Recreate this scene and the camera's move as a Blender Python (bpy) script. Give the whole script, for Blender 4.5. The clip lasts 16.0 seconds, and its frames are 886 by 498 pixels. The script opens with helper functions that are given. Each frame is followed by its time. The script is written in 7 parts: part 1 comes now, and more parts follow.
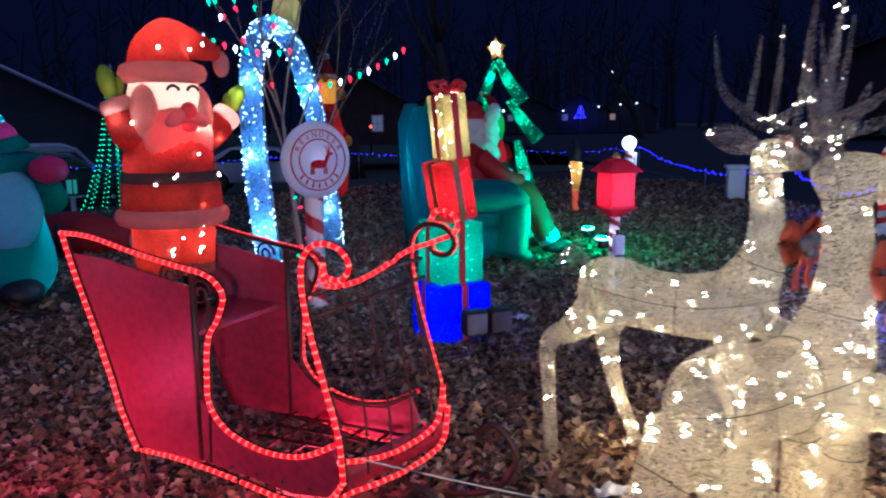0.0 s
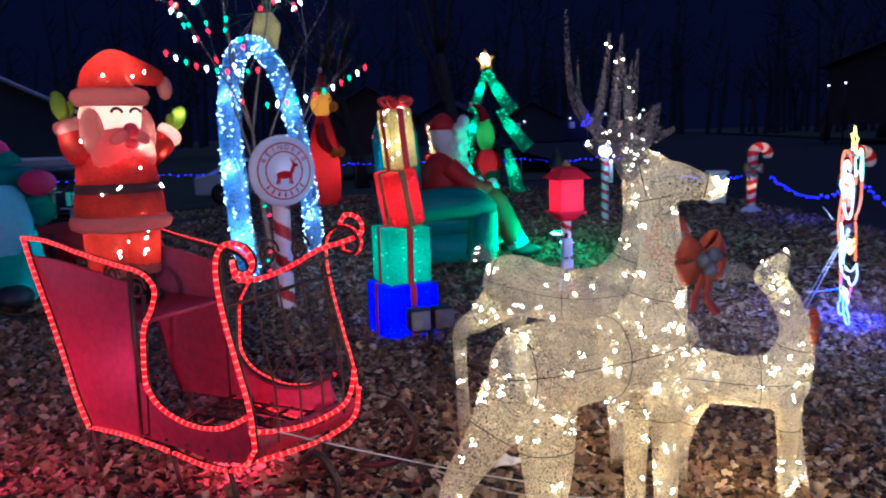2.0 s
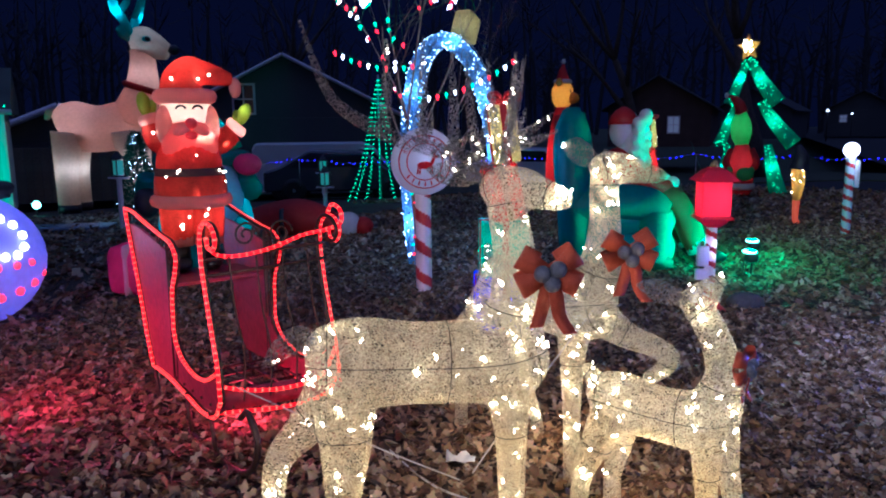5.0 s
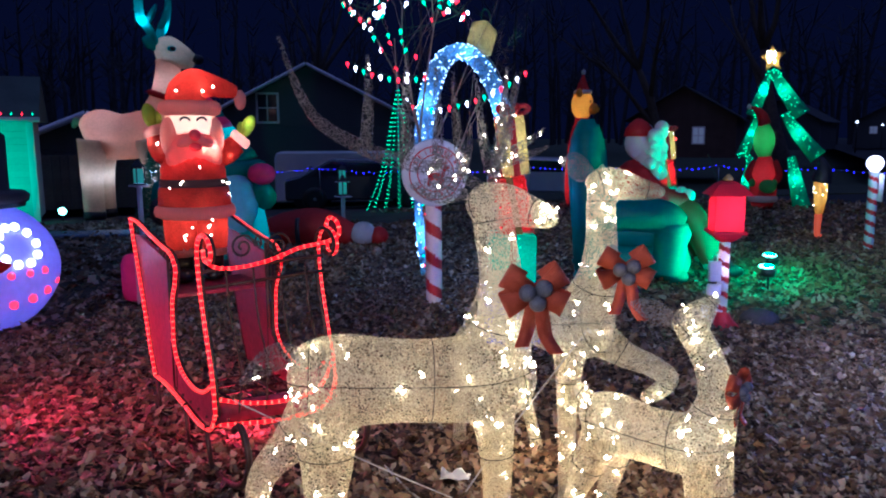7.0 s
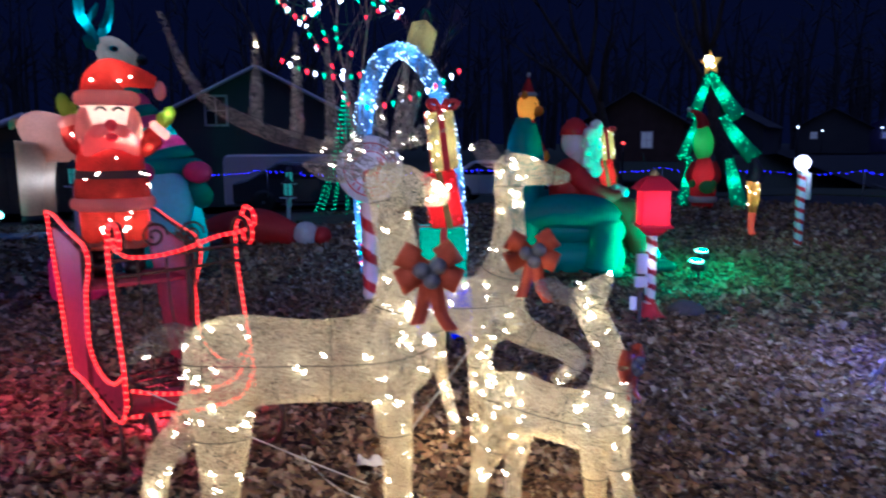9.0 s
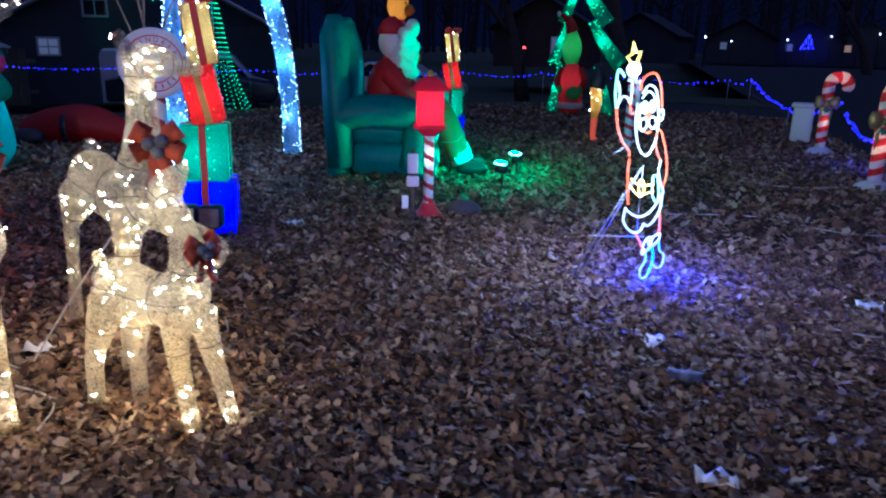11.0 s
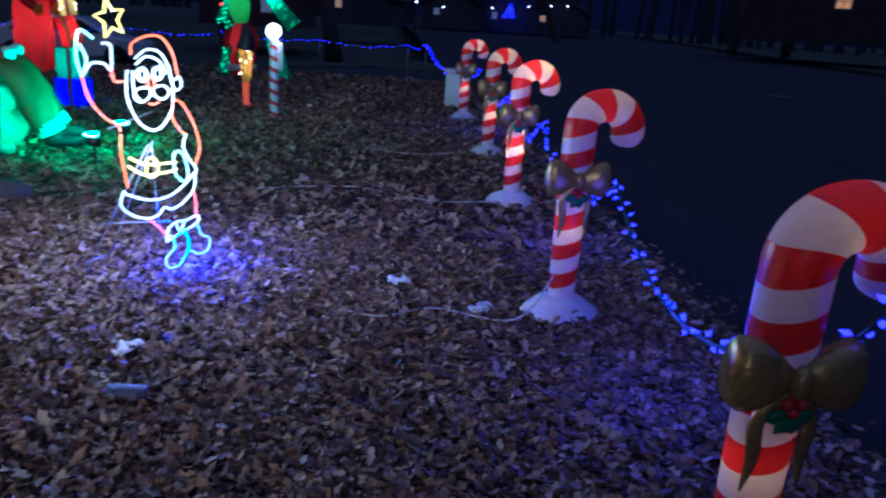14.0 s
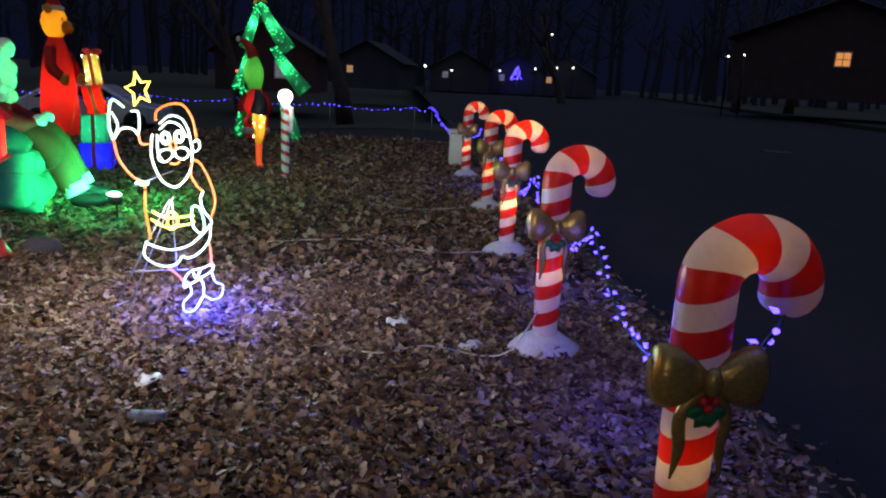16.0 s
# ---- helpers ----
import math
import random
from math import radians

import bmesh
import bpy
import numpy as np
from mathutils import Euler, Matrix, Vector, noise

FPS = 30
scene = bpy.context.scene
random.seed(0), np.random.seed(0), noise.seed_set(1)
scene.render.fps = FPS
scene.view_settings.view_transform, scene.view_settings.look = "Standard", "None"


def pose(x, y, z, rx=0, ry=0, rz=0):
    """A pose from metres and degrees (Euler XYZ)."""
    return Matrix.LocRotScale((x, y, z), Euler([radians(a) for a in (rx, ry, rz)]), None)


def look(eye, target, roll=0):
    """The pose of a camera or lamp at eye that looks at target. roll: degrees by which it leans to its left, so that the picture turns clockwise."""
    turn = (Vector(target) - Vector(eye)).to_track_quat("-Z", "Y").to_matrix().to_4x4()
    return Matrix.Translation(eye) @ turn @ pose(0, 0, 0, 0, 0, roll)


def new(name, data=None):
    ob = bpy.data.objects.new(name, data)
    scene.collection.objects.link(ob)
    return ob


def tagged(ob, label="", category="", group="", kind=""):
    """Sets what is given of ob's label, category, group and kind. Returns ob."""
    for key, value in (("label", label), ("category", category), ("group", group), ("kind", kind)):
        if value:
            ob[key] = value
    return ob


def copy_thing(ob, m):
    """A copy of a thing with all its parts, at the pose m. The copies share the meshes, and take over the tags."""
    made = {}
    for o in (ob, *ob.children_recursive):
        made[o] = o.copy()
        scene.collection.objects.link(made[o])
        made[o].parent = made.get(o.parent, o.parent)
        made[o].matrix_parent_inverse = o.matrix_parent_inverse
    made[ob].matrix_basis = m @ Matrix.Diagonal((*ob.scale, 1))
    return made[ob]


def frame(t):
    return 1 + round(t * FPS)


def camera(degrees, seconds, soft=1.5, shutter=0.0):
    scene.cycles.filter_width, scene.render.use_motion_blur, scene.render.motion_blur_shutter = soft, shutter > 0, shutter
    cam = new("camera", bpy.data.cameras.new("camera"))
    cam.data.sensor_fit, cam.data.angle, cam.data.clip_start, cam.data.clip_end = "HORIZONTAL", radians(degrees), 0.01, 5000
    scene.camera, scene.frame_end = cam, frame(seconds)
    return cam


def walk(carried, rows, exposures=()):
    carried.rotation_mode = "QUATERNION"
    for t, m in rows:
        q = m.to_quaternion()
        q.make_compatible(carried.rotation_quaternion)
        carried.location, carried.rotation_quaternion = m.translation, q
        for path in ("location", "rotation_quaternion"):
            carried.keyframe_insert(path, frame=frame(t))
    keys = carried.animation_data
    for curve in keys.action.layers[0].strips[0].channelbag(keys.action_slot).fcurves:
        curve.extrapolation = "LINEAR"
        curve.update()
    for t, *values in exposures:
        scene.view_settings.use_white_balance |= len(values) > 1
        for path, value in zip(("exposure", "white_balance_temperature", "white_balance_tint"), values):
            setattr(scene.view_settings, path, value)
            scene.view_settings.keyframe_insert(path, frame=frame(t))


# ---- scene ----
cam = camera(62.6, 16.0, soft=2.0, shutter=0.4)
PATH = [
    (0, (1.935, -0.112, 1.232), (1.558, 1.823, 0.893), -0.8),
    (0.5, (2.12, -0.256, 1.285), (1.798, 1.688, 0.945), -0.5),
    (1, (2.273, -0.326, 1.242), (1.959, 1.623, 0.921), -1.5),
    (1.5, (2.291, -0.382, 1.245), (1.962, 1.564, 0.925), -1.7),
    (2, (2.362, -0.356, 1.245), (1.953, 1.576, 0.93), -1.5),
    (2.5, (2.588, -0.303, 1.253), (1.959, 1.571, 0.954), -1.8),
    (3, (2.783, -0.208, 1.242), (2.055, 1.63, 0.942), -1.0),
    (3.5, (2.992, -0.098, 1.25), (2.089, 1.662, 0.954), -0.7),
    (4, (3.253, -0.043, 1.245), (2.229, 1.646, 0.932), -0.6),
    (6.5, (3.536, 0.135, 1.272), (2.351, 1.714, 0.955), -0.6),
    (7, (3.538, 0.129, 1.271), (2.346, 1.706, 0.968), -0.3),
    (7.5, (3.546, 0.131, 1.272), (2.35, 1.707, 0.98), -0.1),
    (8, (3.567, 0.134, 1.273), (2.372, 1.712, 0.987), -0.2),
    (8.5, (3.599, 0.132, 1.255), (2.412, 1.717, 0.973), -0.4),
    (9, (3.683, 0.192, 1.208), (2.587, 1.84, 0.918), -0.2),
    (9.5, (3.875, 0.339, 1.164), (2.928, 2.066, 0.818), 0.9),
    (10, (4.111, 0.467, 1.194), (3.219, 2.209, 0.78), 2.3),
    (12.5, (5.109, 0.961, 1.185), (4.208, 2.623, 0.533), 0.9),
    (13, (5.198, 1.183, 1.201), (4.292, 2.855, 0.583), 2.6),
    (13.5, (5.376, 1.265, 1.24), (4.839, 3.089, 0.621), 4.6),
    (14, (5.455, 1.279, 1.237), (5.238, 3.172, 0.631), 3.9),
    (14.5, (5.473, 1.206, 1.242), (5.367, 3.125, 0.689), 3.4),
    (15, (5.546, 1.103, 1.253), (5.393, 3.033, 0.752), 3.3),
    (15.5, (5.581, 1.013, 1.256), (5.362, 2.944, 0.782), 3.2),
    (16, (5.586, 0.985, 1.261), (5.323, 2.915, 0.807), 3.0),
]
walk(cam, [(t, look(eye, target, roll)) for t, eye, target, roll in PATH],
     [(0, 0.13, 4720, 21), (10.2, 0.12, 4680, 20), (12.3, 0.0, 4480, 21), (13.2, 0.1, 4500, 21), (14.5, 0.2, 4620, 20), (15.0, 0.26, 4900, 18), (15.5, 0.32, 5350, 11), (16, 0.55, 7400, 4)])

# ---- night sky, exposure ----
world = bpy.data.worlds.new("night")
scene.world = world
world.use_nodes = True
wn, wl = world.node_tree.nodes, world.node_tree.links
wn["Background"].inputs["Strength"].default_value = 0.22
w_ramp = wn.new("ShaderNodeValToRGB")
w_sep = wn.new("ShaderNodeSeparateXYZ")
w_tc = wn.new("ShaderNodeTexCoord")
w_ramp.color_ramp.elements[0].position, w_ramp.color_ramp.elements[0].color = 0.26, (0.009, 0.013, 0.05, 1)
w_ramp.color_ramp.elements[1].position, w_ramp.color_ramp.elements[1].color = 0.85, (0.42, 0.5, 1.0, 1)
wl.new(w_tc.outputs["Generated"], w_sep.inputs[0])
wl.new(w_sep.outputs["Z"], w_ramp.inputs[0])
wl.new(w_ramp.outputs[0], wn["Background"].inputs["Color"])


def lamp(name, kind, place, colour, watts, size=0.05, target=None, spread=60, blend=0.5):
    data = bpy.data.lights.new(name, kind)
    data.color, data.energy = colour, watts
    if kind == "SUN":
        data.angle = size
    else:
        data.shadow_soft_size = size
    if kind == "SPOT":
        data.spot_size, data.spot_blend = radians(spread), blend
    ob = new(name, data)
    ob.matrix_world = look(place, target) if target else pose(*place)
    return ob


# ---- materials ----
def mat(name, col, rough=0.6, metal=0.0, var=0.25, scale=12.0, bump=0.15, trans=0.0, col2=None, coat=0.0, rnd=0.0, coords="Object"):
    m = bpy.data.materials.new(name)
    m.use_nodes = True
    n, l = m.node_tree.nodes, m.node_tree.links
    p = n["Principled BSDF"]
    tc = n.new("ShaderNodeTexCoord")
    big, small = n.new("ShaderNodeTexNoise"), n.new("ShaderNodeTexNoise")
    big.inputs["Scale"].default_value, small.inputs["Scale"].default_value = scale * 0.25, scale * 5
    big.inputs["Detail"].default_value = small.inputs["Detail"].default_value = 4
    l.new(tc.outputs[coords], big.inputs["Vector"])
    l.new(tc.outputs[coords], small.inputs["Vector"])
    add = n.new("ShaderNodeMath")
    add.operation = "ADD"
    l.new(big.outputs["Fac"], add.inputs[0])
    l.new(small.outputs["Fac"], add.inputs[1])
    ramp = n.new("ShaderNodeMapRange")
    ramp.inputs["From Min"].default_value, ramp.inputs["From Max"].default_value = 0.7, 1.3
    l.new(add.outputs[0], ramp.inputs["Value"])
    mix = n.new("ShaderNodeMix")
    mix.data_type = "RGBA"
    c2 = col2 or tuple(c * (1 - var) for c in col)
    mix.inputs["A"].default_value, mix.inputs["B"].default_value = (*col, 1), (*c2, 1)
    l.new(ramp.outputs[0], mix.inputs["Factor"])
    out_col = mix.outputs["Result"]
    if rnd:
        info = n.new("ShaderNodeObjectInfo")
        hsv = n.new("ShaderNodeHueSaturation")
        mr = n.new("ShaderNodeMapRange")
        mr.inputs["To Min"].default_value, mr.inputs["To Max"].default_value = 1 - rnd, 1 + rnd
        l.new(info.outputs["Random"], mr.inputs["Value"])
        l.new(mr.outputs[0], hsv.inputs["Value"])
        l.new(out_col, hsv.inputs["Color"])
        out_col = hsv.outputs[0]
    l.new(out_col, p.inputs["Base Color"])
    p.inputs["Roughness"].default_value, p.inputs["Metallic"].default_value = rough, metal
    p.inputs["Coat Weight"].default_value = coat
    if bump:
        b = n.new("ShaderNodeBump")
        b.inputs["Strength"].default_value, b.inputs["Distance"].default_value = bump, 0.01
        l.new(add.outputs[0], b.inputs["Height"])
        l.new(b.outputs[0], p.inputs["Normal"])
    if trans:
        tr = n.new("ShaderNodeBsdfTranslucent")
        l.new(out_col, tr.inputs["Color"])
        ms = n.new("ShaderNodeMixShader")
        ms.inputs[0].default_value = trans
        l.new(p.outputs[0], ms.inputs[1])
        l.new(tr.outputs[0], ms.inputs[2])
        l.new(ms.outputs[0], n["Material Output"].inputs["Surface"])
    return m


def glow(name, col, power):
    m = bpy.data.materials.new(name)
    m.use_nodes = True
    p = m.node_tree.nodes["Principled BSDF"]
    p.inputs["Base Color"].default_value = (*col, 1)
    p.inputs["Emission Color"].default_value = (*col, 1)
    p.inputs["Emission Strength"].default_value = power
    p.inputs["Roughness"].default_value = 0.3
    return m


def netting(name, col, hole=0.5, scale=150.0, trans=0.5, metal=0.0):
    """Glitter netting over a wire frame: a web of threads with gaps between them."""
    m = bpy.data.materials.new(name)
    m.use_nodes = True
    n, l = m.node_tree.nodes, m.node_tree.links
    p, tc = n["Principled BSDF"], n.new("ShaderNodeTexCoord")
    web, spark, patch = n.new("ShaderNodeTexVoronoi"), n.new("ShaderNodeTexVoronoi"), n.new("ShaderNodeTexNoise")
    warp = n.new("ShaderNodeTexNoise")
    warp.inputs["Scale"].default_value = 30
    vm = n.new("ShaderNodeVectorMath")
    vm.operation = "MULTIPLY_ADD"
    vm.inputs[1].default_value = (0.02, 0.02, 0.02)
    l.new(tc.outputs["Object"], warp.inputs["Vector"])
    l.new(warp.outputs["Color"], vm.inputs[0])
    l.new(tc.outputs["Object"], vm.inputs[2])
    web.feature = "DISTANCE_TO_EDGE"
    web.inputs["Scale"].default_value, spark.inputs["Scale"].default_value, patch.inputs["Scale"].default_value = scale * 0.6, scale * 2.2, 14
    for x in (web, spark):
        l.new(vm.outputs[0], x.inputs["Vector"])
    l.new(tc.outputs["Object"], patch.inputs["Vector"])
    limit = n.new("ShaderNodeMapRange")
    limit.inputs["From Min"].default_value, limit.inputs["From Max"].default_value = 0.3, 0.7
    limit.inputs["To Min"].default_value, limit.inputs["To Max"].default_value = hole * 0.22, hole * 0.62
    l.new(patch.outputs["Fac"], limit.inputs["Value"])
    gap = n.new("ShaderNodeMath")
    gap.operation = "GREATER_THAN"
    l.new(web.outputs["Distance"], gap.inputs[0])
    l.new(limit.outputs[0], gap.inputs[1])
    mix = n.new("ShaderNodeMix")
    mix.data_type = "RGBA"
    mix.inputs["A"].default_value, mix.inputs["B"].default_value = (*(c * 0.4 for c in col), 1), (*col, 1)
    l.new(spark.outputs["Color"], mix.inputs["Factor"])
    l.new(mix.outputs["Result"], p.inputs["Base Color"])
    p.inputs["Roughness"].default_value, p.inputs["Metallic"].default_value = 0.35, metal
    bump = n.new("ShaderNodeBump")
    bump.inputs["Strength"].default_value, bump.inputs["Distance"].default_value = 0.9, 0.004
    l.new(spark.outputs["Color"], bump.inputs["Height"])
    l.new(bump.outputs[0], p.inputs["Normal"])
    tr, clear = n.new("ShaderNodeBsdfTranslucent"), n.new("ShaderNodeBsdfTransparent")
    l.new(mix.outputs["Result"], tr.inputs["Color"])
    a, b = n.new("ShaderNodeMixShader"), n.new("ShaderNodeMixShader")
    a.inputs[0].default_value = trans
    l.new(p.outputs[0], a.inputs[1])
    l.new(tr.outputs[0], a.inputs[2])
    l.new(gap.outputs[0], b.inputs[0])
    l.new(a.outputs[0], b.inputs[1])
    l.new(clear.outputs[0], b.inputs[2])
    l.new(b.outputs[0], n["Material Output"].inputs["Surface"])
    return m


def leaf_mat(name, stops, trans=0.15, rough=0.6):
    m = bpy.data.materials.new(name)
    m.use_nodes = True
    n, l = m.node_tree.nodes, m.node_tree.links
    p, geo, ramp = n["Principled BSDF"], n.new("ShaderNodeNewGeometry"), n.new("ShaderNodeValToRGB")
    el = ramp.color_ramp.elements
    while len(el) < len(stops):
        el.new(0.5)
    for e, (pos, c) in zip(el, stops):
        e.position, e.color = pos, (*c, 1)
    l.new(geo.outputs["Random Per Island"], ramp.inputs[0])
    tc, nz = n.new("ShaderNodeTexCoord"), n.new("ShaderNodeTexNoise")
    nz.inputs["Scale"].default_value = 60
    l.new(tc.outputs["Object"], nz.inputs["Vector"])
    mul = n.new("ShaderNodeMix")
    mul.data_type, mul.blend_type = "RGBA", "MULTIPLY"
    mul.inputs["Factor"].default_value = 0.5
    l.new(ramp.outputs[0], mul.inputs["A"])
    l.new(nz.outputs["Color"], mul.inputs["B"])
    l.new(mul.outputs["Result"], p.inputs["Base Color"])
    p.inputs["Roughness"].default_value = rough
    tr, ms = n.new("ShaderNodeBsdfTranslucent"), n.new("ShaderNodeMixShader")
    ms.inputs[0].default_value = trans
    l.new(mul.outputs["Result"], tr.inputs["Color"])
    l.new(p.outputs[0], ms.inputs[1])
    l.new(tr.outputs[0], ms.inputs[2])
    l.new(ms.outputs[0], n["Material Output"].inputs["Surface"])
    return m


M_SOIL = mat("soil", (0.07, 0.05, 0.035), 0.95, var=0.6, scale=9, bump=0.6)
M_GRASS = mat("dry_grass", (0.06, 0.075, 0.03), 0.95, var=0.6, scale=6, bump=0.8, col2=(0.03, 0.035, 0.02))
M_ROAD = mat("asphalt", (0.024, 0.024, 0.026), 0.95, var=0.4, scale=8, bump=0.4)
M_KERB = mat("kerb_concrete", (0.07, 0.067, 0.062), 0.9, var=0.4, scale=8, bump=0.5, rnd=0.15)
M_LEAF = leaf_mat("fallen_leaf", [(0, (0.06, 0.034, 0.018)), (0.35, (0.22, 0.12, 0.055)), (0.7, (0.4, 0.25, 0.13)), (1, (0.6, 0.47, 0.32))])
M_BARK = mat("bark", (0.13, 0.1, 0.08), 0.9, var=0.5, scale=25, bump=0.8)
M_TWIG = mat("twig_bark", (0.36, 0.28, 0.24), 0.85, var=0.4, scale=40, bump=0.4)
M_WIRE = mat("dark_wire", (0.025, 0.025, 0.025), 0.45, 0.6, bump=0)
M_IRON = mat("brown_iron", (0.09, 0.05, 0.04), 0.5, 0.7, var=0.4, scale=30, bump=0.2)
M_CORD = mat("white_cord", (0.55, 0.52, 0.48), 0.6, bump=0)
M_GCORD = mat("green_cord", (0.02, 0.09, 0.04), 0.6, bump=0)
M_CREAM = netting("cream_netting", (0.86, 0.76, 0.5), 0.25, 215, 0.62)
M_ANTLER = netting("silver_netting", (0.4, 0.37, 0.33), 0.15, 170, 0.3, 0.3)
M_WARM = glow("warm_bulb", (1.0, 0.78, 0.4), 60)
M_REDROPE = glow("red_rope_bead", (1.0, 0.09, 0.04), 2.8)
M_TUBE = glow("lit_rope_tube", (1.0, 0.0, 0.002), 1.25)
M_SLEIGH = mat("red_sleigh_board", (0.34, 0.02, 0.06), 0.45, var=0.45, scale=7, bump=0.25, col2=(0.17, 0.01, 0.03))
M_RED = mat("red_netting_cloth", (0.85, 0.06, 0.03), 0.55, var=0.6, scale=45, bump=0.6, trans=0.6)
M_FUR = mat("pink_lit_fur", (0.92, 0.5, 0.46), 0.9, var=0.2, scale=50, bump=0.7, trans=0.72)
M_FLEECE = mat("white_fleece", (0.82, 0.82, 0.8), 0.9, var=0.2, scale=30, bump=0.8, trans=0.4)
M_FACE = mat("pale_felt", (0.95, 0.8, 0.6), 0.8, var=0.1, scale=40, bump=0.3, trans=0.5)
M_NOSE = mat("pink_felt", (0.9, 0.1, 0.12), 0.7, var=0.2, scale=40, bump=0.3, trans=0.4)
M_BELT = mat("dark_belt_cloth", (0.05, 0.012, 0.012), 0.7, var=0.3, scale=60, bump=0.5)
M_BLACK = mat("black_plastic", (0.012, 0.012, 0.013), 0.4, var=0.3, bump=0.1)
M_LIME = mat("lime_cloth", (0.42, 0.62, 0.04), 0.7, var=0.3, scale=40, bump=0.4, trans=0.5)
M_BOW = mat("copper_ribbon", (0.55, 0.09, 0.035), 0.4, 0.35, var=0.4, scale=60, bump=0.5)
M_BERRY = mat("grey_berry", (0.2, 0.21, 0.26), 0.35, 0.3, var=0.5, scale=50, bump=0.5)
M_WHITE = mat("white_plastic", (0.78, 0.77, 0.75), 0.4, var=0.08, scale=10, bump=0.1)
M_LITWHITE = mat("white_lamp_plastic", (0.85, 0.84, 0.85), 0.4, var=0.06, scale=10, bump=0.05, trans=0.5)
M_SIGNRED = mat("sign_red", (0.5, 0.02, 0.025), 0.5, bump=0)
M_EMBLEM = mat("emblem_red", (0.85, 0.03, 0.05), 0.5, bump=0, trans=0.75)
M_CRED = mat("cane_red", (0.72, 0.025, 0.02), 0.35, var=0.15, scale=12, bump=0.1, trans=0.45, coat=0.3)
M_CWHITE = mat("cane_white", (0.84, 0.81, 0.8), 0.35, var=0.12, scale=12, bump=0.1, trans=0.45, coat=0.3)
M_GOLD = mat("gold_paint", (0.5, 0.35, 0.12), 0.27, 0.55, var=0.45, scale=20, bump=0.2)
M_HOLLY = mat("green_paint", (0.01, 0.16, 0.07), 0.4, var=0.3, bump=0.2)
M_BASE = mat("white_weathered_plastic", (0.7, 0.68, 0.65), 0.6, var=0.35, scale=14, bump=0.35)
M_MAILRED = mat("mailbox_red", (0.95, 0.03, 0.07), 0.5, var=0.12, scale=20, bump=0.1, trans=0.55)
M_SOLIDRED = mat("red_plastic", (0.55, 0.02, 0.03), 0.4, var=0.25, bump=0.1)
M_BLUEBULB = glow("blue_bulb", (0.05, 0.03, 1.0), 6.5)
M_GREENBULB = glow("green_bulb", (0.008, 1.0, 0.36), 1.6)
M_WHITEBULB = glow("white_bulb", (0.95, 0.95, 1.0), 8)
M_REDBULB = glow("red_bulb", (1.0, 0.012, 0.025), 4)
M_ICEBULB = glow("ice_bulb", (0.6, 0.85, 1.0), 12)
M_ICE = netting("ice_blue_mesh", (0.42, 0.7, 0.98), 0.5, 55, 0.55)
M_GLOBE = glow("lamp_globe", (1.0, 0.95, 1.0), 3.0)
M_TREEGREEN = mat("green_tree_mesh", (0.08, 0.55, 0.34), 0.5, var=0.4, scale=30, bump=0.5, trans=0.5)
M_STAR = mat("gold_star_mesh", (0.9, 0.6, 0.15), 0.4, var=0.3, scale=40, bump=0.5, trans=0.5)
M_STEEL = mat("pale_steel", (0.5, 0.52, 0.55), 0.35, 0.8, bump=0.05)
N_WHITE, N_RED = glow("neon_white", (0.8, 1.0, 0.9), 1.15), glow("neon_red", (1.0, 0.16, 0.04), 2.0)
N_YELLOW, N_BLUE = glow("neon_yellow", (1.0, 0.8, 0.12), 2.4), glow("neon_pale_blue", (0.5, 0.74, 1.0), 1.2)
N_GREEN = glow("neon_green", (0.4, 1.0, 0.65), 2.6)


# ---- mesh building ----
def smooth(pts, n=6, closed=False):
    """A rounded line through the given points."""
    p = [Vector(q) for q in pts]
    k = len(p)
    out = []
    for i in range(k if closed else k - 1):
        a, b, c, d = (p[(i + j) % k] if closed else p[min(max(i + j, 0), k - 1)] for j in (-1, 0, 1, 2))
        for s in range(n):
            t = s / n
            out.append(0.5 * (2 * b + (c - a) * t + (2 * a - 5 * b + 4 * c - d) * t * t + (3 * b - a - 3 * c + d) * t ** 3))
    if not closed:
        out.append(p[-1])
    return out


def swell(vals, n=6):
    """Values eased between the given ones, to go with smooth()."""
    return [v.x for v in smooth([(v, 0, 0) for v in vals], n)]


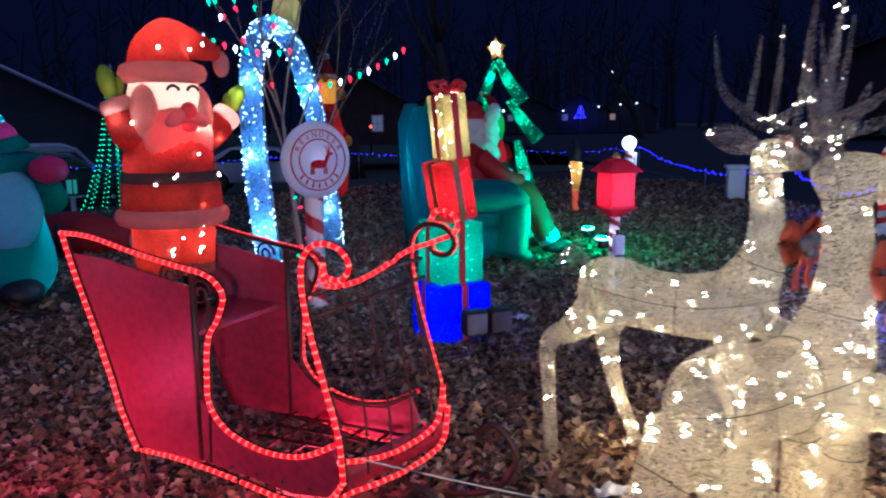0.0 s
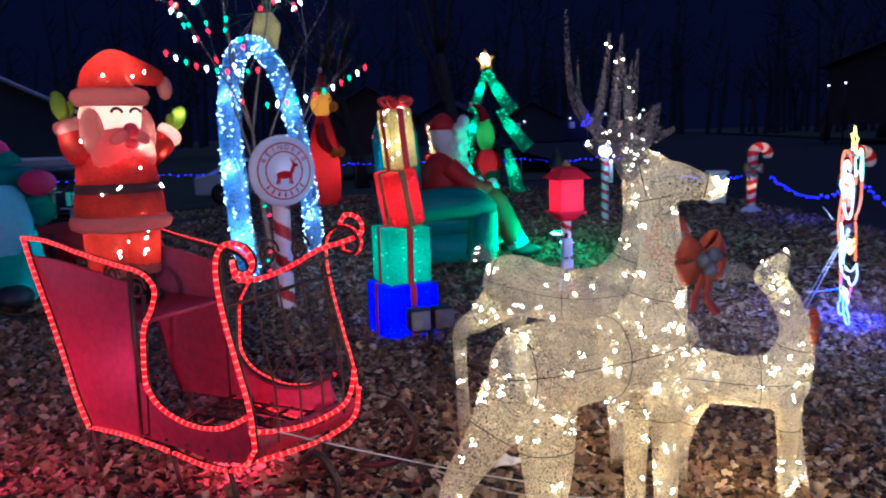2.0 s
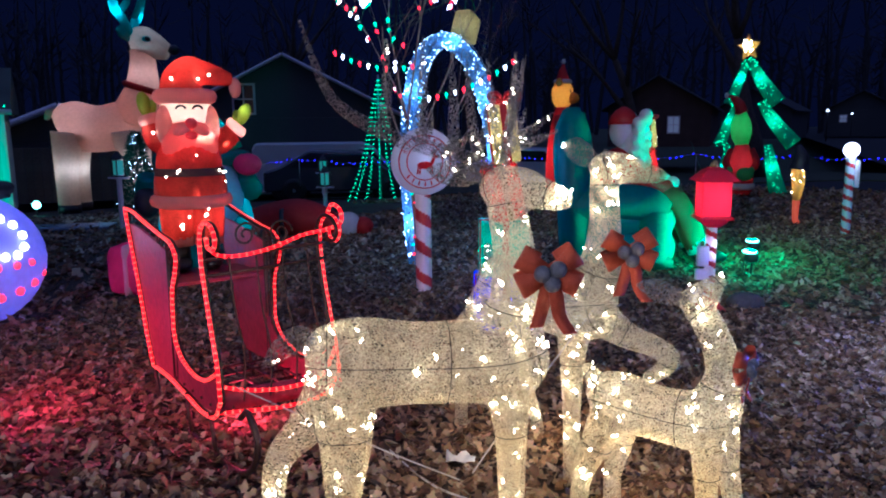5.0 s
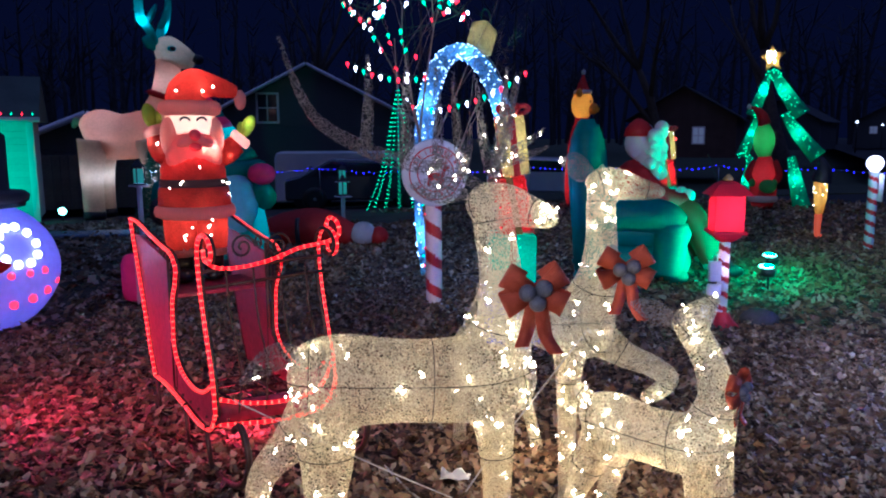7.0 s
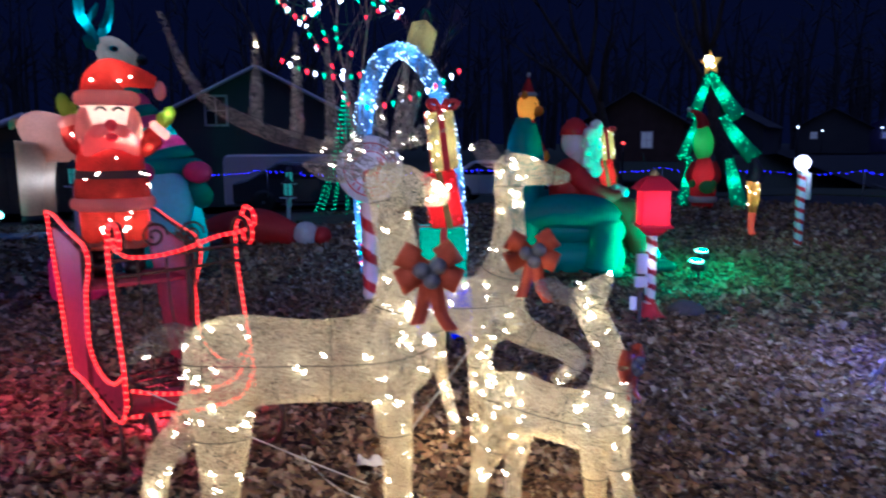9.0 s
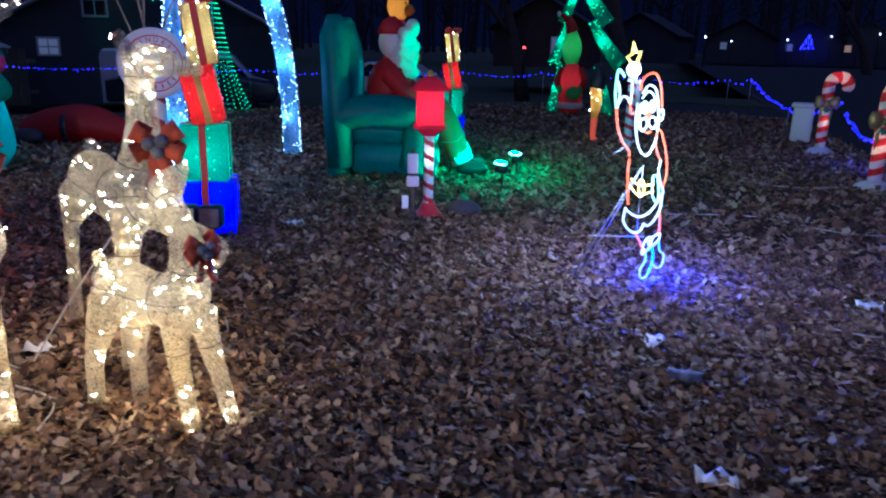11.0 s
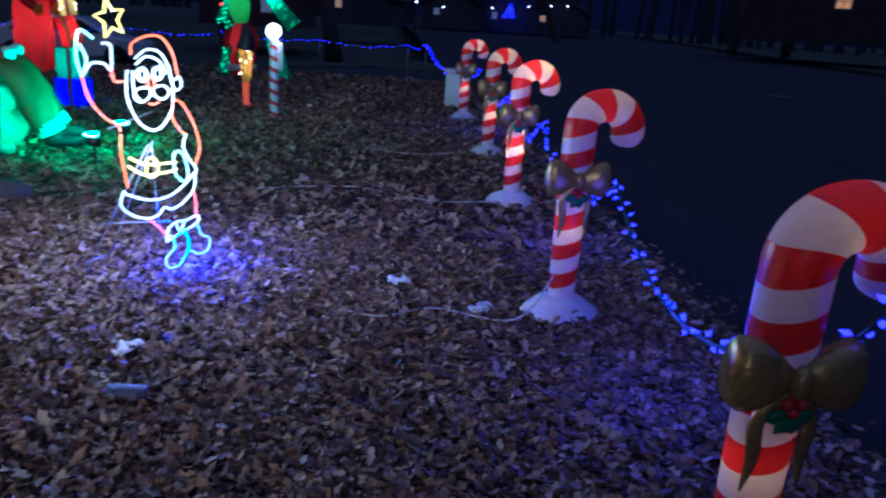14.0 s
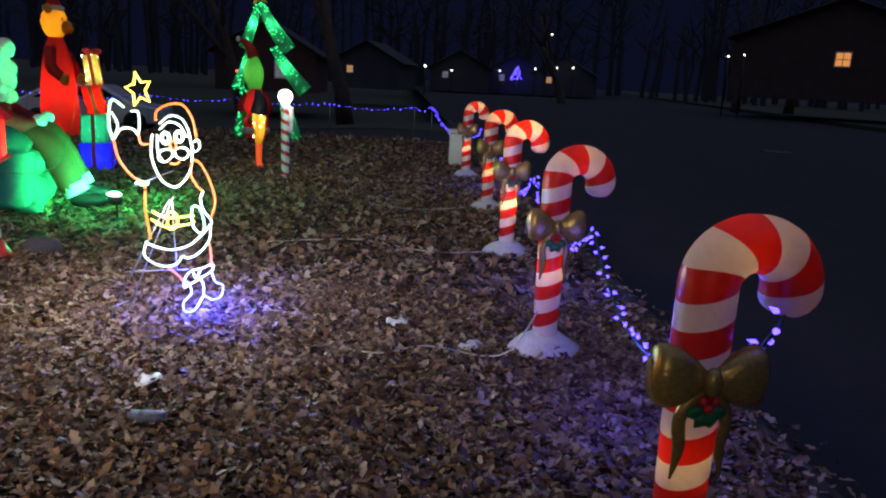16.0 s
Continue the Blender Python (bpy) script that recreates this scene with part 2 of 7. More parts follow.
class Shape:
    def __init__(self):
        self.v, self.f, self.m = [], [], []

    def add(self, verts, faces, mi=0):
        k = len(self.v)
        self.v.extend(verts)
        self.f.extend(tuple(i + k for i in q) for q in faces)
        self.m.extend([mi] * len(faces))

    def tube(self, pts, r, seg=8, mi=0, closed=False, flat=1.0, up=None):
        """A round (or flattened) tube along a line, r: one radius or one a point."""
        p = [Vector(q) for q in pts]
        k = len(p)
        rr = r if isinstance(r, (list, tuple)) else [r] * k
        verts, nrm = [], None
        for i in range(k):
            d = (p[(i + 1) % k] - p[i - 1]) if closed else (p[min(i + 1, k - 1)] - p[max(i - 1, 0)])
            d = d.normalized() if d.length > 1e-9 else Vector((0, 0, 1))
            if up is not None:
                nrm = Vector(up)
            elif nrm is None:
                nrm = Vector((0, 0, 1)) if abs(d.z) < 0.9 else Vector((1, 0, 0))
            nrm = nrm - d * nrm.dot(d)
            nrm = nrm.normalized() if nrm.length > 1e-6 else d.orthogonal().normalized()
            side = d.cross(nrm)
            for s in range(seg):
                a = 2 * math.pi * s / seg
                verts.append(p[i] + (nrm * math.cos(a) + side * math.sin(a) * flat) * rr[i])
        faces = []
        for i in range(k if closed else k - 1):
            j = (i + 1) % k
            for s in range(seg):
                t = (s + 1) % seg
                faces.append((i * seg + s, i * seg + t, j * seg + t, j * seg + s))
        if not closed:
            faces.append(tuple(range(seg - 1, -1, -1)))
            faces.append(tuple((k - 1) * seg + s for s in range(seg)))
        self.add(verts, faces, mi)
        return self

    def ball(self, c, r, mi=0, seg=12, rings=8, rot=None):
        """An ellipsoid; r: a radius or three."""
        r = r if isinstance(r, (list, tuple)) else (r, r, r)
        c = Vector(c)
        verts = []
        for i in range(1, rings):
            a = math.pi * i / rings
            for s in range(seg):
                b = 2 * math.pi * s / seg
                q = Vector((r[0] * math.sin(a) * math.cos(b), r[1] * math.sin(a) * math.sin(b), r[2] * math.cos(a)))
                verts.append(c + (rot @ q if rot else q))
        top, bot = Vector((0, 0, r[2])), Vector((0, 0, -r[2]))
        verts += [c + (rot @ top if rot else top), c + (rot @ bot if rot else bot)]
        k = (rings - 1) * seg
        faces = []
        for i in range(rings - 2):
            for s in range(seg):
                t = (s + 1) % seg
                faces.append((i * seg + s, (i + 1) * seg + s, (i + 1) * seg + t, i * seg + t))
        for s in range(seg):
            t = (s + 1) % seg
            faces.append((k, s, t))
            faces.append((k + 1, (rings - 2) * seg + t, (rings - 2) * seg + s))
        self.add(verts, faces, mi)
        return self

    def bulb(self, c, r, way=(0, 0, 1), mi=0, long=1.8):
        """A small pointed lamp: a six-sided spindle."""
        d = Vector(way).normalized()
        a = d.orthogonal().normalized()
        b = d.cross(a)
        c = Vector(c)
        ring = [c + (a * math.cos(i * math.pi / 3) + b * math.sin(i * math.pi / 3)) * r for i in range(6)]
        self.add(ring + [c - d * r, c + d * r * long], [(6, (i + 1) % 6, i) for i in range(6)] + [(7, i, (i + 1) % 6) for i in range(6)], mi)
        return self

    def box(self, c, size, mi=0, bev=0.0, m=None):
        """A box with its edges taken off."""
        x, y, z = (s / 2 for s in size)
        bev = min(bev, x * 0.9, y * 0.9, z * 0.9)
        bm = bmesh.new()
        bmesh.ops.create_cube(bm, size=1.0)
        for w in bm.verts:
            w.co = Vector((w.co.x * 2 * x, w.co.y * 2 * y, w.co.z * 2 * z))
        if bev > 0:
            bmesh.ops.bevel(bm, geom=list(bm.edges), offset=bev, segments=2, affect="EDGES", profile=0.5)
        bm.verts.index_update()
        vs = [Vector(c) + w.co for w in bm.verts]
        if m is not None:
            vs = [m @ w for w in vs]
        self.add(vs, [tuple(w.index for w in q.verts) for q in bm.faces], mi)
        bm.free()
        return self

    def lathe(self, prof, seg=20, mi=0, c=(0, 0, 0)):
        """A turned form; prof: radius and height, bottom to top."""
        c = Vector(c)
        verts = [c + Vector((r * math.cos(2 * math.pi * s / seg), r * math.sin(2 * math.pi * s / seg), z)) for r, z in prof for s in range(seg)]
        faces = []
        for i in range(len(prof) - 1):
            for s in range(seg):
                t = (s + 1) % seg
                faces.append((i * seg + s, i * seg + t, (i + 1) * seg + t, (i + 1) * seg + s))
        faces += [tuple(range(seg - 1, -1, -1)), tuple((len(prof) - 1) * seg + s for s in range(seg))]
        self.add(verts, faces, mi)
        return self

    def slab(self, outline, thick, mi=0, axis="y"):
        """A flat board cut to an outline (u, w) in the x-z plane, thick along y."""
        n = len(outline)
        f = (lambda u, w, d: Vector((u, d, w))) if axis == "y" else (lambda u, w, d: Vector((u, w, d)))
        verts = [f(u, w, -thick / 2) for u, w in outline] + [f(u, w, thick / 2) for u, w in outline]
        faces = [tuple(range(n)), tuple(range(2 * n - 1, n - 1, -1))] + [(i, i + n, (i + 1) % n + n, (i + 1) % n) for i in range(n)]
        self.add(verts, faces, mi)
        return self

    def moved(self, m):
        self.v = [m @ Vector(w) for w in self.v]
        return self

    def mesh(self, name, mats, soft=True):
        me = bpy.data.meshes.new(name)
        me.from_pydata([tuple(w) for w in self.v], [], self.f)
        for x in mats:
            me.materials.append(x)
        me.polygons.foreach_set("material_index", self.m)
        me.polygons.foreach_set("use_smooth", [soft] * len(self.f))
        me.validate()
        me.update()
        return me


def part(name, shape, mats, parent=None, label="", soft=True):
    ob = new(name, shape.mesh(name, mats if isinstance(mats, (list, tuple)) else [mats], soft))
    ob.parent = parent
    if label:
        tagged(ob, label)
    return ob


def thing(name, m, label, category, group="", kind=""):
    ob = new(name)
    ob.matrix_world = m
    return tagged(ob, label, category, group, kind)


def along(pts, step):
    """Points at even steps on a line, each with the line's way."""
    out, left = [], 0.0
    p = [Vector(q) for q in pts]
    for a, b in zip(p, p[1:]):
        d = (b - a).length
        while left < d:
            out.append((a.lerp(b, left / d), (b - a).normalized()))
            left += step
        left -= d
    return out


def sag(a, b, drop, n=10):
    a, b = Vector(a), Vector(b)
    return [a.lerp(b, i / n) - Vector((0, 0, drop * 4 * (i / n) * (1 - i / n))) for i in range(n + 1)]


rng = random.Random(7)


# ---- ground, kerb, street ----
def kerb_x(y):
    return 6.45 - 0.2 * (y - 3.6)


def drop(x, y):
    """The yard falls away gently beyond its left side."""
    s = (x + 3) * -0.85 + (y - 3.6) * 0.5
    return -np.clip(0.085 * (s - 4.0), 0, 1.6)


def strip(name, y0, y1, z, material, label, cat, left=-60.0, right=None, rows=14, cols=40, skirt=0.35):
    """A sheet of ground between two lines across the yard, with an edge that goes down."""
    s = Shape()
    vs = []
    for i in range(rows + 1):
        y = y0 + (y1 - y0) * i / rows
        x1 = kerb_x(y) if right is None else right
        for k in range(cols + 1):
            x = left + (x1 - left) * (k / cols) ** 0.6
            vs.append(Vector((x, y, z + float(drop(x, y)))))
    c = cols + 1
    fs = [(i * c + k, i * c + k + 1, (i + 1) * c + k + 1, (i + 1) * c + k) for i in range(rows) for k in range(cols)]
    rim = [k for k in range(c)] + [i * c + cols for i in range(1, rows + 1)] + [rows * c + k for k in range(cols - 1, -1, -1)] + [i * c for i in range(rows - 1, 0, -1)]
    n = len(vs)
    vs += [vs[q] - Vector((0, 0, skirt)) for q in rim]
    m = len(rim)
    fs += [(rim[q], n + q, n + (q + 1) % m, rim[(q + 1) % m]) for q in range(m)]
    s.add(vs, fs)
    return tagged(part(name, s, material, soft=False), label, cat, kind="structure")


def flat_sheet(name, pts, z, depth, material, label, cat):
    n = len(pts)
    s = Shape()
    s.add([Vector((x, y, z)) for x, y in pts] + [Vector((x, y, z - depth)) for x, y in pts],
          [tuple(range(n)), tuple(range(2 * n - 1, n - 1, -1))] + [(i, i + n, (i + 1) % n + n, (i + 1) % n) for i in range(n)])
    return tagged(part(name, s, material, soft=False), label, cat, kind="structure")


gx = [-900, -400, -200, -100] + [-60 + 2.5 * k for k in range(30)] + [25, 60, 100, 200, 400, 900]
gy = [-900, -300, -100, -40] + [-20 + 3 * k for k in range(34)] + [120, 200, 400, 900]
gs_ = Shape()
gs_.add([Vector((x, y, -0.19 + float(drop(x, y)))) for y in gy for x in gx], [(i * len(gx) + k, i * len(gx) + k + 1, (i + 1) * len(gx) + k + 1, (i + 1) * len(gx) + k) for i in range(len(gy) - 1) for k in range(len(gx) - 1)])
tagged(part("ground", gs_, M_GRASS), "dark night-time ground reaching the horizon", "ground", kind="structure")
flat_sheet("road", [(kerb_x(-30) + 0.12, -30), (21, -30), (21, 60), (23, 300), (-54, 300), (kerb_x(60) + 0.12, 60)], -0.14, 0.04, M_ROAD, "dark asphalt street beside the kerb", "road")
strip("lawn", -12, 15.6, 0.0, M_SOIL, "front yard soil under fallen leaves", "lawn", rows=24)
strip("driveway", 15.6, 19, -0.03, M_ROAD, "dark asphalt driveway behind the yard", "driveway", rows=4)
strip("verge", 19, 70, 0.0, M_GRASS, "dim grass lawn beyond the driveway", "lawn")
flat_sheet("far_lawn", [(21.5, 25), (90, 25), (90, 300), (24, 300), (22.5, 66)], 0.0, 0.2, M_GRASS, "dim grass lawn across the street", "lawn")
kerb = tagged(new("kerb"), "weathered concrete kerb along the street", "kerb", kind="structure")
ks = Shape().box((0, 0, 0), (0.13, 0.985, 0.26), bev=0.02).mesh("kerb_stone", [M_KERB])
for i in range(44):
    y = -18 + i * 0.99 * 0.98
    o = new("kerb_stone", ks)
    o.parent = kerb
    o.matrix_world = pose(kerb_x(y) + 0.06, y, -0.125, 0, 0, math.degrees(math.atan(0.2)))

# ---- fallen leaves ----
def litter(name, n, region, seed, size, z0=0.005):
    g = np.random.default_rng(seed)
    x0, x1, y0, y1 = region
    x, y = g.uniform(x0, x1, n), g.uniform(y0, y1, n)
    keep = x < 6.45 - 0.2 * (y - 3.6) + g.exponential(0.07, n) - 0.03
    x, y = x[keep], y[keep]
    k = len(x)
    base = np.array([(0, -0.5, 0), (0.3, -0.28, 0), (0.17, -0.08, 0), (0.36, 0.16, 0), (0, 0.55, 0), (-0.36, 0.16, 0), (-0.17, -0.08, 0), (-0.3, -0.28, 0), (0, 0.02, 0)])
    v = np.repeat(base[None], k, 0) * (1 + g.normal(0, 0.12, (k, 9, 1)))
    v[:, :, 0] *= g.uniform(0.6, 1.15, (k, 1))
    curl = g.uniform(0.1, 0.9, (k, 1))
    v[:, :, 2] = curl * (v[:, :, 0] ** 2 * 1.6 + (v[:, :, 1]) ** 2 * g.uniform(-0.2, 0.9, (k, 1))) + g.normal(0, 0.04, (k, 9))
    v *= (size * g.uniform(0.6, 1.3, (k, 1, 1)))
    a, t, r = g.uniform(0, 2 * np.pi, k), g.normal(0, 0.4, k), g.normal(0, 0.4, k)
    yy, zz = v[:, :, 1] * np.cos(t)[:, None] - v[:, :, 2] * np.sin(t)[:, None], v[:, :, 1] * np.sin(t)[:, None] + v[:, :, 2] * np.cos(t)[:, None]
    xx, zz = v[:, :, 0] * np.cos(r)[:, None] + zz * np.sin(r)[:, None], -v[:, :, 0] * np.sin(r)[:, None] + zz * np.cos(r)[:, None]
    c, s = np.cos(a)[:, None], np.sin(a)[:, None]
    zz = zz - zz.min(1, keepdims=True) + z0 + g.exponential(0.006, (k, 1)) + drop(x, y)[:, None]
    pts = np.stack([xx * c - yy * s + x[:, None], xx * s + yy * c + y[:, None], zz], -1).reshape(-1, 3)
    tri = np.array([(8, i, (i + 1) % 8) for i in range(8)])
    faces = (tri[None] + (np.arange(k) * 9)[:, None, None]).reshape(-1, 3)
    me = bpy.data.meshes.new(name)
    me.from_pydata(pts.tolist(), [], faces.tolist())
    me.materials.append(M_LEAF)
    me.polygons.foreach_set("use_smooth", [True] * len(me.polygons))
    me.update()
    return tagged(new(name, me), "dry brown and tan fallen oak leaves covering the yard", "leaf litter", kind="stuff")


litter("leaf_litter", 76000, (2.6, 6.7, 0.9, 5.2), 1, 0.042)
litter("leaf_litter", 40000, (-1.5, 2.7, 0.6, 5.2), 2, 0.05)
litter("leaf_litter", 34000, (-3.5, 6.3, 5.1, 10.5), 3, 0.066)
litter("leaf_litter", 12000, (-9.0, -1.4, 1.0, 8.0), 4, 0.085)
litter("leaf_litter", 14000, (-6.0, 5.4, 10.4, 15.6), 5, 0.09)
litter("leaf_litter", 6000, (1.0, 6.9, -1.5, 1.0), 6, 0.08)


# ---- rope light: tube and beads ----
def rope(name, pts, parent, bead, tube_m, r=0.0075, step=0.027, label=""):
    s = Shape()
    s.tube(pts, r, 6, 1)
    for p, d in along(pts, step):
        s.tube([p - d * 0.0045, p - d * 0.003, p + d * 0.003, p + d * 0.0045], [r * 0.6, r * 1.05, r * 1.05, r * 0.6], 6, 0)
    return part(name, s, [bead, tube_m], parent, label)


# ---- sleigh ----
SU, SV = Vector((0.956, -0.292, 0)), Vector((0.292, 0.956, 0))
SM = Matrix(((SU.x, SV.x, 0, 0.49), (SU.y, SV.y, 0, 1.93), (0, 0, 1, 0), (0, 0, 0, 1)))
sleigh = thing("sleigh", SM, "red wooden lawn sleigh outlined with red rope light", "sleigh")


def sl(pts, v):
    return [Vector((u, v, z)) for u, z in pts]


BACK = [(-0.28, 0.89), (-0.235, 0.76), (-0.16, 0.58), (-0.1, 0.42), (-0.06, 0.3), (0.0, 0.18)]
BOTTOM = [(0.0, 0.18), (0.2, 0.185), (0.42, 0.17), (0.62, 0.15), (0.77, 0.17), (0.84, 0.25)]
TOP = [(-0.28, 0.89), (-0.14, 0.885), (0.05, 0.85), (0.24, 0.82), (0.37, 0.8), (0.43, 0.75), (0.41, 0.68), (0.36, 0.6), (0.345, 0.48), (0.35, 0.39), (0.42, 0.32), (0.56, 0.285), (0.7, 0.3), (0.82, 0.36)]
DASH = [(0.84, 0.25), (0.83, 0.38), (0.79, 0.52), (0.745, 0.68), (0.725, 0.8), (0.735, 0.88), (0.78, 0.92), (0.85, 0.915), (0.885, 0.87), (0.86, 0.83), (0.81, 0.835), (0.8, 0.87)]
for v, off in ((0.0, 0.0), (0.46, 0.08)):
    T = [(u, z) for u, z in TOP]
    D = [(u + off, z - 0.0) for u, z in DASH]
    rope("rope_light", smooth(sl(BACK, v)), sleigh, M_REDROPE, M_TUBE, label="glowing red rope light")
    rope("rope_light", smooth(sl(T, v)), sleigh, M_REDROPE, M_TUBE)
    rope("rope_light", smooth(sl(BOTTOM, v)), sleigh, M_REDROPE, M_TUBE)
    rope("rope_light", smooth(sl(D, v)), sleigh, M_REDROPE, M_TUBE)
    inset = 0.012 if v == 0 else -0.012
    f = Shape()
    for line in (BACK, T, BOTTOM, D):
        f.tube(smooth(sl(line, v + inset)), 0.008, 6)
    f.tube(sl([(0.3, 0.8), (0.29, 0.2)], v + inset), 0.011, 6)
    f.tube(sl([(0.36, 0.72), (0.33, 0.2)], v + inset), 0.008, 6)
    part("side_frame", f, M_IRON, sleigh, "dark brown iron frame")
    b = [(u, z) for u, z in ((p.x, p.z) for p in smooth(sl(BACK, 0)))]
    top = [(-0.24, 0.82), (-0.1, 0.815), (0.1, 0.785), (0.29, 0.755)]
    outline = [(u + 0.02, z) for u, z in b if z < 0.8] + [(0.29, 0.19)] + top[::-1]
    part("side_board", Shape().slab(outline, 0.014).moved(Matrix.Translation((0, v + inset * 1.2, 0))), M_SLEIGH, sleigh, "red painted side board", soft=False)
    low = [(0.3, 0.195), (0.5, 0.185), (0.65, 0.17), (0.78, 0.19), (0.83, 0.27), (0.8, 0.34), (0.7, 0.285), (0.56, 0.27), (0.42, 0.305), (0.345, 0.37), (0.3, 0.4)]
    part("low_board", Shape().slab(low, 0.014).moved(Matrix.Translation((0, v + inset * 1.2, 0))), M_SLEIGH, sleigh, soft=False)
    c = Shape()
    for k, (u, z) in enumerate(((0.33, 0.74), (0.2, 0.78))):
        c.tube([Vector((u + 0.045 * (1 - a / 26) * math.cos(a * 0.5), v + inset, z + 0.045 * (1 - a / 26) * math.sin(a * 0.5))) for a in range(22)], 0.005, 5)
    part("scroll", c, M_IRON, sleigh, "curled iron scroll")
    r = Shape().tube(smooth([Vector((u, v, z)) for u, z in ((-0.15, 0.015), (0.2, 0.012), (0.6, 0.012), (0.92, 0.02), (1.1, 0.08), (1.17, 0.2), (1.1, 0.29), (1.03, 0.25))]), 0.012, 6)
    part("runner", r, M_IRON, sleigh, "curved iron runner")
    for u, z in ((0.02, 0.19), (0.45, 0.18), (0.72, 0.17)):
        part("leg", Shape().tube([Vector((u, v, z)), Vector((u + 0.04, v, 0.012))], 0.009, 6), M_IRON, sleigh)
dash_rail = smooth([(0.8, 0.0, 0.86), (0.78, 0.04, 0.8), (0.8, 0.13, 0.79), (0.82, 0.25, 0.81), (0.85, 0.36, 0.85), (0.9, 0.44, 0.87), (0.96, 0.47, 0.9), (0.955, 0.47, 0.95), (0.9, 0.465, 0.965), (0.87, 0.46, 0.92)])
rope("rope_light", dash_rail, sleigh, M_REDROPE, M_TUBE)
rope("rope_light", smooth([(0.83, 0.0, 0.31), (0.87, 0.12, 0.28), (0.9, 0.25, 0.27), (0.93, 0.38, 0.3), (0.92, 0.45, 0.4)]), sleigh, M_REDROPE, M_TUBE)
rope("rope_light", smooth([(0.81, 0.0, 0.2), (0.87, 0.12, 0.2), (0.91, 0.26, 0.2), (0.94, 0.4, 0.23), (0.93, 0.46, 0.33)]), sleigh, M_REDROPE, M_TUBE)
fd = Shape()
fv = [(0.828 + 0.1 * k / 8, 0.46 * k / 8) for k in range(9)]
fd.add([Vector((u, v, z)) for z in (0.21, 0.29) for u, v in fv] + [Vector((u - 0.012, v, z)) for z in (0.21, 0.29) for u, v in fv],
       [(k, k + 1, k + 10, k + 9) for k in range(8)] + [(k + 18, k + 27, k + 28, k + 19) for k in range(8)] + [(k + 9, k + 10, k + 28, k + 27) for k in range(8)] + [(k, k + 18, k + 19, k + 1) for k in range(8)])
part("front_board", fd, M_SLEIGH, sleigh, "red painted front board")
for v in (0.05, 0.14, 0.23, 0.32, 0.41):
    part("floor_bar", Shape().tube([(0.3, v, 0.2), (0.84, v, 0.22)], 0.006, 5), M_IRON, sleigh)
for u in (0.32, 0.42, 0.52, 0.62, 0.72, 0.82):
    part("floor_bar", Shape().tube([(u, 0.0, 0.205), (u, 0.46, 0.205)], 0.006, 5), M_IRON, sleigh)
part("seat", Shape().box((0.13, 0.23, 0.6), (0.3, 0.44, 0.018), bev=0.004), M_SLEIGH, sleigh, "dark red seat board")
ir = Shape()
for z, u in ((0.78, 0.76), (0.72, 0.77)):
    ir.tube([(u, 0.0, z), (u + 0.08, 0.46, z + 0.03)], 0.007, 6)
for k in range(4):
    v = 0.08 + k * 0.1
    ir.tube(smooth([(0.79 + 0.15 * v, v, 0.79), (0.82 + 0.15 * v, v, 0.6), (0.84 + 0.15 * v, v + 0.02, 0.42), (0.86 + 0.15 * v, v, 0.25)]), 0.004, 5)
for v in (0.14, 0.27):
    ir.tube([Vector((0.8 + v * 0.17, v + 0.05 * (1 - a / 26) * math.cos(a * 0.5), 0.87 + 0.05 * (1 - a / 26) * math.sin(a * 0.5))) for a in range(22)], 0.005, 5)
part("dash_frame", ir, M_IRON, sleigh, "wrought iron dash with scrolls")
lamp("sleigh_rope_glow", "POINT", tuple(SM @ Vector((0.55, 0.22, 0.11))), (1.0, 0.05, 0.09), 8, 0.1)
lamp("sleigh_back_glow", "POINT", tuple(SM @ Vector((-0.15, -0.42, 0.3))), (1.0, 0.04, 0.1), 13, 0.1)


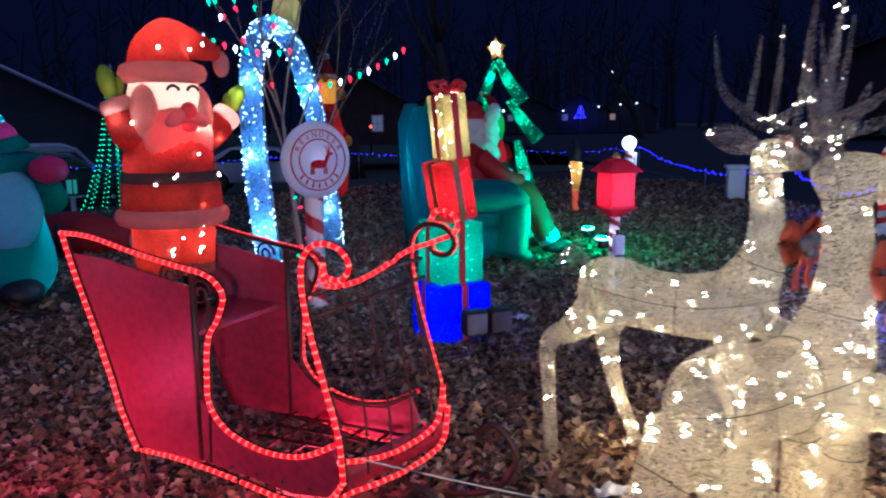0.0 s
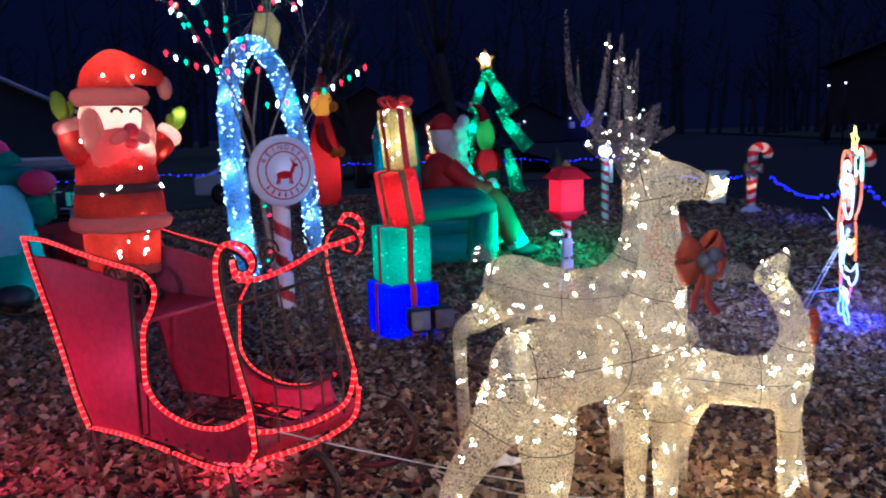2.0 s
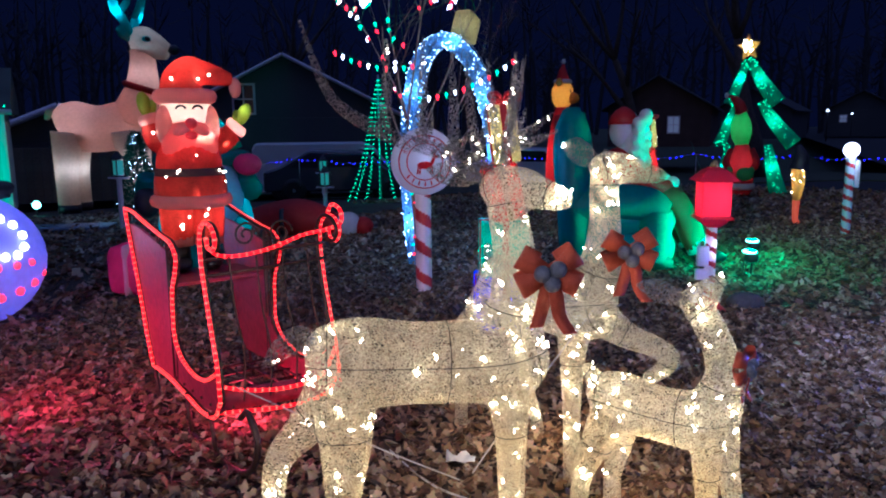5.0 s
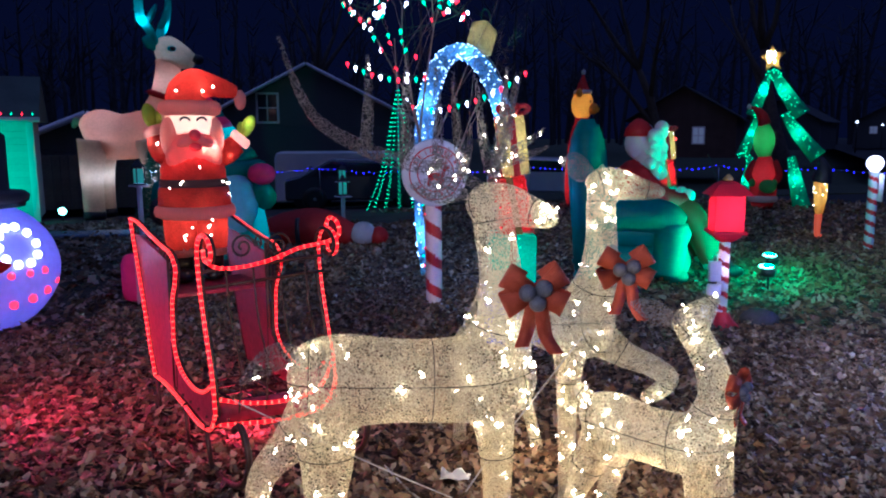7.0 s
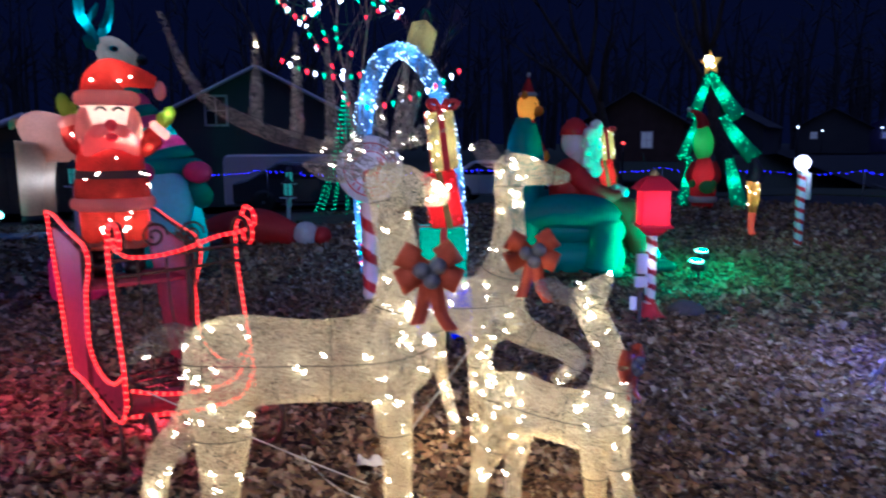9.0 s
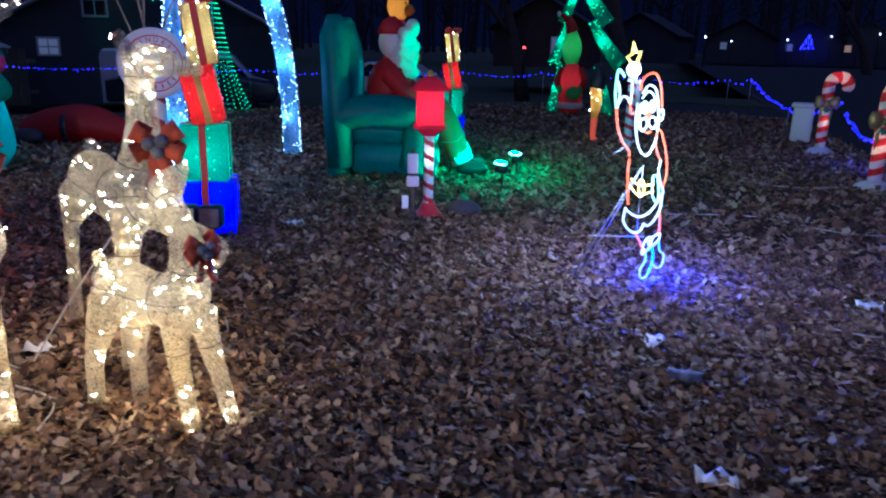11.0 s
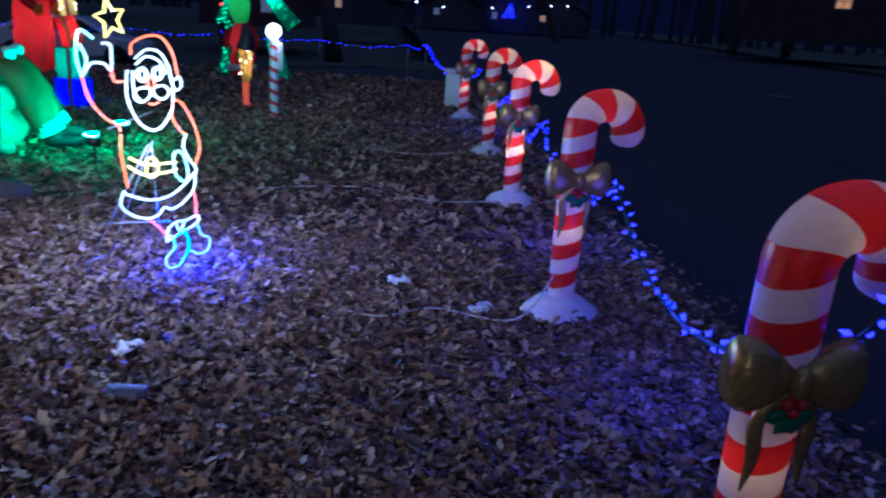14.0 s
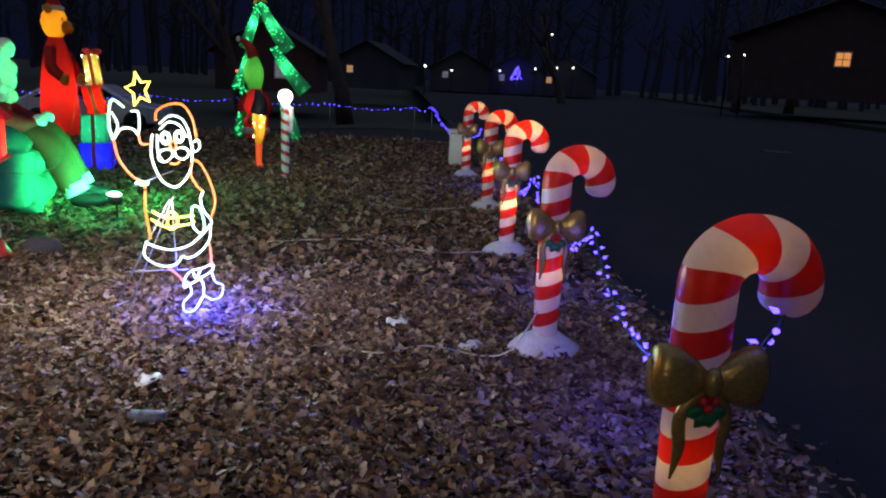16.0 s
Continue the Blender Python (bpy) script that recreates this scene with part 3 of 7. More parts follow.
# ---- standing gift-bringer figure in the sleigh: one mesh ----
def figure_in_sleigh():
    s = Shape()
    # 0 red, 1 fur, 2 face, 3 nose, 4 belt, 5 lime, 6 boots, 7 bulbs, 8 dark
    s.lathe([(0.02, 0.36), (0.19, 0.345), (0.205, 0.38), (0.2, 0.45), (0.185, 0.5), (0.18, 0.56), (0.16, 0.63), (0.12, 0.7), (0.02, 0.74)], 24, 0)
    s.lathe([(0.188, 0.455), (0.194, 0.46), (0.192, 0.505), (0.184, 0.51)], 24, 4)
    s.tube([(0.2 * math.cos(a * math.pi / 12), 0.2 * math.sin(a * math.pi / 12), 0.35) for a in range(24)], 0.032, 8, 1, closed=True)
    for x in (-0.085, 0.085):
        s.tube([(x, 0, 0.38), (x * 1.02, 0, 0.26), (x * 1.03, 0, 0.16)], [0.098, 0.095, 0.085], 14, 0)
        s.tube([(x, 0, 0.17), (x, 0, 0.125)], 0.085, 12, 1)
        s.tube([(x, 0, 0.13), (x, 0, 0.03), (x, -0.03, 0.012)], [0.06, 0.062, 0.05], 10, 6)
        s.ball((x, -0.05, 0.035), (0.06, 0.09, 0.035), 6)
    # one arm is held up close beside the head, the other waves outward
    for pts, hand in (([(-0.12, 0, 0.63), (-0.175, 0.02, 0.655), (-0.19, 0.03, 0.715)], (-0.215, 0.045, 0.815)), ([(0.12, 0, 0.63), (0.19, -0.02, 0.635), (0.255, -0.03, 0.68)], (0.315, -0.04, 0.765))):
        s.tube(smooth(pts), swell([0.07, 0.06, 0.052]), 12, 0)
        a, h = Vector(pts[-1]), Vector(hand)
        d = (h - a).normalized()
        s.tube([a, a + d * 0.018, a + d * 0.036, a + d * 0.05], [0.052, 0.06, 0.06, 0.05], 12, 1)
        s.ball(h, (0.05, 0.036, 0.062), 5, rot=d.to_track_quat("Z", "Y").to_matrix())
        s.ball(h + Vector((-0.042 if hand[0] > 0 else 0.042, -0.005, -0.01)), (0.022, 0.02, 0.032), 5)
    s.ball((0, -0.0, 0.77), (0.15, 0.135, 0.13), 2)
    s.ball((0, -0.085, 0.62), (0.155, 0.08, 0.125), 1, 18, 12)
    s.ball((0, -0.1, 0.53), (0.075, 0.05, 0.06), 1)
    for sx in (-1, 1):
        s.ball((sx * 0.125, -0.05, 0.71), (0.05, 0.07, 0.1), 1)
        s.ball((sx * 0.045, -0.15, 0.695), (0.058, 0.03, 0.026), 1, rot=Euler((0, sx * 0.4, 0)).to_matrix())
        arc = [(sx * 0.045 + 0.028 * math.cos(a), -0.136, 0.782 + 0.022 * math.sin(a)) for a in (0.3, 0.8, 1.3, 1.8, 2.3, 2.85)]
        s.tube(arc, 0.006, 5, 8)
        s.tube([(sx * 0.045 + 0.034 * math.cos(a), -0.13, 0.812 + 0.02 * math.sin(a)) for a in (0.6, 1.57, 2.5)], 0.006, 5, 1)
    s.ball((0, -0.165, 0.72), (0.033, 0.03, 0.028), 3)
    s.ball((0, -0.16, 0.665), (0.035, 0.025, 0.02), 3)
    s.tube([(0.142 * math.cos(a * math.pi / 12), 0.13 * math.sin(a * math.pi / 12), 0.85) for a in range(24)], 0.036, 8, 1, closed=True)
    s.tube(smooth([(0, 0, 0.86), (0.005, 0, 0.915), (0.04, 0, 0.96), (0.11, 0, 0.965), (0.19, 0, 0.95), (0.265, 0, 0.935)]), swell([0.14, 0.125, 0.088, 0.06, 0.047, 0.03]), 14, 0)
    s.ball((0.285, 0, 0.895), (0.036, 0.034, 0.05), 1)
    g = random.Random(3)
    for _ in range(44):
        a, z = g.uniform(math.pi, 2 * math.pi), g.uniform(0.2, 0.7)
        r = 0.19 if z > 0.36 else 0.12
        r = r * (1 if z < 0.58 else 0.8)
        s.ball((r * math.cos(a) * 1.05, r * math.sin(a), z), 0.004, 7, 6, 4)
    for x, z in ((-0.19, 0.68), (0.2, 0.62), (0.31, 0.78), (-0.08, 0.93), (0.06, 0.93), (0.12, 0.95)):
        s.ball((x, -0.07 if z < 0.9 else -0.11, z), 0.0055, 7, 6, 4)
    s.moved(Matrix.Diagonal((0.8, 0.84, 0.94, 1)))
    ob = part("santa_figure", s, [M_RED, M_FUR, M_FACE, M_NOSE, M_BELT, M_LIME, M_BLACK, M_WARM, M_BLACK])
    ob.matrix_world = pose(0.555, 2.15, 0.609, 0, 0, 62)
    tagged(ob, "lit red fabric santa figure with lime mittens on the sleigh", "statue")
    for z, w, c in ((0.45, 1.5, (1, 0.75, 0.45)), (0.56, 1.2, (1, 0.7, 0.5)), (0.72, 1.1, (1, 0.85, 0.6)), (0.91, 0.7, (1, 0.7, 0.4))):
        lamp("santa_inner_lamp", "POINT", tuple(ob.matrix_world @ Vector((0, 0.0, z))), c, w, 0.04)
    lamp("santa_beard_lamp", "POINT", tuple(ob.matrix_world @ Vector((0, -0.095, 0.6))), (1, 0.72, 0.56), 0.5, 0.04)
    for x in (-0.085, 0.085):
        lamp("santa_arm_lamp", "POINT", tuple(ob.matrix_world @ Vector((x * 2.4, -0.02, 0.66))), (1, 0.75, 0.45), 0.3, 0.02)
        lamp("santa_leg_lamp", "POINT", tuple(ob.matrix_world @ Vector((x, 0.0, 0.25))), (1, 0.7, 0.4), 0.3, 0.03)


figure_in_sleigh()


# ---- three lit deer figures: one mesh each ----
def skin(shape, voxel=0.008, rounds=6):
    """One closed hide over overlapping forms."""
    tmp = new("hide", shape.mesh("hide", []))
    md = tmp.modifiers.new("join", "REMESH")
    md.mode, md.voxel_size = "VOXEL", voxel
    sm = tmp.modifiers.new("ease", "SMOOTH")
    sm.factor, sm.iterations = 0.5, rounds
    dg = bpy.context.evaluated_depsgraph_get()
    dg.update()
    me = tmp.evaluated_get(dg).to_mesh()
    vs, fs = [v.co.copy() for v in me.vertices], [tuple(p.vertices) for p in me.polygons]
    tmp.evaluated_get(dg).to_mesh_clear()
    bpy.data.objects.remove(tmp)
    return vs, fs


def deer(name, m, label, spine, radii, limbs, bulbs, lamps, seed):
    g = random.Random(seed)
    hide = Shape()
    hide.tube(smooth(spine, 8), swell(radii, 8), 20, 0, up=(0, 0, 1), flat=0.8)
    surf = [(smooth(spine, 8), swell(radii, 8), 0.8)]
    thin = Shape()
    for pts, rr, mi, flat in limbs:
        (thin if mi else hide).tube(smooth(pts, 6), swell(rr, 6), 10 if mi else 14, mi, flat=flat)
        surf.append((smooth(pts, 6), swell(rr, 6), 1.0 if mi == 0 else 0.3))
    s = Shape()
    # 0 netting, 1 antler netting, 2 wire, 3 bulb
    s.add(*skin(hide))
    s.add(thin.v, thin.f, 1)
    # frame wires: hoops round the body, lines along it and down each limb
    for p, r, fl in surf:
        k = len(p)
        big = fl == 0.8
        for i in (range(10, k - 6, 19) if big else range(5, k - 2, 15)):
            if fl < 0.5:
                continue
            d = (p[i + 1] - p[i - 1]).normalized()
            up = Vector((0, 0, 1)) if abs(d.z) < 0.8 else Vector((1, 0, 0))
            e1 = (up - d * up.dot(d)).normalized()
            e2 = d.cross(e1) * (fl if big else 1)
            s.tube([p[i] + (e1 * math.cos(t * math.pi / 12) + e2 * math.sin(t * math.pi / 12)) * (r[i] + 0.001) for t in range(24)], 0.0011, 5, 2, closed=True)
        if big:
            for off in (0.1, 3.04):
                s.tube([q + Vector((0, math.cos(off) * w * 0.81, math.sin(off) * w * 1.01)) for q, w in zip(p, r)], 0.0011, 5, 2)
    # bulbs sit just under the netting, bunched to mimic each lamp's star of glare
    weights = [(sum(r) / len(r) + 0.012) * (1 if fl > 0.5 else 0.55) * sum((q - o).length for q, o in zip(p, p[1:])) for p, r, fl in surf]
    for _ in range(bulbs):
        p, r, fl = g.choices(surf, weights)[0]
        i = g.randrange(1, len(p) - 1)
        d = (p[i + 1] - p[i - 1]).normalized()
        o = Vector((g.gauss(0, 1), g.gauss(0, 1), g.gauss(0, 1)))
        o = (o - d * o.dot(d)).normalized()
        if fl == 0.8:
            o.y *= 0.8
        for _k in range(g.choice((3, 4, 5)) if fl > 0.5 else 2):
            q = p[i] + o * max(r[i] - g.uniform(0.008, 0.017), r[i] * 0.6) + Vector((g.gauss(0, 0.005), g.gauss(0, 0.005), g.gauss(0, 0.005)))
            s.bulb(q, g.uniform(0.0022, 0.0034) * (1 if fl > 0.5 else 0.75), (g.gauss(0, 1), g.gauss(0, 1), g.gauss(0, 1)), 3, 1.5)
    ob = part(name, s, [M_CREAM, M_ANTLER, M_WIRE, M_WARM])
    ob.matrix_world = m
    tagged(ob, label, "statue", group="lit deer family")
    for p, w in lamps:
        lamp("deer_inner_lamp", "POINT", tuple(m @ Vector(p)), (1.0, 0.84, 0.54), w * DEER_WATTS, 0.03)
    lamp("deer_leg_glow", "POINT", tuple(m @ Vector((0.0, 0, 0.25))), (1.0, 0.62, 0.2), 4.2, 0.08)
    return ob


DEER_WATTS = 0.14
BM = pose(2.37, 1.56, 0, 0, 0, 45)
b_spine = [(-0.335, 0, 0.655), (-0.3, 0, 0.655), (-0.2, 0, 0.65), (-0.05, 0, 0.64), (0.08, 0, 0.635), (0.19, 0, 0.64), (0.27, 0, 0.655), (0.31, 0, 0.665)]
b_rad = [0.04, 0.095, 0.122, 0.112, 0.115, 0.125, 0.1, 0.045]
b_limbs = [
    ([(0.2, 0, 0.68), (0.228, -0.01, 0.8), (0.218, -0.02, 0.92), (0.2, -0.02, 1.03), (0.19, -0.01, 1.1)], [0.11, 0.075, 0.058, 0.053, 0.05], 0, 1),
    ([(0.15, 0.035, 1.085), (0.18, 0.0, 1.1), (0.23, -0.05, 1.1), (0.275, -0.09, 1.088), (0.31, -0.125, 1.078), (0.328, -0.142, 1.072)], [0.03, 0.056, 0.055, 0.041, 0.031, 0.018], 0, 0.85),
    ([(0.19, -0.055, 0.58), (0.2, -0.065, 0.42), (0.2, -0.07, 0.25), (0.2, -0.07, 0.1), (0.2, -0.07, 0.0)], [0.062, 0.043, 0.035, 0.031, 0.034], 0, 1),
    ([(0.2, 0.055, 0.58), (0.225, 0.065, 0.42), (0.23, 0.07, 0.25), (0.235, 0.07, 0.1), (0.24, 0.07, 0.0)], [0.062, 0.043, 0.035, 0.031, 0.034], 0, 1),
    ([(-0.24, -0.05, 0.6), (-0.24, -0.07, 0.45), (-0.25, -0.08, 0.3), (-0.235, -0.08, 0.12), (-0.23, -0.08, 0.0)], [0.09, 0.068, 0.046, 0.035, 0.036], 0, 1),
    ([(-0.25, 0.05, 0.58), (-0.33, 0.06, 0.47), (-0.42, 0.07, 0.36), (-0.44, 0.07, 0.2), (-0.44, 0.07, 0.0)], [0.088, 0.057, 0.039, 0.031, 0.033], 0, 1),
    ([(-0.29, 0, 0.71), (-0.35, -0.06, 0.738), (-0.395, -0.11, 0.727), (-0.43, -0.17, 0.708)], [0.022, 0.036, 0.031, 0.005], 1, 0.45),
]
HF = Matrix.Translation((0.184, 0.0, 1.145)) @ Matrix.Rotation(radians(-45), 4, "Z")


def hf(x, y, z):
    return tuple(HF @ Vector((x, y, z)))


for sy in (-1, 1):
    b_limbs.append(([hf(-0.03, sy * 0.045, -0.02), hf(-0.05, sy * 0.1, -0.005), hf(-0.07, sy * 0.15, 0.0), hf(-0.09, sy * 0.2, 0.01)], [0.012, 0.034, 0.03, 0.004], 1, 0.45))
    b_limbs.append(([hf(0.0, sy * 0.025, 0.0), hf(-0.04, sy * 0.08, 0.035), hf(-0.09, sy * 0.18, 0.06), hf(-0.14, sy * 0.3, 0.1), hf(-0.19, sy * 0.42, 0.18), hf(-0.2, sy * 0.5, 0.34)], [0.016, 0.016, 0.019, 0.018, 0.013, 0.004], 1, 0.6))
    for x, y, z, dx, dy, h in ((-0.03, 0.07, 0.03, 0.05, 0.03, 0.13), (-0.06, 0.13, 0.05, 0.02, 0.03, 0.24), (-0.1, 0.21, 0.07, 0.02, 0.01, 0.25), (-0.07, 0.15, 0.05, 0.12, 0.08, 0.05), (-0.03, 0.06, 0.03, -0.04, -0.01, 0.26), (-0.14, 0.3, 0.1, 0.03, 0.02, 0.21), (-0.1, 0.22, 0.07, 0.1, 0.08, 0.08)):
        b_limbs.append(([hf(x, sy * y, z), hf(x + dx * 0.6, sy * (y + dy * 0.4), z + h * 0.45), hf(x + dx, sy * (y + dy), z + h)], [0.016, 0.013, 0.004], 1, 0.55))
deer("buck_figure", BM, "lit buck yard figure in cream glitter netting with antlers", b_spine, b_rad, b_limbs, 95,
     [((-0.22, 0, 0.65), 1.4), ((-0.04, 0, 0.64), 1.4), ((0.17, 0, 0.65), 1.4), ((0.215, -0.01, 0.84), 0.8), ((0.205, -0.02, 0.97), 0.7), ((0.19, -0.005, 1.08), 0.5), ((0.25, -0.065, 1.1), 0.35), ((-0.24, -0.075, 0.42), 0.3), ((-0.42, 0.07, 0.34), 0.15), ((0.2, -0.07, 0.3), 0.15), ((0.23, 0.07, 0.3), 0.15)], 5)

d_spine = [(-0.285, 0, 0.66), (-0.255, 0, 0.655), (-0.17, 0, 0.64), (-0.02, 0, 0.615), (0.12, 0, 0.61), (0.25, 0, 0.63), (0.33, 0, 0.65), (0.37, 0, 0.66)]
d_rad = [0.04, 0.09, 0.12, 0.108, 0.112, 0.12, 0.098, 0.045]
d_limbs = [
    ([(0.27, 0, 0.67), (0.322, 0, 0.8), (0.325, 0.01, 0.92), (0.315, 0.015, 1.03), (0.31, 0.02, 1.1)], [0.108, 0.073, 0.055, 0.05, 0.047], 0, 1),
    ([(0.285, -0.02, 1.1), (0.315, 0.02, 1.118), (0.35, 0.07, 1.113), (0.385, 0.12, 1.1), (0.415, 0.165, 1.09), (0.432, 0.19, 1.085)], [0.03, 0.054, 0.052, 0.038, 0.028, 0.016], 0, 0.85),
    ([(0.3, 0.05, 0.58), (0.37, 0.1, 0.53), (0.44, 0.14, 0.505), (0.485, 0.18, 0.465), (0.45, 0.18, 0.41), (0.395, 0.17, 0.365)], [0.065, 0.047, 0.039, 0.036, 0.031, 0.024], 0, 1),
    ([(0.24, -0.04, 0.57), (0.255, -0.06, 0.4), (0.28, -0.085, 0.22), (0.3, -0.1, 0.0)], [0.064, 0.041, 0.031, 0.031], 0, 1),
    ([(-0.19, -0.05, 0.59), (-0.3, -0.05, 0.49), (-0.39, -0.04, 0.42), (-0.38, -0.055, 0.22), (-0.365, -0.07, 0.0)], [0.085, 0.053, 0.034, 0.027, 0.03], 0, 1),
    ([(-0.18, 0.05, 0.58), (-0.21, 0.1, 0.43), (-0.18, 0.115, 0.25), (-0.12, 0.12, 0.1), (-0.09, 0.12, 0.0)], [0.08, 0.048, 0.03, 0.026, 0.028], 0, 1),
    ([(-0.25, 0, 0.725), (-0.33, 0.05, 0.75), (-0.38, 0.09, 0.725), (-0.42, 0.115, 0.69)], [0.02, 0.034, 0.028, 0.005], 1, 0.5),
    ([(0.295, 0.0, 1.14), (0.24, 0.0, 1.16), (0.18, 0.01, 1.178), (0.12, 0.015, 1.19)], [0.018, 0.042, 0.042, 0.008], 1, 0.45),
    ([(0.345, -0.015, 1.14), (0.36, -0.035, 1.16), (0.375, -0.055, 1.175)], [0.016, 0.026, 0.006], 1, 0.5),
]
DM = pose(2.2, 2.45, 0, 0, 0, -18)
deer("doe_figure", DM, "lit doe yard figure in cream glitter netting with one raised foreleg", d_spine, d_rad, d_limbs, 72,
     [((-0.17, 0, 0.64), 1.3), ((0.04, 0, 0.61), 1.2), ((0.25, 0, 0.63), 1.3), ((0.32, 0, 0.85), 0.5), ((0.345, 0.06, 1.11), 0.4), ((0.44, 0.14, 0.5), 0.2), ((-0.38, -0.05, 0.36), 0.12), ((0.26, -0.06, 0.36), 0.15)], 9)

f_spine = [(-0.215, 0, 0.425), (-0.19, 0, 0.432), (-0.12, 0, 0.432), (0.0, 0, 0.42), (0.1, 0, 0.42), (0.175, 0, 0.43), (0.215, 0, 0.44)]
f_rad = [0.03, 0.072, 0.092, 0.083, 0.088, 0.082, 0.035]
f_limbs = [
    ([(0.15, 0, 0.45), (0.178, 0, 0.56), (0.158, 0, 0.65), (0.12, 0, 0.72), (0.085, 0.005, 0.755)], [0.082, 0.056, 0.045, 0.043, 0.038], 0, 1),
    ([(0.06, 0.0, 0.735), (0.083, 0.008, 0.757), (0.11, 0.02, 0.787), (0.132, 0.032, 0.815), (0.152, 0.044, 0.838)], [0.028, 0.048, 0.044, 0.03, 0.014], 0, 0.9),
    ([(0.17, 0.04, 0.4), (0.19, 0.055, 0.26), (0.215, 0.07, 0.13), (0.24, 0.077, 0.0)], [0.05, 0.034, 0.028, 0.029], 0, 1),
    ([(0.15, -0.04, 0.4), (0.155, -0.045, 0.26), (0.16, -0.03, 0.13), (0.168, -0.015, 0.0)], [0.05, 0.034, 0.028, 0.029], 0, 1),
    ([(-0.13, -0.04, 0.4), (-0.18, -0.055, 0.28), (-0.215, -0.06, 0.17), (-0.225, -0.06, 0.0)], [0.068, 0.044, 0.03, 0.029], 0, 1),
    ([(-0.12, 0.04, 0.4), (-0.14, 0.055, 0.27), (-0.16, 0.06, 0.16), (-0.16, 0.06, 0.0)], [0.064, 0.042, 0.03, 0.029], 0, 1),
    ([(-0.19, 0, 0.48), (-0.225, 0, 0.51), (-0.24, 0, 0.485)], [0.02, 0.027, 0.006], 0, 0.7),
    ([(0.05, 0.015, 0.765), (0.0, 0.035, 0.772), (-0.055, 0.06, 0.777), (-0.11, 0.085, 0.778)], [0.014, 0.034, 0.032, 0.006], 1, 0.45),
    ([(0.08, -0.03, 0.775), (0.06, -0.06, 0.79), (0.04, -0.085, 0.8)], [0.014, 0.026, 0.006], 1, 0.5),
]
FM = pose(2.815, 2.075, 0, 0, 0, 0)
deer("fawn_figure", FM, "small lit fawn yard figure in cream glitter netting looking up", f_spine, f_rad, f_limbs, 48,
     [((-0.12, 0, 0.43), 0.9), ((0.03, 0, 0.42), 0.7), ((0.14, 0, 0.43), 0.8), ((0.165, 0, 0.58), 0.3), ((0.1, 0.01, 0.76), 0.25)], 13)


def ribbon_bow(m, k=1.0):
    """Copper ribbon bow: loops, tails and three berries."""
    bow = thing("ribbon_bow", m, "copper ribbon bow with frosted grey berries on a deer's neck", "bow", group="deer bows")

    for a in (-25, 35, 150, 205):
        d, q = Vector((math.cos(radians(a)), 0, math.sin(radians(a)))), Vector((-math.sin(radians(a)), 0, math.cos(radians(a))))
        pts = smooth([Vector((0, 0, 0)), d * 0.05 - Vector((0, 0.03, 0)), d * 0.095 - Vector((0, 0.02, 0)), d * 0.09 + Vector((0, 0.01, 0)), d * 0.04 + Vector((0, 0.01, 0))], 5)
        s = Shape()
        n = len(pts)
        s.add([(p + q * e * (0.016 + 0.022 * min(1, i / 10))) * k for i, p in enumerate(pts) for e in (-1, 1)], [(2 * i, 2 * i + 1, 2 * i + 3, 2 * i + 2) for i in range(n - 1)])
        o = part("loop", s, M_BOW, bow)
        o.modifiers.new("thick", "SOLIDIFY").thickness = 0.002
    for x, z in ((0.05, -0.17), (-0.03, -0.15)):
        pts = smooth([(0, -0.01, 0), (x * 0.4, -0.02, z * 0.4), (x * 0.7, -0.005, z * 0.8), (x * 1.3, -0.02, z * 1.1)], 5)
        s = Shape()
        s.add([(p + Vector((e * 0.022, 0.004 * e, 0))) * k for p in pts for e in (-1, 1)], [(2 * i, 2 * i + 1, 2 * i + 3, 2 * i + 2) for i in range(len(pts) - 1)])
        o = part("ribbon_tail", s, M_BOW, bow)
        o.modifiers.new("thick", "SOLIDIFY").thickness = 0.002
    for x, z in ((-0.025, 0.0), (0.022, 0.012), (0.005, -0.03)):
        part("berry", Shape().ball(Vector((x, -0.035, z)) * k, 0.026 * k), M_BERRY, bow, "frosted grey berry")


ribbon_bow(pose(2.64, 1.695, 0.89, 0, 0, 40), 0.86)
ribbon_bow(pose(2.612, 2.33, 0.85, 0, 0, 34), 0.9)
ribbon_bow(pose(3.04, 2.085, 0.605, 0, 0, 80), 0.58)


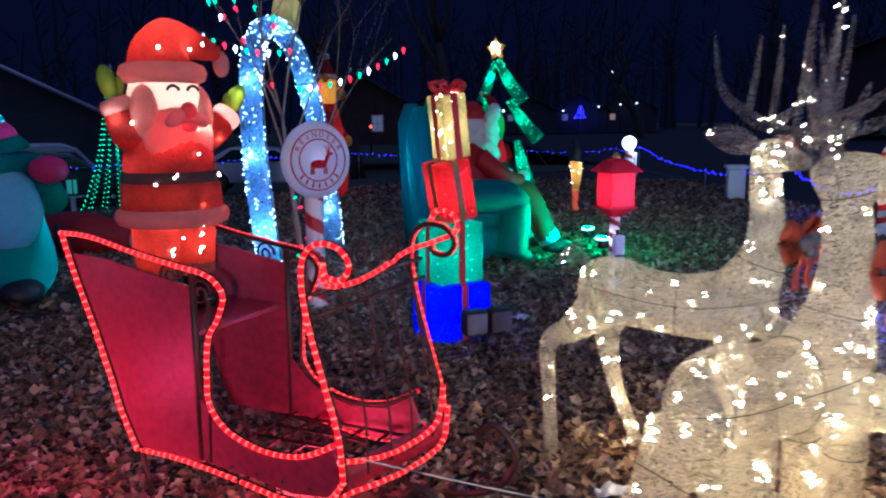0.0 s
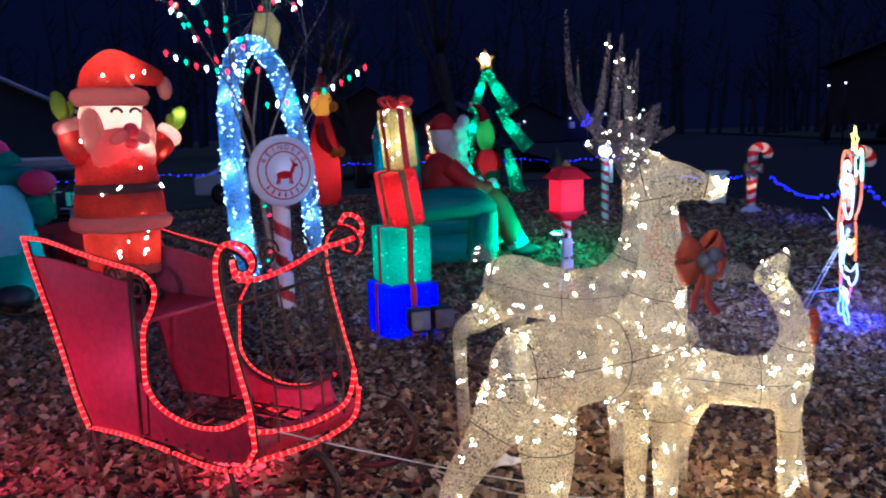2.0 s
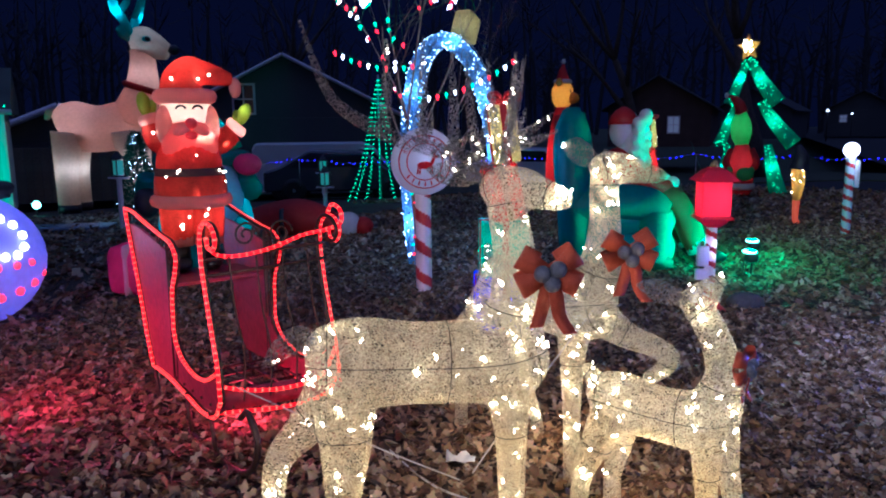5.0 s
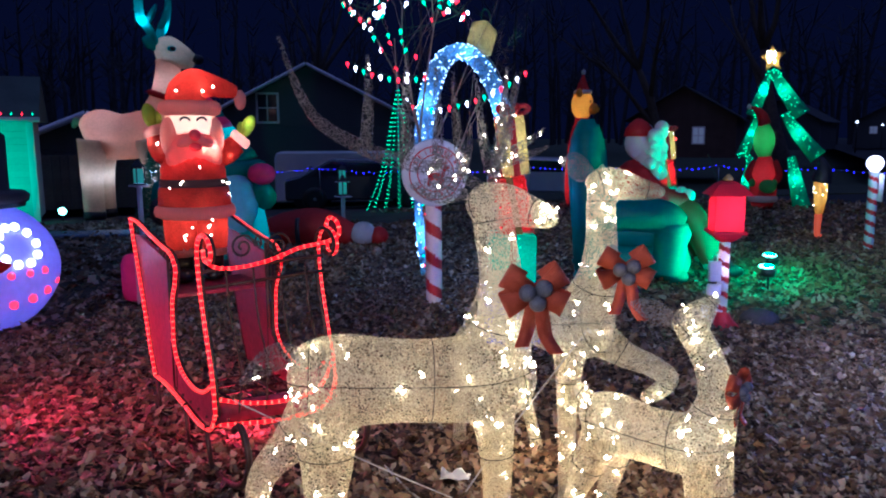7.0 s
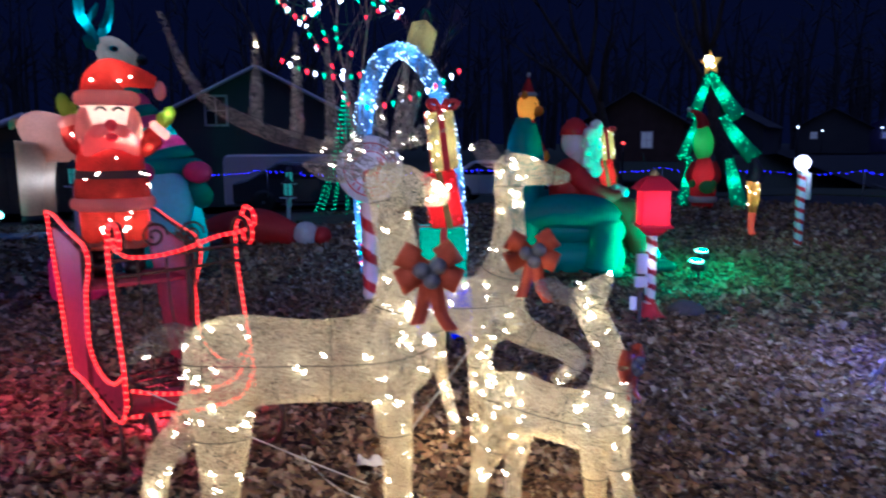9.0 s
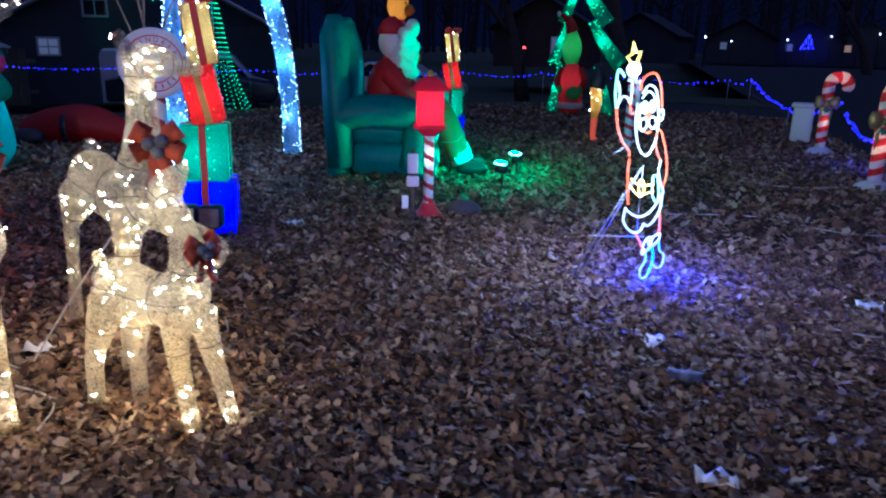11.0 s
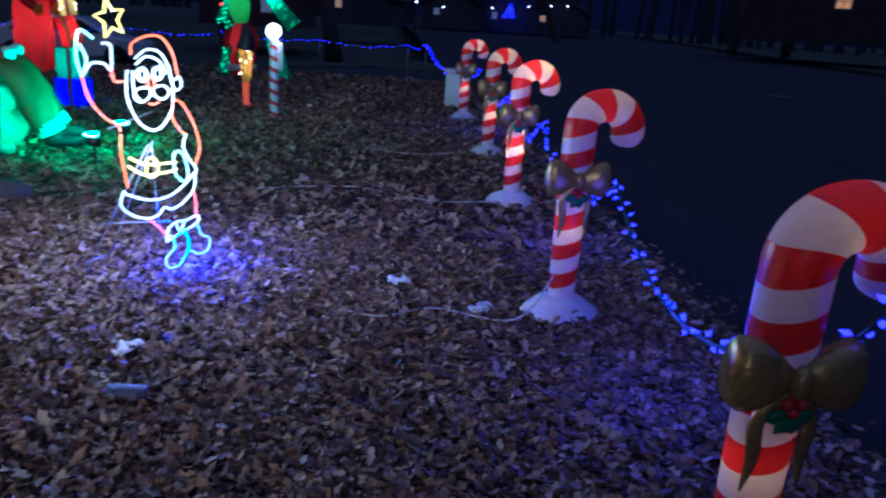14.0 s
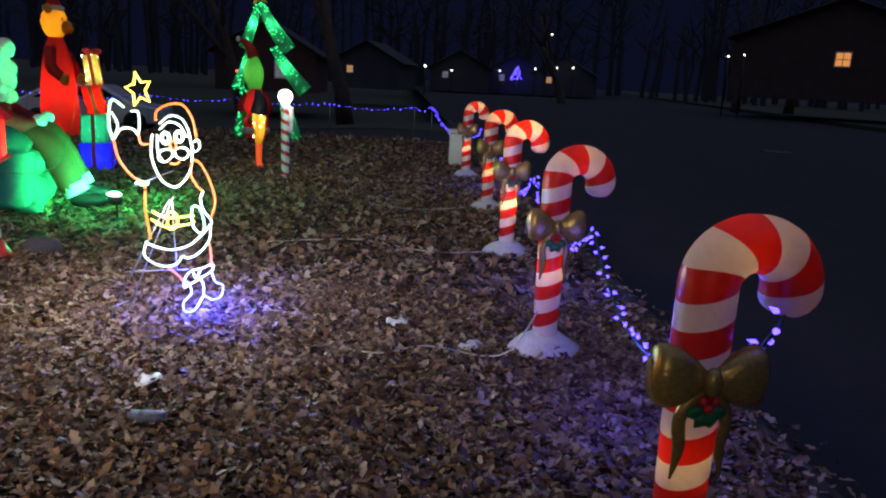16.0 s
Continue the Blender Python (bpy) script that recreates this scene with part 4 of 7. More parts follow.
# ---- gift towers ----
def parcel(tower, c, size, cloth, bulb, rz=0, tilt=0, ribbon=None, label="", seed=1, watts=0.8, tint=(1, 1, 1)):
    m = Matrix.Translation(c) @ Euler((radians(tilt * 0.3), radians(-tilt), radians(rz))).to_matrix().to_4x4()
    s = Shape().box((0, 0, 0), size, 0, 0.012, m)
    box = part("gift_box", s, cloth, tower, label, soft=False)
    x, y, z = (q / 2 + 0.003 for q in size)
    for k in (-1, 1):
        for c0, sz in (((0, k * y, 0), (0.04, 0.005, 2 * z)), ((k * x, 0, 0), (0.005, 0.04, 2 * z)), ((0, 0, k * z), (0.04, 2 * y, 0.005)), ((0, 0, k * z), (2 * x, 0.04, 0.006))):
            part("ribbon", Shape().box(c0, sz, 0, 0.001, m), ribbon or M_SIGNRED, box, soft=False)
    g = random.Random(seed)
    b = Shape()
    for _ in range(34):
        ax = g.randrange(3)
        p = [g.uniform(-0.46, 0.46) * q for q in size]
        p[ax] = size[ax] / 2 * g.choice((-1, 1)) * 1.01
        b.bulb(m @ Vector(p), 0.005, (0, 0, 1), 0, 1.5)
    tagged(part("light_string", b, bulb, box), kind="stuff")
    lamp("gift_inner_lamp", "POINT", tuple(tower.matrix_world @ m @ Vector((0, 0, 0))), tint, watts, 0.04)
    return box


M_GBLUE = netting("blue_gift_mesh", (0.03, 0.06, 0.95), 0.75, 120, 0.6)
M_GTEAL = netting("teal_gift_mesh", (0.05, 0.62, 0.42), 0.75, 120, 0.6)
M_GRED = netting("red_gift_mesh", (0.85, 0.05, 0.04), 0.75, 120, 0.6)
M_GGOLD = netting("gold_gift_mesh", (0.85, 0.72, 0.3), 0.75, 120, 0.6)


def gift_tower(m, label, k=1.0, lean=12.0):
    t = thing("gift_tower", m, label, "gift decoration", group="gift towers")
    parcel(t, (0, 0, 0.17 * k), (0.34 * k, 0.34 * k, 0.34 * k), M_GBLUE, M_BLUEBULB, 0, 0, None, "glowing blue gift box", 1, 4 * k, (0.12, 0.2, 1))
    parcel(t, (0, 0, 0.515 * k), (0.28 * k, 0.28 * k, 0.34 * k), M_GTEAL, M_GREENBULB, 0, 0, None, "glowing teal gift box", 2, 2.2 * k, (0.2, 1, 0.65))
    parcel(t, (0, 0, 0.86 * k), (0.2 * k, 0.2 * k, 0.34 * k), M_GRED, M_REDBULB, 4, lean, M_GOLD, "glowing red gift box", 3, 2.2 * k, (1, 0.15, 0.1))
    parcel(t, (0, 0.0, 1.215 * k), (0.16 * k, 0.16 * k, 0.35 * k), M_GGOLD, M_WARM, 4, lean * 0.6, M_SIGNRED, "glowing gold gift box", 4, 0.8 * k, (1, 0.85, 0.4))
    b = Shape()
    for a in (0, 72, 144, 216, 288):
        d = Vector((math.cos(radians(a)), math.sin(radians(a)), 0))
        b.tube(smooth([Vector((0, 0, 1.4)), d * 0.05 + Vector((0, 0, 1.45)), d * 0.1 + Vector((0, 0, 1.44)), d * 0.07 + Vector((0, 0, 1.41)), Vector((0, 0, 1.4))]), 0.016, 6, flat=0.35)
    b.moved(Matrix.Scale(k, 4))
    part("bow", b, M_SIGNRED, t, "red ribbon bow")
    return t


gift_tower(pose(1.19, 3.93, 0.004, 0, 0, 38), "tower of four glowing gift boxes beside the sleigh", 1.0)
gift_tower(pose(0.32, 8.95, 0.004, 0, 0, 20), "tower of glowing gift boxes behind the green armchair", 0.95)

# ---- black floodlight by the gift tower ----
fl = thing("flood_light", pose(1.44, 3.6, 0.0, 0, 0, 30), "black plastic double-headed yard floodlight on a stake", "flood light")
part("stake", Shape().tube([(0, 0, 0), (0, 0, 0.14)], [0.01, 0.018], 8), M_BLACK, fl)
for x in (-0.07, 0.07):
    hd = part("lamp_head", Shape().box((x, 0, 0.2), (0.13, 0.1, 0.13), 0, 0.02).lathe([(0.05, 0), (0.06, 0.02)], 12, 0, (x, 0, 0.13)), M_BLACK, fl)
    part("lens", Shape().box((x, -0.052, 0.2), (0.11, 0.006, 0.11), 0, 0.003), M_BERRY, hd, "pale lens")

# ---- round lit sign on a striped post ----
M_POST = mat("post_white", (0.8, 0.72, 0.74), 0.5, var=0.15, bump=0.1)
sign = thing("reindeer_sign", pose(0.17, 4.47, 0, 0, 0, 48), "round white lit reindeer sign on a red striped post", "sign")


def striped_post(parent, h, r, red, white, turns=4.0, lean=(0, 0)):
    s = Shape()
    seg, n = 16, 60
    vs, fs, ms = [], [], []
    for i in range(n + 1):
        z = h * i / n
        for j in range(seg):
            a = 2 * math.pi * j / seg
            vs.append(Vector((r * math.cos(a) + lean[0] * z, r * math.sin(a) + lean[1] * z, z)))
    for i in range(n):
        for j in range(seg):
            fs.append((i * seg + j, i * seg + (j + 1) % seg, (i + 1) * seg + (j + 1) % seg, (i + 1) * seg + j))
            ms.append(int(((i / n) * turns + j / seg) % 1 < 0.38))
    fs += [tuple(range(seg - 1, -1, -1)), tuple(n * seg + j for j in range(seg))]
    s.add(vs, fs)
    s.m = ms + [0, 0]
    return part("post", s, [white, red], parent, "red and white striped post")


striped_post(sign, 0.8, 0.062, M_SIGNRED, M_POST, 3.5)
part("post_foot", Shape().lathe([(0.085, 0.0), (0.08, 0.02), (0.06, 0.03)], 16), M_POST, sign)
disc = Shape()
disc.lathe([(0.0, -0.032), (0.2, -0.032), (0.238, -0.022), (0.25, 0), (0.238, 0.022), (0.2, 0.032), (0.0, 0.032)], 40)
disc.moved(Matrix.Rotation(radians(90), 4, "X"))
disc.moved(Matrix.Translation((0, -0.06, 1.01)))
face = part("sign_face", disc, M_LITWHITE, sign, "glowing white plastic disc")
ringm = Shape()
for r in (0.195, 0.135):
    ringm.tube([(r * math.cos(a * math.pi / 24), -0.095, 1.01 + r * math.sin(a * math.pi / 24)) for a in range(48)], 0.0045, 5, closed=True)
part("red_ring", ringm, M_EMBLEM, face)
dp = Shape()
dp.ball((0.0, -0.096, 0.985), (0.06, 0.004, 0.028))
for x in (-0.05, -0.035, 0.035, 0.05):
    dp.tube([(x, -0.096, 0.98), (x * 1.15, -0.096, 0.92)], 0.006, 5)
dp.tube([(0.05, -0.096, 0.995), (0.07, -0.096, 1.04)], 0.013, 6)
dp.ball((0.083, -0.096, 1.05), (0.024, 0.004, 0.012))
for a in (60, 85, 115):
    dp.tube([(0.07, -0.096, 1.055), (0.07 + 0.05 * math.cos(radians(a)), -0.096, 1.055 + 0.05 * math.sin(radians(a)))], 0.003, 5)
part("deer_emblem", dp, M_EMBLEM, face, "flat red animal emblem")


def letter(ch, size, m, material, parent):
    cu = bpy.data.curves.new("letter", "FONT")
    cu.body, cu.size, cu.align_x, cu.align_y, cu.extrude = ch, size, "CENTER", "CENTER", 0.001
    tmp = bpy.data.objects.new("tmp", cu)
    scene.collection.objects.link(tmp)
    bpy.context.view_layer.update()
    me = bpy.data.meshes.new_from_object(tmp.evaluated_get(bpy.context.evaluated_depsgraph_get()))
    bpy.data.objects.remove(tmp)
    me.transform(m)
    me.materials.clear()
    me.materials.append(material)
    o = new("letter", me)
    o.parent = parent
    return o


for i, ch in enumerate("REINDEER"):
    a = radians(90 + 62 - i * 124 / 7)
    letter(ch, 0.05, Matrix.Translation((0.165 * math.cos(a), -0.098, 1.01 + 0.165 * math.sin(a))) @ Matrix.Rotation(radians(90), 4, "X") @ Matrix.Rotation(a - math.pi / 2, 4, "Z"), M_EMBLEM, face)
for i in range(7):
    a = radians(-90 - 50 + i * 100 / 6)
    part("lettering_bar", Shape().tube([(q * math.cos(a), -0.096, 1.01 + q * math.sin(a)) for q in (0.148, 0.18)], 0.006, 5), M_EMBLEM, face)
lamp("sign_inner_lamp", "POINT", tuple(sign.matrix_world @ Vector((0, -0.06, 1.01))), (0.95, 0.85, 1), 0.22, 0.08)


# ---- bare young tree with coloured bulbs ----
def bare_tree(name, base, h, trunk_r, seed, label, levels=4, spread=0.5, bark=None, first=0.45, kids=5, tilt=(0, 0)):
    g = random.Random(seed)
    t = thing(name, pose(*base), label, "tree")
    tr, cr = Shape(), Shape()
    tips = []

    def grow(p, d, length, r, lv):
        pts, q = [p], Vector(p)
        for k in range(4):
            d = (d + Vector((g.gauss(0, 0.1), g.gauss(0, 0.1), g.gauss(0.03, 0.06)))).normalized()
            q = q + d * length / 4
            pts.append(q.copy())
        rr = [r * (1 - 0.16 * k) for k in range(5)]
        (tr if lv == 0 else cr).tube(pts, rr, 8 if lv < 2 else 4)
        if lv > 0:
            tips.extend((a, d) for a in pts[1:])
        if lv < levels:
            for k in range(kids if lv == 0 else g.choice((2, 3))):
                a = g.uniform(0, 2 * math.pi)
                side = Vector((math.cos(a), math.sin(a), 0))
                nd = (d + side * spread * g.uniform(0.5, 1.1) + Vector((0, 0, 0.12))).normalized()
                st = pts[-1] if lv == 0 and k < 3 else pts[g.choice((2, 3, 4))]
                grow(st, nd, length * g.uniform(0.55, 0.85), rr[3] * 0.62, lv + 1)

    grow(Vector((0, 0, 0)), Vector((*tilt, 1)).normalized(), h * first, trunk_r, 0)
    part("trunk", tr, bark or M_BARK, t)
    part("crown", cr, bark or M_TWIG, t, "bare leafless branches")
    return t, tips


yt, tips = bare_tree("young_tree", (0.03, 4.6, 0), 2.75, 0.03, 21, "bare young tree strung with coloured bulbs", 4, 0.55, M_TWIG, 0.47, 6, (-0.14, -0.1))
g = random.Random(4)
cb = thing("bulb_string", pose(0.03, 4.6, 0), "string of red, green and white bulbs in the bare tree", "string lights")
pool = [(p, d) for p, d in tips if 1.45 < p.z < 2.7 and ((p.x + 0.2) ** 2 + (p.y + 0.15) ** 2) < 0.32]
wires = Shape()
last = None
for i in range(120):
    p, d = pool[g.randrange(len(pool))]
    s = Shape().bulb(p - Vector((0, 0, 0.02)), 0.014, (g.gauss(0, 0.4), g.gauss(0, 0.4), -1), 0, 2.6)
    part("bulb", s, (M_REDBULB, M_GREENBULB, M_WHITEBULB)[i % 3], cb)
    if last is not None and (p - last).length < 0.5:
        wires.tube(sag(last, p, 0.03, 5), 0.002, 4)
    last = p
for x0, y0, n in ((-0.35, -0.3, 0), (0.42, 0.3, 1)):
    line = sag((x0 * 1.6, y0, 1.86 - 0.1 * n), (0, 0, 1.75 - 0.25 * n), 0.06, 12)
    wires.tube(line, 0.002, 4)
    for j, (p, d) in enumerate(along(line, 0.07)):
        part("bulb", Shape().bulb(p - Vector((0, 0, 0.02)), 0.014, (0, 0.1, -1), 0, 2.6), (M_REDBULB, M_WHITEBULB, M_GREENBULB)[j % 3], cb)
line = [(0.03 + 0.05 * math.sin(z * 14), -0.06, z) for z in np.linspace(0.28, 1.0, 20)]
wires.tube(line, 0.003, 4)
for j, (p, d) in enumerate(along(line, 0.075)):
    part("bulb", Shape().bulb(p, 0.01, (g.gauss(0, 1), -1, -0.5), 0, 2.6), (M_REDBULB, M_GREENBULB, M_REDBULB)[j % 3], cb)
tagged(part("cord", wires, M_GCORD, cb), kind="stuff")

# ---- ice-blue lit ornament arch ----
AE = Vector((0.0, 1.0, 0))
arch = thing("lit_arch", Matrix(((AE.x, -AE.y, 0, -0.55), (AE.y, AE.x, 0, 6.07), (0, 0, 1, 0), (0, 0, 0, 1))), "tall ice-blue lit ornament arch with a cream cap", "light arch")
ap = [(-0.72, 0, 0.0), (-0.76, 0, 0.5), (-0.74, 0, 1.0), (-0.64, 0, 1.53), (-0.4, 0, 1.95), (0.0, 0, 2.12), (0.42, 0, 1.94), (0.68, 0, 1.5), (0.79, 0, 1.0), (0.82, 0, 0.5), (0.8, 0, 0.0)]
LEAN = Matrix(((1, 0, 0.08, 0), (0, 1, 0.13, 0), (0, 0, 1, 0), (0, 0, 0, 1)))
aps = [LEAN @ p for p in smooth(ap, 8)]
part("arch_tube", Shape().tube(aps, 0.095, 12, flat=0.85, up=(0, 1, 0)), M_ICE, arch, "pale blue mesh tube")
ab = Shape()
g = random.Random(8)
for p, d in along(aps, 0.011):
    a = g.uniform(0, 6.28)
    n = Vector((0, 1, 0)).cross(d).normalized()
    ab.bulb(p + n * math.cos(a) * 0.084 + Vector((0, 1, 0)) * math.sin(a) * 0.104, 0.0058, (0, 0, 1), 0, 1.4)
tagged(part("light_string", ab, M_ICEBULB, arch, "ice-white bulbs"), kind="stuff")
aw = Shape()
for off in (-0.055, 0.055):
    aw.tube([p + Vector((0, 1, 0)).cross(Vector((aps[min(i + 1, len(aps) - 1)] - aps[max(i - 1, 0)])).normalized()) * off + Vector((0, -0.09, 0)) for i, p in enumerate(aps)], 0.004, 5)
part("wire", aw, M_STEEL, arch)
cap = part("ornament_cap", Shape().box((0, 0, 0), (0.24, 0.2, 0.3), 0, 0.03, Matrix.Translation(LEAN @ Vector((0.36, 0, 2.28))) @ Matrix.Rotation(radians(25), 4, "Y")), M_GGOLD, arch, "cream lit ornament cap")
part("hanging_loop", Shape().tube([LEAN @ Vector((0.47 + 0.09 * math.cos(a * math.pi / 10), 0, 2.49 + 0.11 * math.sin(a * math.pi / 10))) for a in range(20)], 0.006, 5, closed=True), M_HOLLY, cap)
for z in (0.4, 1.0, 1.6):
    for x in (-1, 1):
        xx = {0.4: 0.74, 1.0: 0.805, 1.6: 0.69}[z]
        lamp("arch_lamp", "POINT", tuple(arch.matrix_world @ LEAN @ Vector((x * xx, 0, z))), (0.4, 0.68, 1), 2.8, 0.04)
lamp("arch_lamp", "POINT", tuple(arch.matrix_world @ LEAN @ Vector((0, 0, 2.13))), (0.4, 0.68, 1), 2.8, 0.04)
lamp("arch_spill", "POINT", (-0.1, 5.6, 0.9), (0.35, 0.55, 1), 14, 0.3)
lamp("cap_lamp", "POINT", tuple(arch.matrix_world @ LEAN @ Vector((0.36, 0, 2.28))), (1, 0.9, 0.6), 0.5, 0.04)

# ---- red lit mailbox lamp on a striped post ----
mb = thing("lit_mailbox", pose(2.15, 5.06, -0.02, 0, 0, 30), "glowing red house-shaped mailbox lamp on a striped post", "mailbox")
part("base", Shape().lathe([(0.12, 0), (0.12, 0.03), (0.085, 0.06), (0.06, 0.1), (0.05, 0.13)], 20), M_SOLIDRED, mb, "red bell-shaped base")
striped_post(mb, 0.6, 0.036, M_SIGNRED, M_LITWHITE, 6)
hb = Shape()
hb.lathe([(0.05, 0.6), (0.1, 0.63), (0.125, 0.66), (0.13, 0.68)], 4)
hb.moved(Matrix.Rotation(radians(45), 4, "Z"))
hb.box((0, 0, 0.79), (0.19, 0.19, 0.24), 0, 0.008)
hb.box((0, 0, 0.665), (0.225, 0.225, 0.02), 0, 0.005)
rf = Shape().lathe([(0.19, 0.91), (0.17, 0.925), (0.1, 0.98), (0.05, 1.0)], 4).moved(Matrix.Rotation(radians(45), 4, "Z"))
hbx = part("box", hb, M_MAILRED, mb, "glowing red plastic box", soft=False)
part("roof", rf, M_MAILRED, mb, "glowing red roof", soft=False)
part("finial", Shape().lathe([(0.03, 1.0), (0.035, 1.015), (0.022, 1.03), (0.012, 1.045)], 12), M_GOLD, mb)
lamp("mailbox_lamp", "POINT", (2.15, 5.06, 0.77), (1, 0.25, 0.25), 1.5, 0.05)
lamp("mailbox_post_lamp", "POINT", (2.15, 5.06, 0.43), (1, 0.8, 0.8), 0.4, 0.01)
sp = thing("stake_box", pose(2.16, 4.82, 0, 0, 0, 30), "small power box on a garden stake with a white tag", "power stake")
part("stake", Shape().box((0, 0, 0.26), (0.025, 0.012, 0.52), 0, 0.003), M_BARK, sp)
part("outlet_box", Shape().box((0.0, -0.015, 0.42), (0.075, 0.04, 0.13), 0, 0.008), M_POST, sp)
part("outlet_box", Shape().box((0.0, -0.015, 0.3), (0.085, 0.04, 0.07), 0, 0.008), M_POST, sp)
part("tag", Shape().box((-0.05, -0.03, 0.16), (0.045, 0.004, 0.09), 0, 0.001), M_WHITE, sp)
rk = Shape().ball((0, 0, 0.06), (0.13, 0.09, 0.075), 0, 14, 9)
rk.v = [p * (1 + 0.12 * noise.noise(Vector(p) * 9)) for p in rk.v]
ro = part("rock", rk, M_KERB)
ro.matrix_world = pose(2.36, 5.22, -0.01, 0, 0, 20)
tagged(ro, "grey rock on the leaves beside the mailbox", "rock")


# ---- candy canes along the kerb ----
def cane_mesh(shift):
    """A hooked tube whose stripes lean round it: each ring of points is sheared along the path."""
    seg, R, r, half = 26, 0.1, 0.068, 0.066
    straight, bend, end = 0.755, math.pi * R, 0.07
    total = straight + bend + end

    def spot(q):
        if q < straight:
            return Vector((0, 0, 0.08 + q)), Vector((0, 0, 1))
        if q < straight + bend:
            a = (q - straight) / R
            return Vector((R - R * math.cos(a), 0, 0.835 + R * math.sin(a))), Vector((math.sin(a), 0, math.cos(a)))
        return Vector((2 * R, 0, 0.835 - (q - straight - bend))), Vector((0, 0, -1))

    n = int(total / (half / 6))
    vs, fs, ms = [], [], []
    for i in range(n + 1):
        for j in range(seg):
            t = 2 * math.pi * j / seg
            fade = min(1, i / 6, (n - i) / 6)
            q = min(max(i * half / 6 + 0.022 * fade * math.cos(t), 0), total)
            p, d = spot(q)
            tip = max(0.0, 1 - (total - i * half / 6) / 0.06)
            rr = r * (0.84 + 0.16 * min(1, q / 0.6)) * math.sqrt(max(0.02, 1 - tip * tip * 0.97))
            vs.append(p + (Vector((0, 1, 0)).cross(d) * math.cos(t) + Vector((0, 1, 0)) * math.sin(t)) * rr)
    for i in range(n):
        for j in range(seg):
            fs.append((i * seg + j, i * seg + (j + 1) % seg, (i + 1) * seg + (j + 1) % seg, (i + 1) * seg + j))
            ms.append(((i + shift) // 6) % 2)
    fs.append(tuple(n * seg + j for j in range(seg)))
    ms.append(1)
    s = Shape()
    s.add(vs, fs)
    s.m = ms
    return s


def candy_cane(m):
    c = thing("candy_cane", m, "red and white plastic candy cane with gold bow and snowy base", "candy cane", group="kerbside candy canes")
    part("cane", cane_mesh(11), [M_CWHITE, M_CRED], c, "red and white striped hook")
    b = Shape().lathe([(0.155, 0.0), (0.15, 0.03), (0.12, 0.06), (0.09, 0.085), (0.06, 0.1)], 22)
    b.v = [Vector((p.x * 1.15, p.y * 0.9, p.z)) * (1 + 0.1 * noise.noise(Vector(p) * 14)) if p.z > 0.01 else Vector((p.x * 1.15, p.y * 0.9, p.z)) for p in b.v]
    part("base", b, M_BASE, c, "white snow-mound base")
    w = Shape()
    for sx in (-1, 1):
        lobe = Shape()
        for i in range(9):
            u = i / 8
            x = 0.008 + 0.122 * u
            hh = 0.022 + 0.055 * math.sin(min(1.0, u * 1.12) * math.pi * 0.55) * (1 if u < 0.9 else 0.86)
            dd = (0.012 + 0.03 * math.sin(u * math.pi * 0.72)) * (1 if u < 0.95 else 0.6)
            for j in range(18):
                t = 2 * math.pi * j / 18
                fold = 1 - 0.16 * (1 - u) * (0.5 + 0.5 * math.cos(5 * t))
                sq = 1 / max(abs(math.cos(t)), abs(math.sin(t))) ** 0.45
                lobe.v.append(Vector((sx * (x + 0.008 * math.cos(2 * t) * u), -0.066 + 0.012 * u + dd * math.cos(t) * fold * sq, 0.632 + 0.008 * u + hh * math.sin(t) * fold * sq)))
        fs = [(i * 18 + j, i * 18 + (j + 1) % 18, (i + 1) * 18 + (j + 1) % 18, (i + 1) * 18 + j) for i in range(8) for j in range(18)] + [tuple(8 * 18 + j for j in range(18))]
        w.add(lobe.v, fs if sx > 0 else [tuple(reversed(q)) for q in fs])
    w.ball((0, -0.085, 0.632), (0.022, 0.02, 0.036))
    part("bow", w, M_GOLD, c, "gold moulded bow")
    for sx in (-1, 1):
        part("ribbon_tail", Shape().tube(smooth([(sx * 0.012, -0.07, 0.61), (sx * 0.055, -0.062, 0.54), (sx * 0.05, -0.062, 0.46), (sx * 0.06, -0.06, 0.38)]), swell([0.016, 0.016, 0.014, 0.003]), 8, flat=0.5), M_GOLD, c)
    h = Shape()
    for a in (200, 250, 290, 340):
        d = Vector((math.cos(radians(a)), 0, math.sin(radians(a))))
        h.tube(smooth([Vector((0, -0.072, 0.565)), d * 0.03 + Vector((0, -0.078, 0.565)), d * 0.055 + Vector((0, -0.066, 0.565))]), swell([0.008, 0.018, 0.003]), 6, flat=0.3)
    part("holly_leaf", h, M_HOLLY, c, "green holly leaves")
    for x, z in ((-0.014, 0.585), (0.014, 0.585), (0, 0.567)):
        part("berry", Shape().ball((x, -0.08, z), 0.012, 0, 8, 6), M_SOLIDRED, c)
    return c


first_cane = candy_cane(pose(5.972, 2.66, 0, 0, 0, 14))
CANES = [(5.64, 4.35, 12, 0), (5.33, 6.36, 10, 1), (5.02, 8.2, 8, 0), (4.52, 10.62, 6, 0)]
copy_thing(first_cane, pose(5.64, 4.35, 0, 0, 0, 12))
for x, y, a, lit in CANES[1:]:
    copy_thing(first_cane, pose(x, y, 0, 0, 0, a))
for x, y, w in ((5.33, 6.36, 0.8), (5.02, 8.2, 0.35), (4.52, 10.62, 0.35), (5.95, 2.66, 0.09), (5.64, 4.35, 0.14)):
    lamp("cane_inner_lamp", "POINT", (x, y, 0.42), (1, 0.62, 0.16), w, 0.02)
    lamp("cane_hook_lamp", "POINT", (x + 0.095, y + 0.02, 0.925), (1, 0.62, 0.16), w, 0.02)


